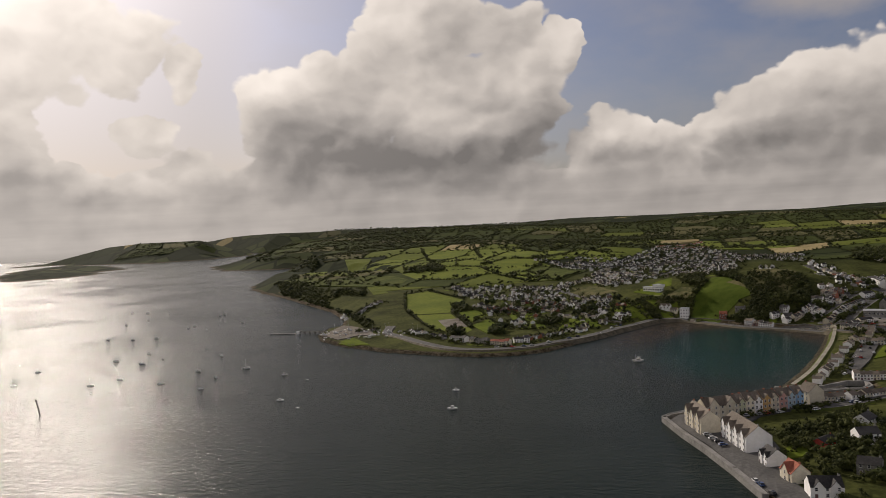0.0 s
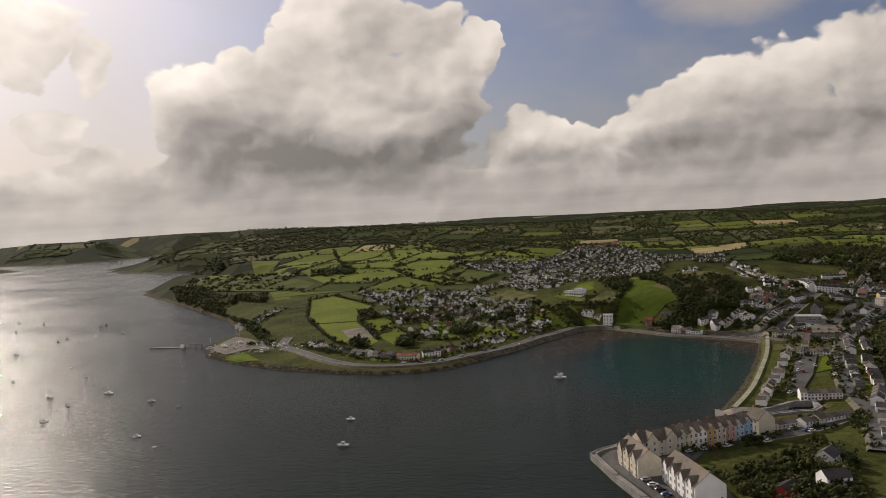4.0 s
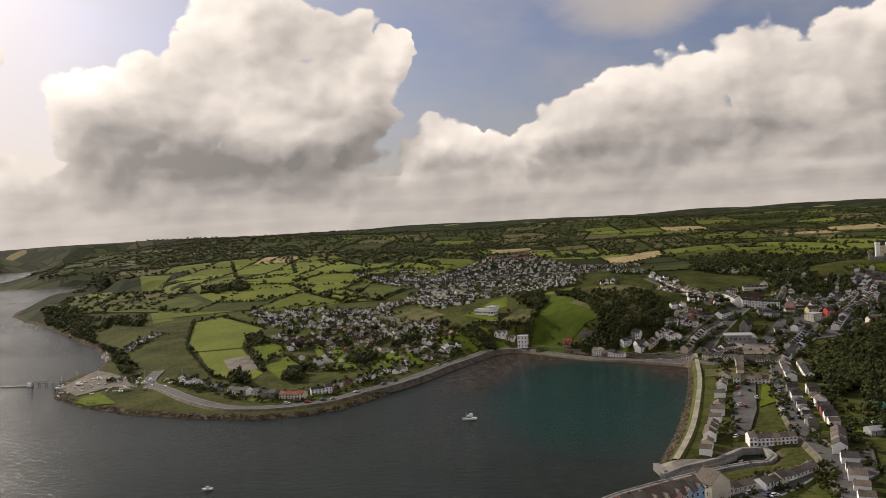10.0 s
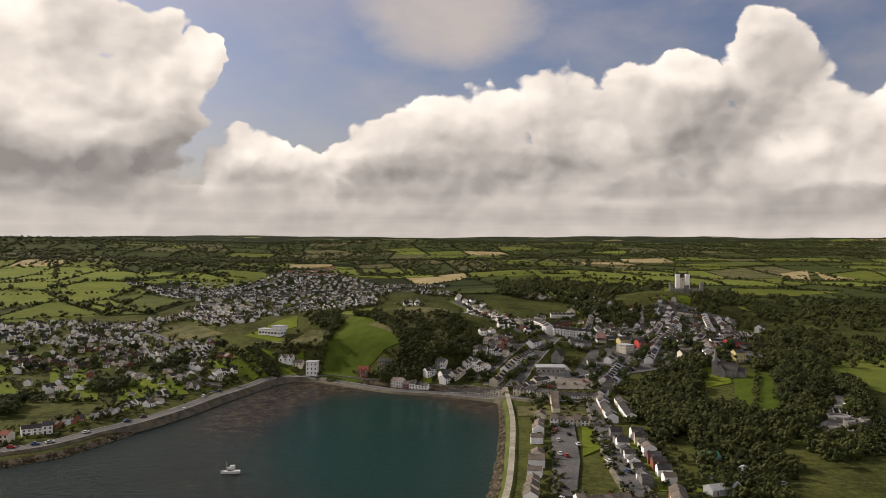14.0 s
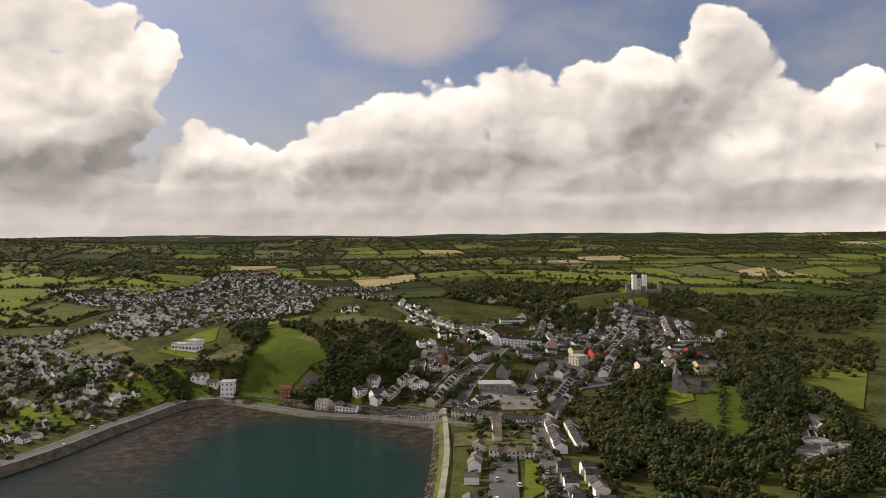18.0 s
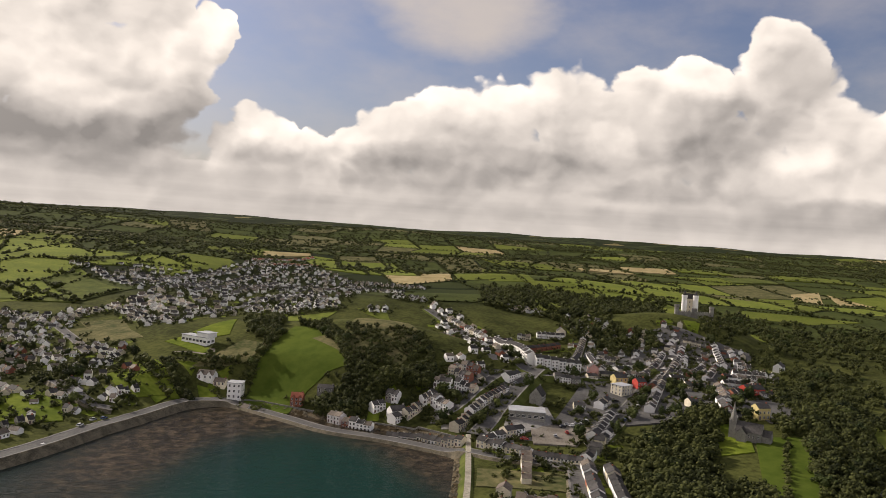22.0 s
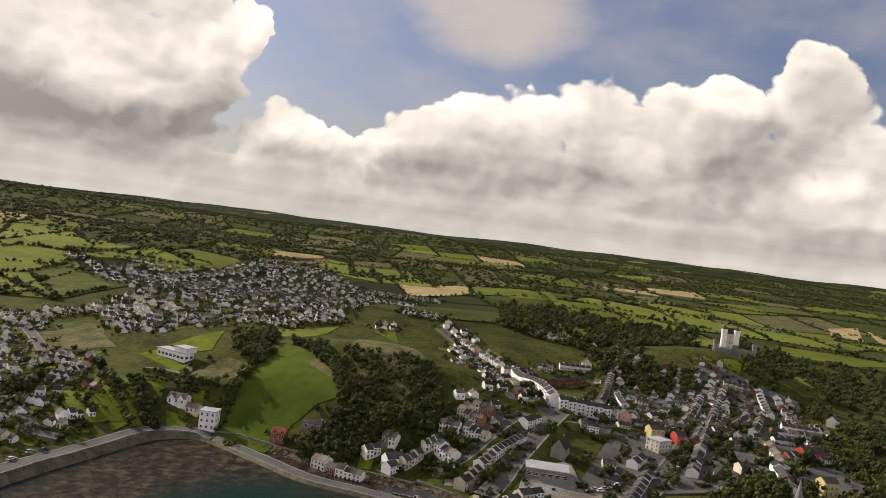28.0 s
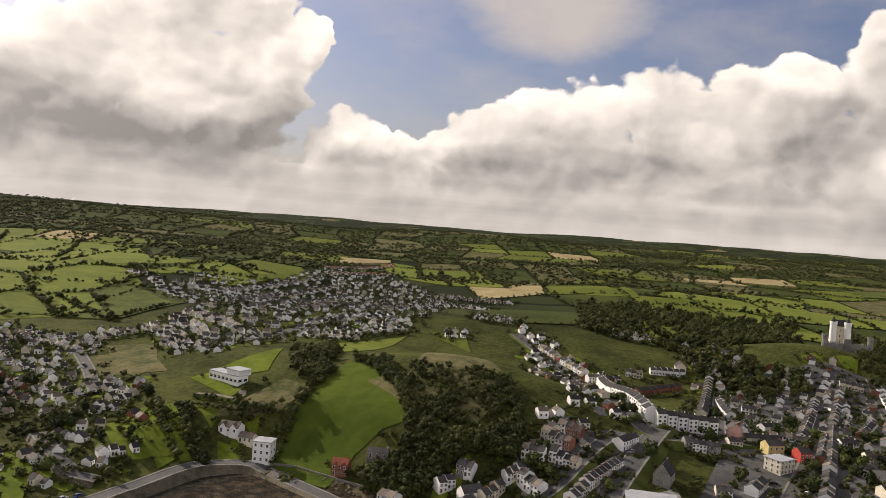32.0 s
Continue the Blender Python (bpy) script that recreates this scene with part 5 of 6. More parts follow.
def grove(name, spots, label, material=None, far=False):
    """Many crowns in one sheet of leaves: spots of x, y, z, width, height."""
    rng = np.random.default_rng(len(spots))
    all_v, all_f, base = [], [], 0
    for x, y, z, w, h in spots:
        v, f = (SPARSE if far else LEAFY)[rng.integers(5)]
        a = rng.uniform(0, 6.283)
        c, s = math.cos(a), math.sin(a)
        q = np.stack([(v[:, 0] * c - v[:, 1] * s) * w + x, (v[:, 0] * s + v[:, 1] * c) * w + y, v[:, 2] * h + z - 0.12 * h], 1)
        all_v.append(q)
        all_f.append(np.array(f) + base)
        base += len(q)
    verts, tris = np.concatenate(all_v), np.concatenate(all_f)
    mesh = bpy.data.meshes.new(name)
    mesh.vertices.add(len(verts))
    mesh.vertices.foreach_set("co", verts.ravel())
    mesh.loops.add(tris.size)
    mesh.loops.foreach_set("vertex_index", tris.ravel())
    mesh.polygons.add(len(tris))
    mesh.polygons.foreach_set("loop_start", np.arange(len(tris)) * 3)
    mesh.polygons.foreach_set("loop_total", np.full(len(tris), 3))
    mesh.update(calc_edges=True)
    mesh.materials.append(material or GROVE)
    return tagged(new(name, mesh), label, "woodland", kind="stuff")


def grove_material():
    m = bpy.data.materials.new("woodland_leaves")
    m.use_nodes = True
    k = Nodes(m.node_tree)
    skin = m.node_tree.nodes["Principled BSDF"]
    spot = k.add("ShaderNodeNewGeometry")
    fine, broad = k.noise(spot.outputs["Position"], 0.7, 3.0), k.noise(spot.outputs["Position"], 0.035, 4.0, 0.6)
    tone = k.band(k.math("ADD", k.math("ADD", k.math("MULTIPLY", spot.outputs["Random Per Island"], 0.35), k.math("MULTIPLY", broad, 0.8)), k.math("MULTIPLY", fine, 0.2)), 0.35, 1.0)
    k.put(skin.inputs["Base Color"], k.mix(tone, (0.013, 0.018, 0.006), (0.085, 0.094, 0.028)))
    skin.inputs["Roughness"].default_value = 0.8
    skin.inputs["Specular IOR Level"].default_value = 0.1
    return m


GROVE = grove_material()


CLEARINGS = [[(249.2, 757.4), (277.6, 757.4), (241.2, 685.2), (216, 662.3), (219.8, 694.5)], [(237.5, 781.2), (255.7, 781.5), (238.8, 738.5), (220.5, 736.5)], [(151.6, 631.8), (173, 654.3), (151.9, 598.7), (137.4, 589.8)], [(115.9, 742.9), (143.6, 736), (116.6, 647.2), (93.4, 652.2)],
             [(96, 440), (122, 440), (138, 520), (143, 560), (150, 640), (168, 740), (126, 745), (100, 520)]]


def wood(n, size, outline):
    """A wood: a sheet of crowns, with some trees of their own along the nearer side."""
    n, size = int(n * 1.6), size * 0.85
    rng = random.Random(n + int(outline[0][0]))
    xs, ys = [p[0] for p in outline], [p[1] for p in outline]
    spots, tries, far = [], 0, min(ys) > 1300
    single = 0
    while len(spots) + single < n and tries < n * 30:
        tries += 1
        x, y = rng.uniform(min(xs), max(xs)), rng.uniform(min(ys), max(ys))
        if not inside(x, y, outline) or not free_of_houses(x, y) or any(inside(x, y, q) for q in CLEARINGS) or on_sheet(x, y) < 1.4:
            continue
        s = size * rng.uniform(0.6, 1.25)
        if not far and single < 9 and rng.random() < 0.25:
            tree_at(x, y, s, rng)
            single += 1
        else:
            spots.append((x, y, on_sheet(x, y), s * rng.uniform(0.9, 1.2) * (1.5 if far else 1), s))
    if spots:
        grove("wood", spots, "dense dark green broadleaf wood" if not far else "distant dark woodland", None, far)


def hedge(width, line):
    """A field hedge with small trees in it."""
    rng = random.Random(int(line[0][0] * 3 + line[0][1]))
    spots = []
    for a, b in zip(line, line[1:]):
        far = (a[1] + b[1]) / 2 > 1150
        steps = max(1, int(math.dist(a, b) / (2.4 if not far else 4.5)))
        for i in range(steps):
            u = (i + rng.random()) / steps
            x, y = a[0] + (b[0] - a[0]) * u + rng.uniform(-0.8, 0.8), a[1] + (b[1] - a[1]) * u + rng.uniform(-0.8, 0.8)
            s = rng.uniform(2.6, 4.2) * (1.5 if far else 1) * (2.0 if rng.random() < 0.09 else 1)
            spots.append((x, y, on_sheet(x, y), s * 1.15, s))
    grove("hedge", spots, "dark green field hedge with small trees", None, True)


wood(300, 7, [(37.5, 857.8), (48.1, 849.2), (67.3, 839.2), (88.4, 861.2), (86.5, 828), (64.1, 835.5), (49.5, 824), (35.6, 813.6), (21.4, 811.8), (17.2, 837.6), (33.6, 840)])
wood(70, 6, [(0.7, 938.9), (22.7, 919.2), (33.3, 889), (39.8, 856.5), (36.3, 860.5), (26.9, 890)])
wood(130, 5, [(32.9, 916.2), (68.1, 906), (90.7, 899.5), (88.5, 863.2), (67.4, 850), (41.4, 856.1)])
wood(75, 7, [(-43.3, 981.2), (-11.2, 989.7), (-12.2, 914.8), (-24.9, 911.8)])
wood(34, 5, [(-13.2, 921.7), (-4.2, 930.5), (-24, 866.9), (-30, 866.9)])
wood(26, 5, [(-80.2, 884.2), (-76, 887.2), (-51.5, 840.8), (-56.3, 837.9)])
wood(520, 8, [(192.9, 769), (213.5, 782.7), (241.7, 810.1), (253.7, 795.7), (237.8, 764.3), (222.3, 748.1), (196, 694.3), (219.8, 684.2), (233.5, 691.5), (210.7, 663.1), (235.4, 666.2), (283.8, 722.4), (284.7, 715.1), (252, 672.6), (225, 635.9), (203.6, 617.1), (142.9, 634.3), (154.8, 682.8)])
wood(110, 8, [(277.9, 785.8), (348.6, 831.3), (335.2, 785.7), (283.7, 715.3), (275.5, 724.1), (257.2, 741.1)])
wood(420, 10, [(214.6, 1417.7), (298.8, 1409.8), (372.3, 1367.7), (466.8, 1400.1), (393.4, 1224.6), (271.5, 1070.6), (241.5, 1106.4), (170.6, 1169.3)])
wood(110, 9, [(238.9, 1097.7), (308.3, 1039.1), (303.8, 1019.6), (258.4, 1000.3), (235.5, 1058.5)])
wood(130, 9, [(497.3, 1387), (544.3, 1314.8), (382.3, 1026.5), (365.6, 1041.5), (333.5, 1008.1)])
wood(70, 9, [(523.1, 1275.1), (605.2, 1299.7), (509, 1109.9), (409.7, 1024.5)])
wood(60, 9, [(311.8, 734.4), (315.4, 725.9), (285, 663.6), (263.1, 646.3), (283.8, 688.5)])
wood(60, 8, [(322.2, 899.1), (373.4, 864), (332.4, 785.8), (293, 784)])
wood(50, 8, [(406.5, 984.6), (431.8, 957.2), (384.8, 881), (368.9, 909.7)])
wood(140, 9, [(600.9, 1255.9), (736.1, 1216.1), (618.7, 1071.5), (561, 1116.4), (467, 1043.3)])
wood(60, 9, [(-529.7, 1337.7), (-477.7, 1377.3), (-429.4, 1283.3), (-477.2, 1269.8)])
wood(700, 12, [(-2157.4, 4176.2), (-1829.2, 4337.3), (-845.7, 4642.5), (32.4, 4720.2), (31.5, 4720.2), (-847.4, 4642.2), (-618.1, 2306.4), (-982.5, 2415.8), (-2158.4, 4175.6)])
wood(200, 10, [(-603.6, 1790.7), (-451.8, 2545.2), (-202.4, 1702), (-294.1, 1502.4), (-484.5, 1739.8)])
wood(22, 7, [(-308, 930.3), (-294.6, 942.1), (-273.5, 891.8), (-287.5, 884.7)])
wood(10, 9, [(-255.8, 760.6), (-243, 759.5), (-223, 712.4), (-237.4, 719.6)])
wood(14, 8, [(-213.1, 763.8), (-196.1, 762.2), (-184.5, 727.5), (-200.4, 728.9)])
wood(30, 6, [(-180.8, 815.9), (-159, 825.8), (-141.7, 802.8), (-159.3, 779.3)])
wood(16, 7, [(-153.4, 887.7), (-125.5, 883.5), (-117.1, 842.3), (-142.6, 843.4)])
wood(190, 9, [(-791.4, 1331.8), (-688.1, 1254.3), (-559.5, 1095.2), (-496.9, 1092.7), (-465.9, 1030.4), (-536.9, 1054.2), (-514.6, 1004.7), (-563, 1033.6), (-666.5, 1160.7)])
wood(170, 11, [(-1087.8, 1657.6), (-1140.5, 1941.5), (-1179.7, 2138.7), (-1046, 1991.4), (-906, 1730.2), (-962.3, 1611.4)])
wood(260, 12, [(-1277, 2548.6), (-1880.1, 4235.2), (-1642.2, 4335.6), (-613.1, 1825.6), (-910.4, 2208.5), (-895.6, 1855.7)])
wood(40, 7, [(-533.5, 1019.5), (-466.1, 940), (-397.5, 842.5), (-357.9, 778.9), (-353.7, 804), (-507.4, 1001)])
wood(130, 6, [(21.9, 400), (37.4, 417.7), (51.3, 432.7), (71.8, 459.1), (77.7, 431.2), (58.3, 327.4), (53.5, 337.3), (46.3, 353.5), (37.5, 336.5), (40.1, 372), (31.4, 375)])
wood(170, 8, [(174, 740.9), (214.7, 752.5), (136.1, 546.5), (117.6, 534.9), (111.3, 541.6), (128.2, 607.1)])
wood(170, 7, [(189.9, 697.6), (224.9, 693.1), (190.6, 624.3), (197, 592.8), (159.3, 535.4), (136.6, 541.4), (154.4, 596.2), (172.7, 652.9)])
wood(90, 7, [(282.2, 735.8), (303.4, 732.9), (259.9, 667.4), (214.6, 616.5), (240.9, 674.1)])
wood(70, 7, [(440, 939.2), (502.6, 926.4), (403.2, 797.4), (326, 767.1)])
wood(80, 7, [(375.4, 961.7), (463.1, 974.1), (357.9, 815.3), (294, 812.7)])
wood(120, 8, [(416.2, 1059.1), (700.5, 1183), (551.4, 989.6), (365.9, 965)])
wood(70, 7, [(214.6, 616.5), (302.7, 667.2), (254.1, 604.2), (203.3, 582)])
wood(60, 7, [(260.5, 748), (291.2, 752.5), (254.4, 691.3), (220.3, 669.3)])
hedge(2.5, [(-509.9, 1282.8), (-467.5, 1337.5), (-379.9, 1315.3), (-360.3, 1416.7), (-299.3, 1415), (-231.8, 1518.3), (-147.7, 1471.3)])
hedge(2.5, [(-450, 1196.5), (-391.9, 1186.7), (-335.7, 1241.5), (-247.6, 1121)])
hedge(2.5, [(-379.9, 1315.3), (-334.6, 1241.4)])
hedge(2.5, [(-307.3, 1232.5), (-208.3, 1108.4), (-188, 1197.4)])
hedge(2.5, [(-593.1, 1638.1), (-466.6, 1349.4), (-509.9, 1282.8)])
hedge(2.5, [(-423.3, 1480), (-494.3, 1418.5)])
hedge(2.5, [(-683.8, 1854.8), (-583.6, 1620)])
hedge(2.5, [(-521.2, 1769.4), (-421.5, 1478.5)])
hedge(2.5, [(-399, 1706.3), (-316.4, 1514.2)])
hedge(2.5, [(-300, 915), (-289, 880), (-236, 775)])
hedge(2.5, [(-357, 902), (-409, 1035), (-388, 1069), (-304, 978)])
hedge(2.5, [(-286, 880), (-232, 772)])
hedge(2.5, [(-246, 812), (-234, 836), (-198, 772)])
hedge(2.5, [(-208, 737), (-198, 769), (-150, 760)])
hedge(2.5, [(-355, 900), (-338, 870), (-270, 758), (-232, 730)])
hedge(2.5, [(-91.6, 854), (-77.4, 874.3), (-58.9, 845.7), (-52.2, 839.9)])
hedge(2.5, [(-92.2, 886.5), (-80.2, 869.3), (-53.9, 842.1)])
hedge(2.5, [(-305.3, 1241.3), (-284.9, 1256.1), (-276.2, 1395.2)])
hedge(2.5, [(-284.9, 1256.1), (-229.7, 1159.2), (-251.2, 1118)])
hedge(2.5, [(-345.7, 1425.3), (-279.4, 1398.3)])
hedge(2.5, [(-148.6, 1429.4), (-259.8, 1453.3)])
hedge(2.5, [(-19.5, 887.8), (-26.5, 843.6)])
hedge(2.5, [(22.8, 906.8), (37.5, 858.2)])
hedge(2.5, [(-56.2, 882.7), (-28.3, 880.4)])
hedge(2.5, [(-73.5, 886.6), (-42, 876.6)])
hedge(2.5, [(-27.4, 1042.3), (28.1, 1090.8)])
hedge(2.5, [(55.6, 1831.4), (67.2, 1540.8)])
hedge(2.5, [(-12.1, 1792.1), (124.4, 1870.8), (146.3, 1536.4)])
hedge(2.5, [(-82.5, 889.8), (-57.5, 843.1)])
hedge(2.5, [(-97.9, 890.4), (-65.9, 839.8)])
hedge(2.5, [(-42.3, 862.6), (-37.9, 848.3)])
hedge(2.5, [(-78.9, 898.4), (-53.7, 889), (-28.3, 880.4), (-19.5, 887.8)])
hedge(2.5, [(-88.9, 805.8), (-83.6, 814.4), (-77.2, 821.2)])
hedge(2.5, [(0.6, 825.1), (-25.9, 840.3)])
hedge(2.5, [(329.2, 1503), (565.4, 1937.5), (678, 1834.5)])
hedge(2.5, [(502.4, 1440.3), (312.6, 1440.6)])
hedge(2.5, [(260.2, 746.4), (219.8, 675.4)])
hedge(2.5, [(345.8, 801.1), (305, 741.9), (312.7, 727.4)])
hedge(2.5, [(819.9, 1681.3), (835.9, 1614.2), (870.6, 1621.7), (941.2, 1625.8)])
hedge(2.5, [(565.3, 1389), (724.5, 1352.9)])
hedge(2.5, [(628.1, 2121.8), (733.5, 1961), (829.3, 1918.2)])
hedge(2.5, [(312.1, 1967.8), (493, 1991.6)])
hedge(2.5, [(477.1, 1189.3), (537.8, 1237.8)])
hedge(2.5, [(783.3, 2132.9), (926.8, 2012.2), (1191.7, 2028.4)])
hedge(2.5, [(396.9, 2446.5), (676.7, 2264.2)])
hedge(2.5, [(-38.2, 1575.3), (99.8, 1636)])
hedge(2.5, [(22.2, 1850.5), (28.5, 1616)])
hedge(2.5, [(-259.5, 1445.9), (-248.1, 1553.3), (-165.2, 1441.6)])
hedge(2.5, [(-316.9, 2611), (-196.1, 2636.9)])
hedge(2.5, [(-388.8, 2490.1), (-324.1, 2459.8)])


# ---- the harbour quarter ----
def quay_house(w, d, h, r, wall, roof, label, x, y, turn, floors=3, bays=2, gables=1, stacks=1):
    h, r = h * 0.93, r * 0.93
    ob = house(w, d, h, r, wall, roof, label, floors, bays, True, True, gables, "", stacks=stacks)
    ob.matrix_basis = place(x, y, turn)
    house_spots.append((x, y, max(w, d) * 0.6))
    return ob


along = 33.8
step_x, step_y = math.cos(radians(along)), math.sin(radians(along))
QUAY_ROW = [(GREEN_PAINT, "pale green"), (CREAM, "cream"), (WHITE, "white"), (ORANGE, "orange"), (CREAM, "cream"), (PINK, "salmon pink"), (PALE_BLUE, "pale blue"), (BLUE, "sky blue")]
for i, (paint, word) in enumerate(QUAY_ROW):
    s = (i + 0.5) * 5.1
    quay_house(5.1, 9.5, 8.6 + 0.5 * (i % 2), 3.6, paint, BROWN_TILE, f"{word} three-storey quayside terraced house with a front gable", 8.9 + step_x * s - step_y * 4.7, 439.5 + step_y * s + step_x * 4.7, along)
quay_house(9, 9.5, 8.5, 4.4, CREAM, BROWN_TILE, "broad cream gabled house at the end of the quay terrace", 47.5, 472.5, along + 90, 3, 2, 0)
quay_house(24, 10, 8.4, 4.2, CREAM, BROWN_TILE, "cream three-storey quayside apartment block with three gables", -8.5, 418, -70, 3, 6, 3, 2)
quay_house(20, 9, 8.4, 4.0, CREAM, BROWN_TILE, "cream apartment wing with two gables beside the water", -1, 437.5, 34, 3, 5, 2, 2)
quay_house(30, 12, 8.2, 5.0, WHITE, BROWN_TILE, "long white quayside apartment block with four gables", 11.0, 391, -70, 3, 8, 4, 2)
quay_house(9, 8, 5.2, 3.2, WHITE, SLATE, "white detached house with a grey roof near the quay", 20.5, 361, -68, 2, 3, 2)
quay_house(9, 8, 4.6, 3.8, CREAM, RED_TILE, "cream detached house with a steep red roof near the quay", 27.5, 342, -66, 2, 3, 1)
quay_house(12, 8, 5.0, 3.2, WHITE, SLATE, "white detached house with a dark slate roof and dormers", 36, 325, 10, 2, 3, 2)
quay_house(11, 7, 3.2, 1.8, RED, SLATE, "low red timber garden building with a grey roof", 44, 389, 55, 1, 3, 0)
quay_house(10, 7.5, 5.2, 2.6, WHITE, SLATE, "white detached house among garden trees", 62, 398, 20, 2, 3, 0)
quay_house(10, 7.5, 5.2, 2.6, WHITE, SLATE, "white detached house among garden trees", 66, 425, 60, 2, 3, 0)
quay_house(9, 7.5, 5.0, 2.4, STONE, SLATE, "grey detached house among garden trees", 56, 352, -15, 2, 3, 0)

# quay walls along the harbour's edge
QUAY_LINE = SHORE[:21]
for a, b in zip(QUAY_LINE, QUAY_LINE[1:]):
    way = (Vector(b) - Vector(a))
    ln = way.length
    wall_of = tagged(new("quay_wall", solid("quay_wall", *joined(box(-0.4, ln + 0.4, -2.2, 0.35, -4, 2.9), box(-0.4, ln + 0.4, -0.35, 0.45, 2.9, 3.15)), [CONCRETE])), "grey stone quay wall with a coping", "quay wall", kind="structure")
    wall_of.matrix_basis = pose(a[0], a[1], 0, 0, 0, math.degrees(math.atan2(way.y, way.x)))


# ---- landmarks ----
def flat_house(w, d, h, floors, bays, wall, label, x, y, turn, name="house", win=None, roof=None):
    """A flat-roofed building with a parapet and rows of broad windows."""
    top = tagged(new(name), label, "house")
    part("wall", box(-w / 2, w / 2, -d / 2, d / 2, -3, h), wall, top)
    part("roof", box(-w / 2 - 0.35, w / 2 + 0.35, -d / 2 - 0.35, d / 2 + 0.35, h + 0.004, h + 0.35), roof or METAL, top, "flat grey roof")
    for fl in range(floors):
        for side, turn_of, span, off in ((0, 0, w, d / 2), (1, 90, d, w / 2), (2, -90, d, w / 2)):
            count = bays if side == 0 else max(1, int(bays * d / w))
            for b in range(count):
                u = span * ((b + 0.5) / count - 0.5)
                ob = part("window", win or SHOP_WINDOW, None, top)
                ob.matrix_basis = pose(0, 0, 0, 0, 0, turn_of) @ pose(u, -off, 1.7 + fl * (h / floors))
    top.matrix_basis = place(x, y, turn)
    house_spots.append((x, y, max(w, d) * 0.6))
    return top


flat_house(8.4, 8, 9.6, 3, 3, WHITE, "white three-storey flat-roofed house above the shore road", -30.2, 853.5, -8, win=WINDOW)
villa = flat_house(23, 7.5, 4.2, 1, 7, WHITE, "long white modern villa with flat grey roofs on a lawn", -65, 920, -36)
part("upper_storey", box(2, 12, -3.2, 5, 4.35, 7.2), WHITE, villa)
part("upper_roof", box(1.5, 12.5, -3.7, 5.5, 7.204, 7.5), METAL, villa, "flat grey roof")
flat_house(20, 13, 4.2, 1, 6, STONE, "low grey flat-roofed supermarket in the town", 137, 804, -12, "shop")
flat_house(10, 9, 6.6, 3, 4, CREAM, "pale flat-roofed three-storey block beside the main street", 208, 848, 30, "office_block", WINDOW)
for w, d, h, r, wall, roof, label, x, y, turn, gables in (
        (13, 8, 3.4, 2.6, WHITE, BROWN_TILE, "white gabled bungalow on a lawn above the shore road", -50, 871, -16, 2),
        (9, 7, 3.0, 2.2, CREAM, BROWN_TILE, "low cream bungalow behind the white flat-roofed house", -41, 867, -16, 0),
        (9, 8, 5.6, 3.0, BRICK, RED_TILE, "red brick villa with bay gables near the shore", 7.2, 841, -8, 2),
        (12, 6, 3.2, 1.8, STONE, SLATE, "long grey shed behind the red brick villa", 23.5, 846, -12, 0),
        (12, 7, 4.6, 2.8, WHITE, SLATE, "large white gabled hall near the shore", 64.2, 814.3, 30, 0),
        (13, 9, 5.5, 5.5, STONE, SLATE, "tall grey stone hall with a very steep roof", 149, 828, 62, 0),
        (11, 9, 5.5, 3.6, CREAM, SLATE, "cream gabled hall on the upper edge of the town", 227, 1060, 80, 0),
        (8, 8, 5.2, 3.6, CREAM, SLATE, "small cream gabled house by the wood", 248, 1046, 80, 0),
        (11, 8, 6.6, 2.4, YELLOW, SLATE, "yellow two-storey street house", 214, 870, 14, 0),
        (8, 8, 6.6, 2.4, RED, SLATE, "brick-red street house on the corner", 225, 862, 14, 0),
        (8, 8, 7.6, 3.0, PINK, SLATE, "pink gabled street house", 201, 886, 84, 0),
        (10, 8, 8.0, 2.4, YELLOW, SLATE, "yellow three-storey house among trees by the church", 270.5, 792, 10, 0),
        (14, 9, 5.5, 3.4, WHITE, SLATE, "white gabled house in the trees beyond the church", 388, 976, 50, 0),
        (11, 8, 4.0, 2.2, METAL, GREEN_ROOF, "low shed with a green sheet roof among trees", 155, 596, 10, 0),
        (17, 8, 3.0, 1.6, METAL, METAL, "long pale metal workshop in a yard", 142, 556, 10, 0),
        (11, 7, 3.2, 1.8, METAL, METAL, "pale metal workshop in a yard", 160, 574, 60, 0)):
    w, d, h, r = w * 0.82, d * 0.82, h * 0.84, r * 0.84
    ob = house(w, d, h, r, wall, roof, label, 2 if h > 4.5 else 1, 3, True, wall not in (METAL,), gables)
    ob.matrix_basis = place(x, y, turn)
    house_spots.append((x, y, max(w, d) * 0.6))
for i in range(4):
    ob = house(5.0, 8, 6.4, 2.3, RED, SLATE, "bright red terraced street house", 2, 2, True, True, 0)
    ob.matrix_basis = place(292.5 + 3.9 * i + 2, 855 + 1.85 * i, 25)
    house_spots.append((296 + 4.5 * i, 857 + 2 * i, 5))


def ring(r, z, n=12, x=0.0, y=0.0):
    return [(x + r * math.cos(6.28319 * i / n), y + r * math.sin(6.28319 * i / n), z) for i in range(n)]


def lathe(levels, n=12, x=0.0, y=0.0):
    """A round body from (radius, height) levels."""
    verts = [p for r, z in levels for p in ring(r, z, n, x, y)]
    faces = [(k * n + i, k * n + (i + 1) % n, (k + 1) * n + (i + 1) % n, (k + 1) * n + i) for k in range(len(levels) - 1) for i in range(n)]
    return verts, faces + [tuple(range((len(levels) - 1) * n, len(levels) * n))]


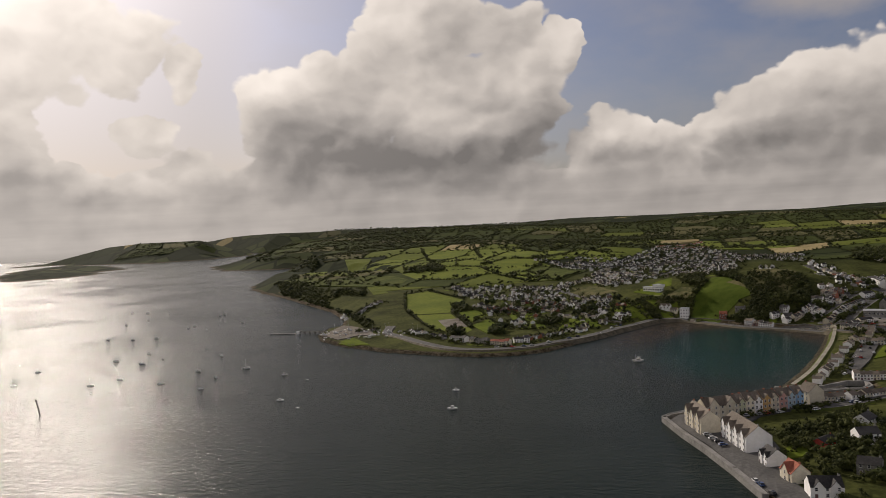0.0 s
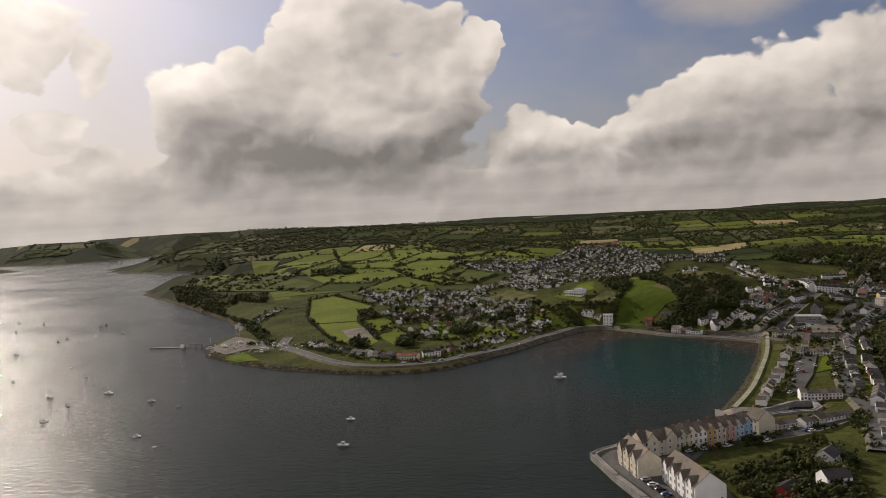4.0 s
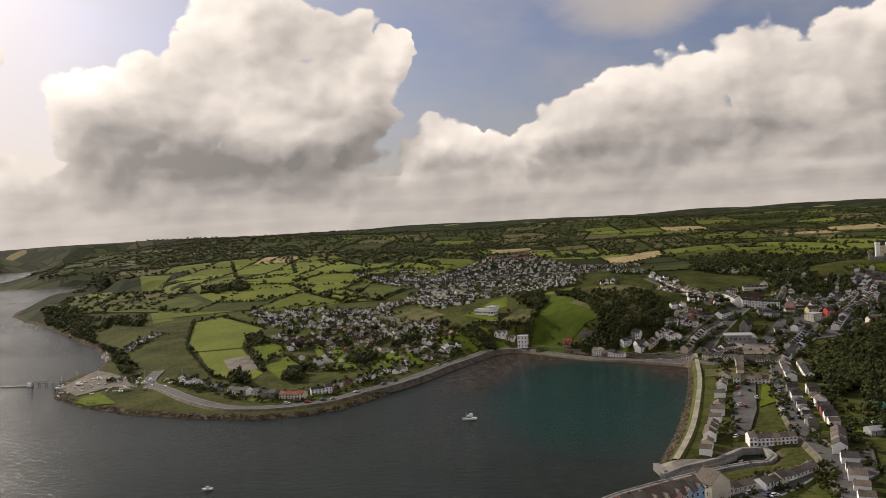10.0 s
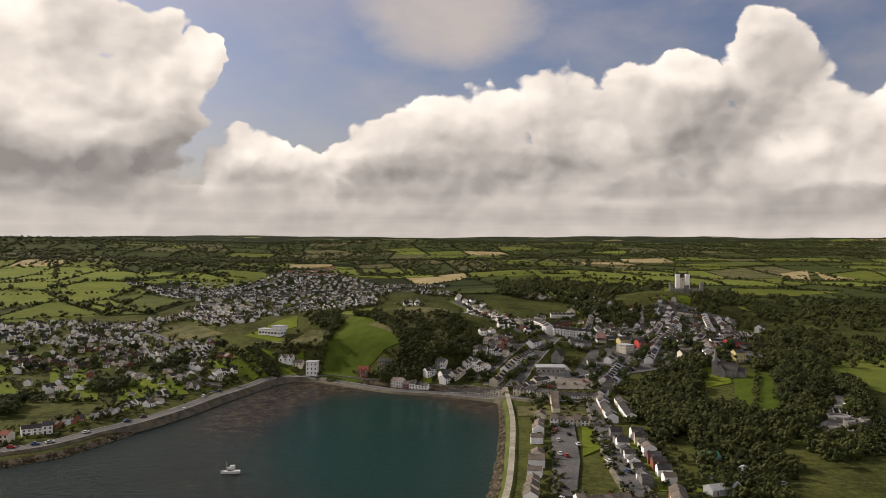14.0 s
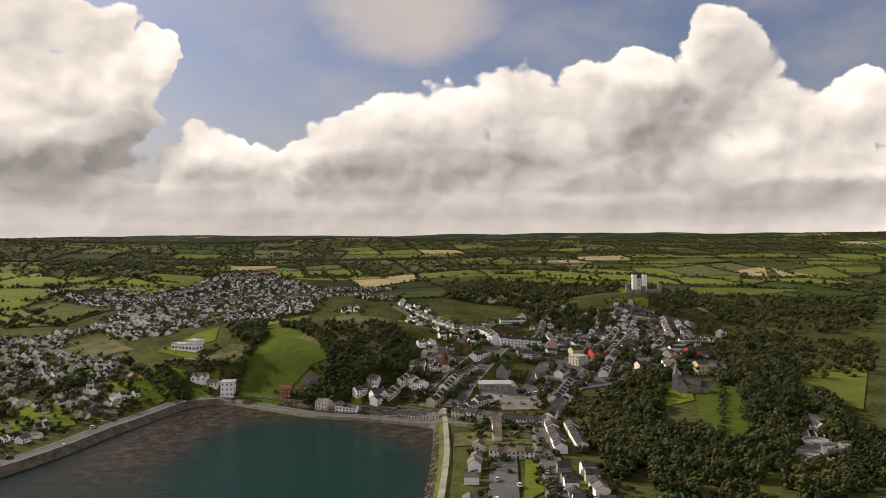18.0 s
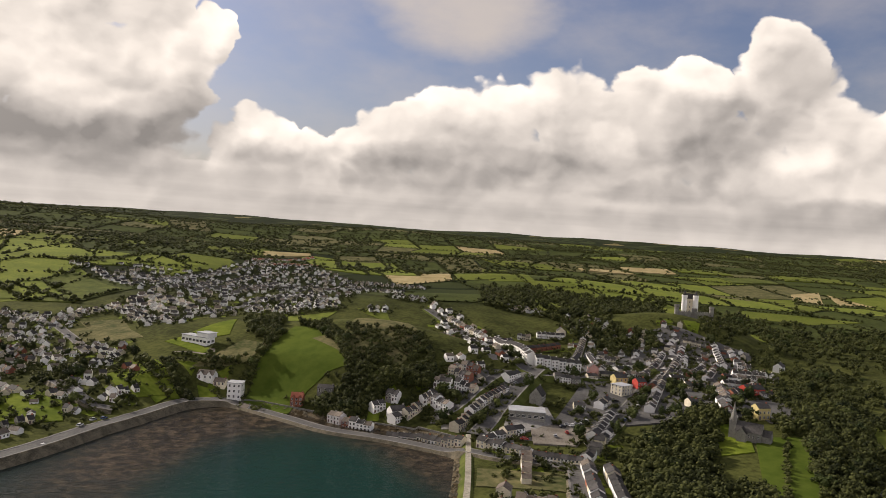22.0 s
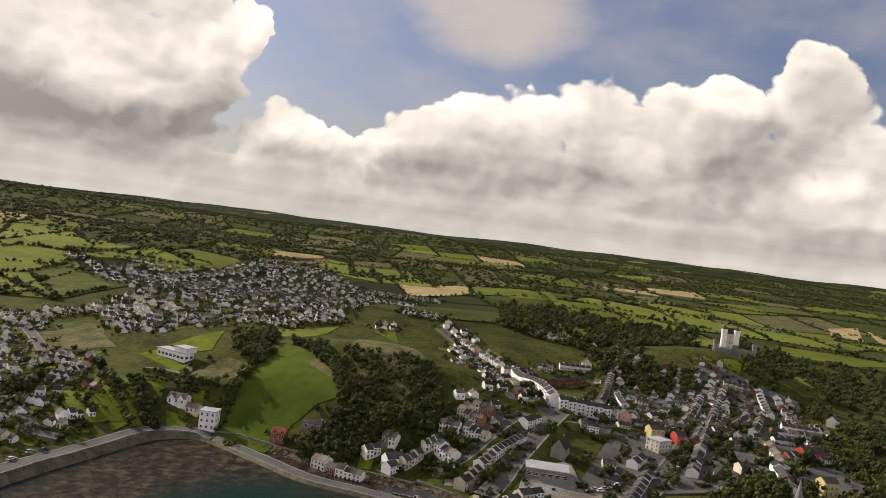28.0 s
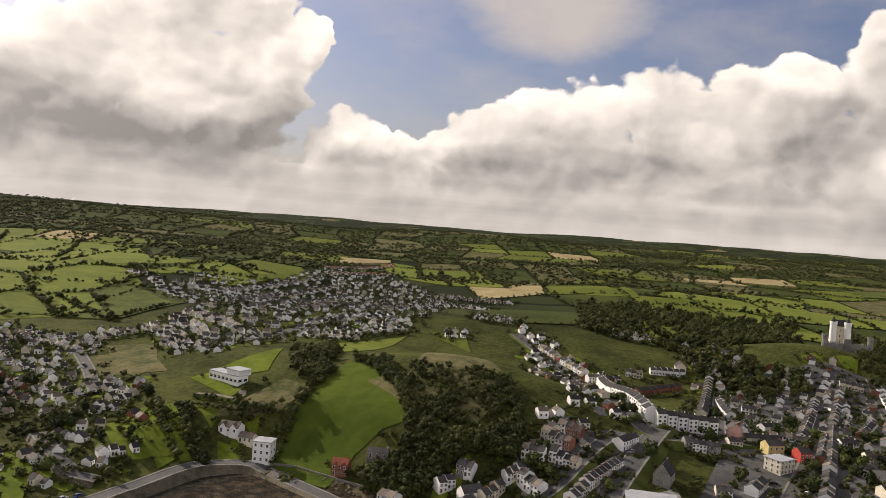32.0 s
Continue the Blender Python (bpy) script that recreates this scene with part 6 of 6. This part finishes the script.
def castle():
    """A pale keep between two round towers, behind a grey curtain wall with turrets."""
    top = tagged(new("castle"), "old castle with two pale round towers behind a grey curtain wall", "castle")
    part("keep", box(-6, 6, -4, 6, -4, 11.5), CREAM, top)
    part("keep_roof", gable_roof(12, 10, 11.6, 3.5), SLATE, top)
    for x in (-6.5, 6.5):
        part("tower", lathe([(3.2, -4), (3.1, 12), (3.5, 12.6), (3.5, 14.2), (2.9, 14.2), (2.9, 13.4)], 14, x, -4.5), WHITE, top, "pale round tower")
        part("tower_cap", lathe([(3.0, 13.3), (0.15, 17.5)], 14, x, -4.5), SLATE, top, "conical slate cap")
    for x in (-3.6, 0, 3.6):
        for z in (2, 5.5, 9):
            ob = part("window", TALL_WINDOW, None, top)
            ob.location = (x, -4, z)
    part("curtain_wall", joined(box(-19, 19, -36, -34.6, -9, 3.0), *[box(-19 + i * 2.0, -18 + i * 2.0, -36, -34.6, 3.0, 3.8) for i in range(19)]), STONE, top)
    for x in (-19.5, 19.5):
        part("turret", lathe([(2.6, -9), (2.5, 6), (2.9, 6.4), (2.9, 8), (2.3, 8), (2.3, 7.2)], 10, x, -34.5), STONE, top, "grey stone turret")
    part("gatehouse", box(-3.2, 3.2, -37.5, -33, -9, 6), STONE, top)
    part("court", box(-18.9, 18.9, -34.5, -6, -9, -1.2), SCRUB, top, "grassy forecourt")
    top.matrix_basis = pose(380, 1136, 43, 0, 0, -14) @ Matrix.Diagonal((0.85, 0.8, 1.35, 1))


castle()


def church():
    """A grey stone church: nave, chancel, transept, and a tower with a tall spire."""
    top = tagged(new("church"), "grey stone church with a slender spire among trees", "church")
    part("nave", gable_walls(17, 8.5, 5.5, 5), STONE, top)
    part("nave_roof", gable_roof(17, 8.5, 5.5, 5), SLATE, top)
    for x, y in ((-3.5, -5.5), (-3.5, 5.5)):
        v, f = gable_walls(5, 6, 4.8, 3.4)
        part("transept", ([(q[1] + x, q[0] + y, q[2]) for q in v], [p[::-1] for p in f]), STONE, top)
        v, f = gable_roof(5, 6, 4.8, 3.4)
        part("transept_roof", ([(q[1] + x, q[0] + y, q[2]) for q in v], [p[::-1] for p in f]), SLATE, top)
    v, f = gable_walls(6, 6, 4.4, 3.2)
    part("chancel", ([(q[0] + 11.3, q[1], q[2]) for q in v], f), STONE, top)
    v, f = gable_roof(6, 6, 4.4, 3.2)
    part("chancel_roof", ([(q[0] + 11.3, q[1], q[2]) for q in v], f), SLATE, top)
    part("tower", box(-13.2, -8.6, -2.3, 2.3, -3, 9.5), STONE, top)
    part("spire", lathe([(2.5, 9.5), (1.2, 15.5), (0.08, 21.5)], 8, -10.9, 0), STONE, top, "slender grey stone spire")
    for x in (-10.9 - 2, -10.9 + 2):
        for y in (-2, 2):
            part("pinnacle", lathe([(0.35, 9.4), (0.35, 11), (0.03, 12.4)], 6, x, y), STONE, top)
    for x in (-6, 0.5, 3.5, 6.5):
        ob = part("window", TALL_WINDOW, None, top)
        ob.location = (x, -4.25, 3.0)
    top.matrix_basis = place(245, 756, -42) @ Matrix.Diagonal((0.78, 0.78, 0.88, 1))
    house_spots.append((245, 756, 16))


church()


def waterworks():
    """Concrete settling lanes with a rounded end, round tanks and their rails."""
    top = tagged(new("water_treatment_works"), "concrete water treatment lanes and round tanks among trees", "waterworks")
    part("slab", box(-19, 19, -9, 9, -3, 0.4), CONCRETE, top)
    for i in range(6):
        part("lane_wall", box(-18, 16, -8.4 + i * 3.3, -7.9 + i * 3.3, 0.4, 1.7), CONCRETE, top)
    for i in range(5):
        part("lane_water", box(-17.9, 15.9, -7.8 + i * 3.3, -5.2 + i * 3.3, 0.41, 0.8), TYRE, top, "dark water in a lane")
    part("rounded_end", lathe([(8.6, -3), (8.6, 1.2), (7.9, 1.2), (7.9, 0.5)], 20, 17, 0), CONCRETE, top)
    for x, y, r in ((-27, 7, 6), (-30, -7, 4.6), (-37, 1, 5)):
        part("tank", lathe([(r, -3), (r, 1.8), (r - 0.4, 1.8), (r - 0.4, 0.9)], 20, x, y), CONCRETE, top)
    part("machinery_hut", gable_walls(5, 4, 2.6, 1.2), WHITE, top)
    top.matrix_basis = place(276, 676, 62)
    house_spots.append((276, 676, 26))
    house_spots.append((258, 644, 18))


waterworks()

# ---- boats, jetty and beacon ----
def hull_shape(length, beam, deck, keel=0.5):
    """A pointed hull with a flat transom, a sheer line and a deck."""
    verts, faces = [], []
    stations = [(-0.5, 0.42, 0.0), (-0.25, 0.5, -0.05), (0.1, 0.48, 0.0), (0.33, 0.3, 0.18), (0.5, 0.02, 0.4)]
    for u, half, sheer in stations:
        x, b = u * length, half * beam
        verts += [(x, 0, -keel), (x, b * 0.8, -0.05), (x, b, deck + sheer), (x, -b, deck + sheer), (x, -b * 0.8, -0.05)]
    for i in range(4):
        k = i * 5
        faces += [(k, k + 5, k + 6, k + 1), (k + 1, k + 6, k + 7, k + 2), (k + 2, k + 7, k + 8, k + 3), (k + 3, k + 8, k + 9, k + 4), (k + 4, k + 9, k + 5, k)]
    return verts, faces + [(0, 1, 2, 3, 4)]


def boat(kind, rng, label, paint):
    top = tagged(new("boat"), label, "boat", "moored boats")
    size = {"yacht": 8.0, "cruiser": 7.5, "dinghy": 3.6, "trawler": 8.5}[kind]
    part("hull", hull_shape(size, size * 0.33, 1.0 if size > 6 else 0.5), paint, top)
    if kind != "dinghy":
        c = size * 0.15
        part("cabin", (box(-c, c, -size * 0.09, size * 0.09, 0.9, 1.9 if kind == "yacht" else 2.6)), HULL, top)
        for y in (-1, 1):
            ob = part("window", box(-c * 0.7, c * 0.7, -0.03, 0.03, 1.3, 1.7), GLASS, top)
            ob.location = (0, y * size * 0.091, 0)
    if kind == "yacht":
        part("mast", lathe([(0.11, 1.0), (0.07, 10.5)], 6, 0.8, 0), METAL, top)
        part("boom", box(-3.2, 0.8, -0.09, 0.09, 2.3, 2.55), FRAME, top, "boom with a furled sail")
    if kind == "trawler":
        part("wheelhouse", box(-2.0, 0.2, -0.9, 0.9, 1.9, 3.4), HULL, top)
        part("mast", lathe([(0.1, 1.0), (0.06, 5.5)], 6, 1.6, 0), METAL, top)
    if kind == "dinghy":
        part("thwart", box(-0.2, 0.2, -0.6, 0.6, 0.35, 0.45), WOOD, top)
    return top


DARK_HULL = surface("boat_dark_blue", (0.02, 0.03, 0.06), (0.05, 0.07, 0.12), 2.0, 0.5, 0.35, 0.0)
rng = random.Random(5)
KINDS = {"yacht": ("white sailing yacht at its mooring", HULL), "dark": ("dark blue sailing yacht at its mooring", DARK_HULL), "cruiser": ("white motor cruiser at its mooring", HULL),
         "dinghy": ("small open white boat on the water", HULL)}
masters = {k: boat("yacht" if k == "dark" else k, rng, label, paint) for k, (label, paint) in KINDS.items()}
used = set()
MOORED = [("cruiser", -153, 455), ("cruiser", -167, 506), ("cruiser", -277, 465), ("cruiser", -322, 549), ("yacht", -371, 572), ("cruiser", -360, 494), ("cruiser", -375, 534), ("yacht", -408, 558), ("yacht", -406, 508),
          ("yacht", -455, 520), ("yacht", -462, 496), ("dinghy", -438, 470), ("dark", -489, 588), ("yacht", -521, 637), ("dinghy", -486, 613), ("dark", -614, 726), ("yacht", -734, 901), ("dark", -728, 850), ("yacht", -837, 992),
          ("yacht", -806, 989), ("yacht", -592, 738), ("dark", -609, 818), ("dinghy", -578, 812), ("cruiser", -434, 630), ("yacht", -567, 872), ("yacht", -648, 954), ("dark", -759, 978), ("yacht", -614, 839), ("dinghy", -775, 1097),
          ("yacht", -647, 941), ("dark", -563, 544), ("yacht", -533, 490), ("dinghy", -615, 574), ("yacht", -526, 598), ("dark", -648, 726), ("dinghy", -592, 858), ("dinghy", -478, 670), ("dinghy", -293, 533), ("dinghy", -254, 447),
          ("dinghy", 58, 517), ("dinghy", 72, 531), ("dinghy", 66, 524)]
for kind, x, y in MOORED:
    spot = pose(x, y, 0.05, 0, 0, rng.uniform(150, 215) if x < 0 else 35) @ Matrix.Diagonal((0.8, 0.8, 0.8, 1))
    if kind in used:
        copy_thing(masters[kind], spot)
    else:
        used.add(kind)
        masters[kind].matrix_basis = spot
fishing = boat("trawler", rng, "white and grey fishing boat moored in the bay", HULL)
fishing.matrix_basis = pose(-57.5, 619, 0.05, 0, 0, 186)


def jetty():
    """A timber jetty on piles with a pontoon at its end."""
    top = tagged(new("jetty"), "weathered timber jetty on piles with a floating pontoon", "jetty")
    part("deck", box(0, 52, -1.3, 1.3, 2.2, 2.5), WOOD, top)
    for i in range(9):
        for y in (-1.1, 1.1):
            ob = part("pile", lathe([(0.22, -5), (0.2, 3.3)], 6), BARK, top)
            ob.location = (2 + i * 6, y, 0)
    for y in (-1.25, 1.25):
        part("rail", box(0, 52, y - 0.05, y + 0.05, 3.3, 3.42), WOOD, top)
    part("pontoon", box(-34, -3, -1.6, 1.6, -0.3, 0.7), CONCRETE, top)
    part("shelter", gable_walls(4, 2.6, 2.6, 0.8), WHITE, top)
    top.matrix_basis = pose(-430, 768, 0, 0, 0, 1)


jetty()
beacon = tagged(new("channel_beacon"), "dark leaning channel post in the water", "beacon")
part("post", lathe([(0.42, -5), (0.34, 9)], 8), TYRE, beacon)
part("top_mark", lathe([(0.6, 9), (0.6, 10.2), (0.1, 10.6)], 8), TYRE, beacon)
beacon.matrix_basis = pose(-424, 409, 0, 6, -9, 0)


# ---- cars ----
def car(paint, label):
    """A small car with its front to +x."""
    top = tagged(new("car"), label, "car", "parked cars")
    side = [(-2.05, 0.35), (-2.1, 0.8), (-1.95, 0.95), (0.75, 0.95), (1.85, 0.82), (2.08, 0.6), (2.05, 0.35)]
    n_of = len(side)
    part("body", ([(x, y, z) for y in (-0.85, 0.85) for x, z in side], [tuple(range(n_of)), tuple(range(2 * n_of - 1, n_of - 1, -1))] + [(i, n_of + i, n_of + (i + 1) % n_of, (i + 1) % n_of) for i in range(n_of)]), paint, top)
    lower, upper = [(-1.85, 0.94), (0.95, 0.94)], [(-1.45, 1.48), (0.3, 1.48)]
    part("glasshouse", ([(lower[0][0], -0.78, 0.94), (lower[1][0], -0.78, 0.94), (lower[1][0], 0.78, 0.94), (lower[0][0], 0.78, 0.94), (upper[0][0], -0.64, 1.4), (upper[1][0], -0.64, 1.4), (upper[1][0], 0.64, 1.4), (upper[0][0], 0.64, 1.4)], BOX), GLASS, top)
    part("roof", box(-1.42, 0.28, -0.63, 0.63, 1.404, 1.5), paint, top)
    for x in (-1.3, 1.3):
        for y in (-0.8, 0.8):
            v, f = lathe([(0.33, -0.1), (0.33, 0.1)], 10)
            ob = part("wheel", ([(p[0], p[2], p[1]) for p in v], f + [tuple(range(9, -1, -1))]), TYRE, top)
            ob.location = (x, y, 0.33)
    return top


CAR_PAINTS = [(surface("car_white", (0.62, 0.62, 0.62), (0.74, 0.74, 0.74), 1, 0.5, 0.3, 0.0), "white"), (surface("car_silver", (0.32, 0.33, 0.34), (0.42, 0.43, 0.44), 1, 0.5, 0.3, 0.0), "silver"),
              (surface("car_black", (0.015, 0.015, 0.018), (0.03, 0.03, 0.035), 1, 0.5, 0.25, 0.0), "black"), (surface("car_red", (0.36, 0.03, 0.02), (0.48, 0.05, 0.03), 1, 0.5, 0.3, 0.0), "red"),
              (surface("car_blue", (0.03, 0.06, 0.16), (0.05, 0.09, 0.22), 1, 0.5, 0.3, 0.0), "blue")]
cars = [car(paint, f"small {word} car parked on the tarmac") for paint, word in CAR_PAINTS]
parked = set()


def park(x, y, turn, which, up=0.95):
    spot = place(x, y, turn, up)
    if which in parked:
        copy_thing(cars[which], spot)
    else:
        parked.add(which)
        cars[which].matrix_basis = spot


PARKED = [(-3.5, 396, 20), (-1, 391, 20), (1, 385.5, 20), (-6, 402, 20), (13.4, 438, 34), (20, 441, 34), (23, 443, 34), (30, 446, 34), (12.4, 340, 110), (14.4, 335, 110), (18, 325, 110), (68, 473, 34),
          (92, 616, 90), (94, 612, 90), (98, 640, 80), (102, 660, 80), (76, 556, 60), (38, 502, 20), (113, 584, 100), (116, 623, 100), (71, 484, 34), (62, 476, 34), (84, 496, 34), (70, 472, 34), (48, 454, 34), (121, 644, 95),
          (103, 824, 40), (92, 807, 40), (129, 832, 55), (122, 820, 55), (140, 849, 55), (202, 808, 60), (219, 838, 60), (226, 848, 60), (193, 799, 60), (199, 833, 0), (191, 809, 0), (158, 792, 0), (215, 843, 60), (209, 822, 60),
          (-101, 744, 60), (-95, 775, 70), (-119, 720, 55), (-125, 710, 55), (-139, 686, 50), (-156, 664, 20), (-150, 667, 30), (-165, 659, 5), (-178, 657, 0), (-172, 660, 0), (-249, 723, 150), (-260, 724, 150),
          (160, 791, 20), (163, 794, 20), (154, 780, 80), (146, 774, 80), (168, 796, 20), (171, 799, 20), (154, 789, 20), (-2, 796, 146), (-58, 806, 45), (-88, 790, 70), (-92, 786, 70), (30, 772, 150), (60, 770, 0), (128, 768, 0),
          (105, 630, 90), (106, 650, 88), (110, 600, 100), (150, 560, 10), (165, 566, 10), (170, 560, 40), (145, 570, 0)]
for i, (x, y, turn) in enumerate(PARKED):
    park(x, y, turn, (i * 7 + i // 5) % 5 if (i * 3) % 4 else 0)

# ---- boats ashore on the spit ----
ashore = []
rng = random.Random(11)
SPIT = [(-398, 752), (-372, 712), (-330, 706), (-262, 730), (-300, 752), (-370, 770)]
while len(ashore) < 46:
    x, y = rng.uniform(-400, -262), rng.uniform(700, 790)
    if inside(x, y, SPIT) and free_of_houses(x, y) and all(math.dist((x, y), q) > 5.5 for q in ashore):
        ashore.append((x, y))
laid_up = [boat("dinghy", rng, "small white boat laid up ashore on the spit", HULL), boat("yacht", rng, "white yacht laid up ashore with its mast standing", HULL)]
for i, (x, y) in enumerate(ashore):
    which = 1 if i % 6 == 1 else 0
    spot = place(x, y, rng.uniform(0, 360), 1.1 if which == 0 else 1.3)
    if i < 2:
        laid_up[which].matrix_basis = spot
    else:
        copy_thing(laid_up[which], spot)


# ---- sea walls, shore stones and garden green ----
def low_wall(line, height, thick, label, material=STONE):
    verts, faces = [], []
    for i, p in enumerate(line):
        a, b = Vector(line[max(i - 1, 0)]), Vector(line[min(i + 1, len(line) - 1)])
        way = (b - a).normalized()
        across = Vector((-way.y, way.x)) * thick / 2
        z = on_sheet(*p)
        for s, h in ((1, -2.5), (1, height), (-1, height), (-1, -2.5)):
            verts.append((p[0] + across.x * s, p[1] + across.y * s, z + h))
    for i in range(len(line) - 1):
        k = i * 4
        faces += [(k, k + 4, k + 5, k + 1), (k + 1, k + 5, k + 6, k + 2), (k + 2, k + 6, k + 7, k + 3)]
    tagged(new("sea_wall", solid("sea_wall", verts, faces, material)), label, "wall", kind="structure")


def inset(line, by):
    out = []
    for i, p in enumerate(line):
        a, b = Vector(line[max(i - 1, 0)]), Vector(line[min(i + 1, len(line) - 1)])
        way = (b - a).normalized()
        n_of = Vector((way.y, -way.x))
        q = Vector(p) + n_of * by
        if float(shore_distance(np.array(q.x), np.array(q.y))) < 0:
            q = Vector(p) - n_of * by
        out.append((q.x, q.y))
    return out


BAY = SHORE[26:36]
low_wall(inset(BAY, 5.0), 0.9, 0.6, "low grey stone sea wall along the shore road")
stones = []
rng = random.Random(3)
stone_verts, stone_faces = [], []
SHORE_BANK = SHORE[20:48]
for a, b in zip(SHORE_BANK, SHORE_BANK[1:]):
    for i in range(int(math.dist(a, b) * 1.5)):
        u, r = rng.random(), rng.uniform(0.35, 1.05)
        p = inset([a, b], rng.uniform(-0.8, 5.0))
        x, y = p[0][0] + (p[1][0] - p[0][0]) * u, p[0][1] + (p[1][1] - p[0][1]) * u
        z, k = on_sheet(x, y), len(stone_verts)
        pts = [(x + math.cos(t) * r * rng.uniform(0.7, 1.2), y + math.sin(t) * r * rng.uniform(0.7, 1.2), z + rng.uniform(-0.1, 0.25)) for t in (0.3, 1.5, 2.8, 4.1, 5.3)]
        stone_verts += pts + [(x, y, z + r * 0.85), (x, y, z - 0.5)]
        stone_faces += [(k + j, k + (j + 1) % 5, k + 5) for j in range(5)] + [(k + (j + 1) % 5, k + j, k + 6) for j in range(5)]
tagged(new("shore_stones", solid("shore_stones", stone_verts, stone_faces, ROCK)), "dark tumbled stones along the tide line", "stones", kind="stuff")

# shrubs and small trees in the gardens, and single trees by the roads
rng = random.Random(21)
shrubs, lone = [], 0
for hx, hy, hr in list(house_spots):
    for _ in range(7 if hy < 900 else 5):
        a, r = rng.uniform(0, 6.283), hr + rng.uniform(1.0, 9.0)
        x, y = hx + r * math.cos(a), hy + r * math.sin(a)
        if not free_of_houses(x, y) or on_sheet(x, y) < 3:
            continue
        s = rng.uniform(1.8, 4.4)
        if rng.random() < 0.12 and lone < 110 and hy < 950:
            tree_at(x, y, rng.uniform(4.5, 8.0), rng)
            lone += 1
        else:
            shrubs.append((x, y, on_sheet(x, y), s * 1.2, s))
lawn_verts, lawn_faces, lawn_skin = [], [], []
for hx, hy, hr in list(house_spots):
    if hy > 1150 or rng.random() < 0.35:
        continue
    a, r = rng.choice((0.6, 1.6, 2.6, 4.2, 5.2)), hr + rng.uniform(2, 4)
    x, y, half, deep, t = hx + r * math.cos(a), hy + r * math.sin(a), rng.uniform(2, 4.5), rng.uniform(2.5, 6), rng.uniform(-0.4, 0.4)
    if on_sheet(x, y) < 3.4:
        continue
    k = len(lawn_verts)
    for u, v in ((-1, -1), (1, -1), (1, 1), (-1, 1)):
        px, py = x + u * half * math.cos(t) - v * deep * math.sin(t), y + u * half * math.sin(t) + v * deep * math.cos(t)
        lawn_verts.append((px, py, on_sheet(px, py) + 0.22))
    lawn_faces.append((k, k + 1, k + 2, k + 3))
    lawn_skin.append(1 if hx > 85 and 770 < hy < 1000 else 0)
tagged(new("garden_lawns", solid("garden_lawns", lawn_verts, lawn_faces, [LAWN, PAVING], lawn_skin)), "small green lawns and paved yards behind the houses", "lawn", kind="stuff")
grove("garden_shrubs", shrubs, "dark green shrubs and hedges in the gardens")

# hedgerow trees over the far farmland
estate_spots = np.array(house_spots)


def near_houses(x, y):
    return bool((np.abs(estate_spots[:, 0] - x) + np.abs(estate_spots[:, 1] - y) * 0.6 < 24).any())


# far farmland: a patchwork of small fields with hedges and trees on their borders
rng = random.Random(33)
knots = {}


def knot(i, j):
    if (i, j) not in knots:
        y = 1150 + j * 150 + 20 * math.sin(i * 0.7)
        knots[i, j] = (i * (92 + j * 3) + 26 * math.sin(j * 1.9) + rng.uniform(-24, 24), y + rng.uniform(-38, 38))
    return knots[i, j]


plots, plot_faces, plot_skin, spots = [], [], [], []
PLOT_SKINS = [BRIGHT, MID, SHADED_PASTURE, SCRUB, STUBBLE]
for j in range(16):
    for i in range(-26, 27):
        square = [knot(i, j), knot(i + 1, j), knot(i + 1, j + 1), knot(i, j + 1)]
        mid_x, mid_y = sum(p[0] for p in square) / 4, sum(p[1] for p in square) / 4
        heights = [on_sheet(*p) for p in square]
        if abs(mid_x) > 0.8 * mid_y + 120 or min(heights) < 2.2 or near_houses(mid_x, mid_y):
            continue
        # dark plots, more with distance: cloud shadow put into field colour, plus woods
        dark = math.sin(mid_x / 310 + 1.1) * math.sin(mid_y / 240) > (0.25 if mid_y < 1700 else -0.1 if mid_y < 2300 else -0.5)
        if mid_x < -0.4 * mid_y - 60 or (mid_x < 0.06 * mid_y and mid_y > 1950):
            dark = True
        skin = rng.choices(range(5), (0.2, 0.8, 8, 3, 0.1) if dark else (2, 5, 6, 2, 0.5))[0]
        k = len(plots)
        for b in range(5):
            for a in range(5):
                u, v = 0.03 + 0.94 * a / 4, 0.03 + 0.94 * b / 4
                x = (square[0][0] * (1 - u) + square[1][0] * u) * (1 - v) + (square[3][0] * (1 - u) + square[2][0] * u) * v
                y = (square[0][1] * (1 - u) + square[1][1] * u) * (1 - v) + (square[3][1] * (1 - u) + square[2][1] * u) * v
                plots.append((x, y, on_sheet(x, y) + 0.9))
        for b in range(4):
            for a in range(4):
                plot_faces.append((k + b * 5 + a, k + b * 5 + a + 1, k + b * 5 + a + 6, k + b * 5 + a + 5))
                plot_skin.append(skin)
        for (a, b) in ((0, 1), (0, 3)):
            if rng.random() < 0.1:
                continue
            p, q = square[a], square[b]
            steps = int(math.dist(p, q) / (7 if dark else 9))
            for e in range(steps):
                u = (e + rng.random()) / steps
                x, y = p[0] + (q[0] - p[0]) * u + rng.uniform(-3, 3), p[1] + (q[1] - p[1]) * u + rng.uniform(-3, 3)
                s = rng.uniform(2.6, 4.6) * (1.8 if rng.random() < (0.3 if dark else 0.12) else 1) * (1 + y / 9000)
                spots.append((x, y, on_sheet(x, y), s * 1.5, s))
        if dark and rng.random() < 0.75:
            for _ in range(34):
                x, y = mid_x + rng.gauss(0, 26), mid_y + rng.gauss(0, 40)
                s = rng.uniform(5, 9)
                spots.append((x, y, on_sheet(x, y), s * 1.5, s))
tagged(new("far_fields", solid("far_fields", plots, plot_faces, PLOT_SKINS, plot_skin, True)), "patchwork of distant green fields, many coloured dark as in cloud shadow", "fields", kind="stuff")
grove("hedgerow_trees", spots, "dark hedgerow trees between distant fields", None, True)
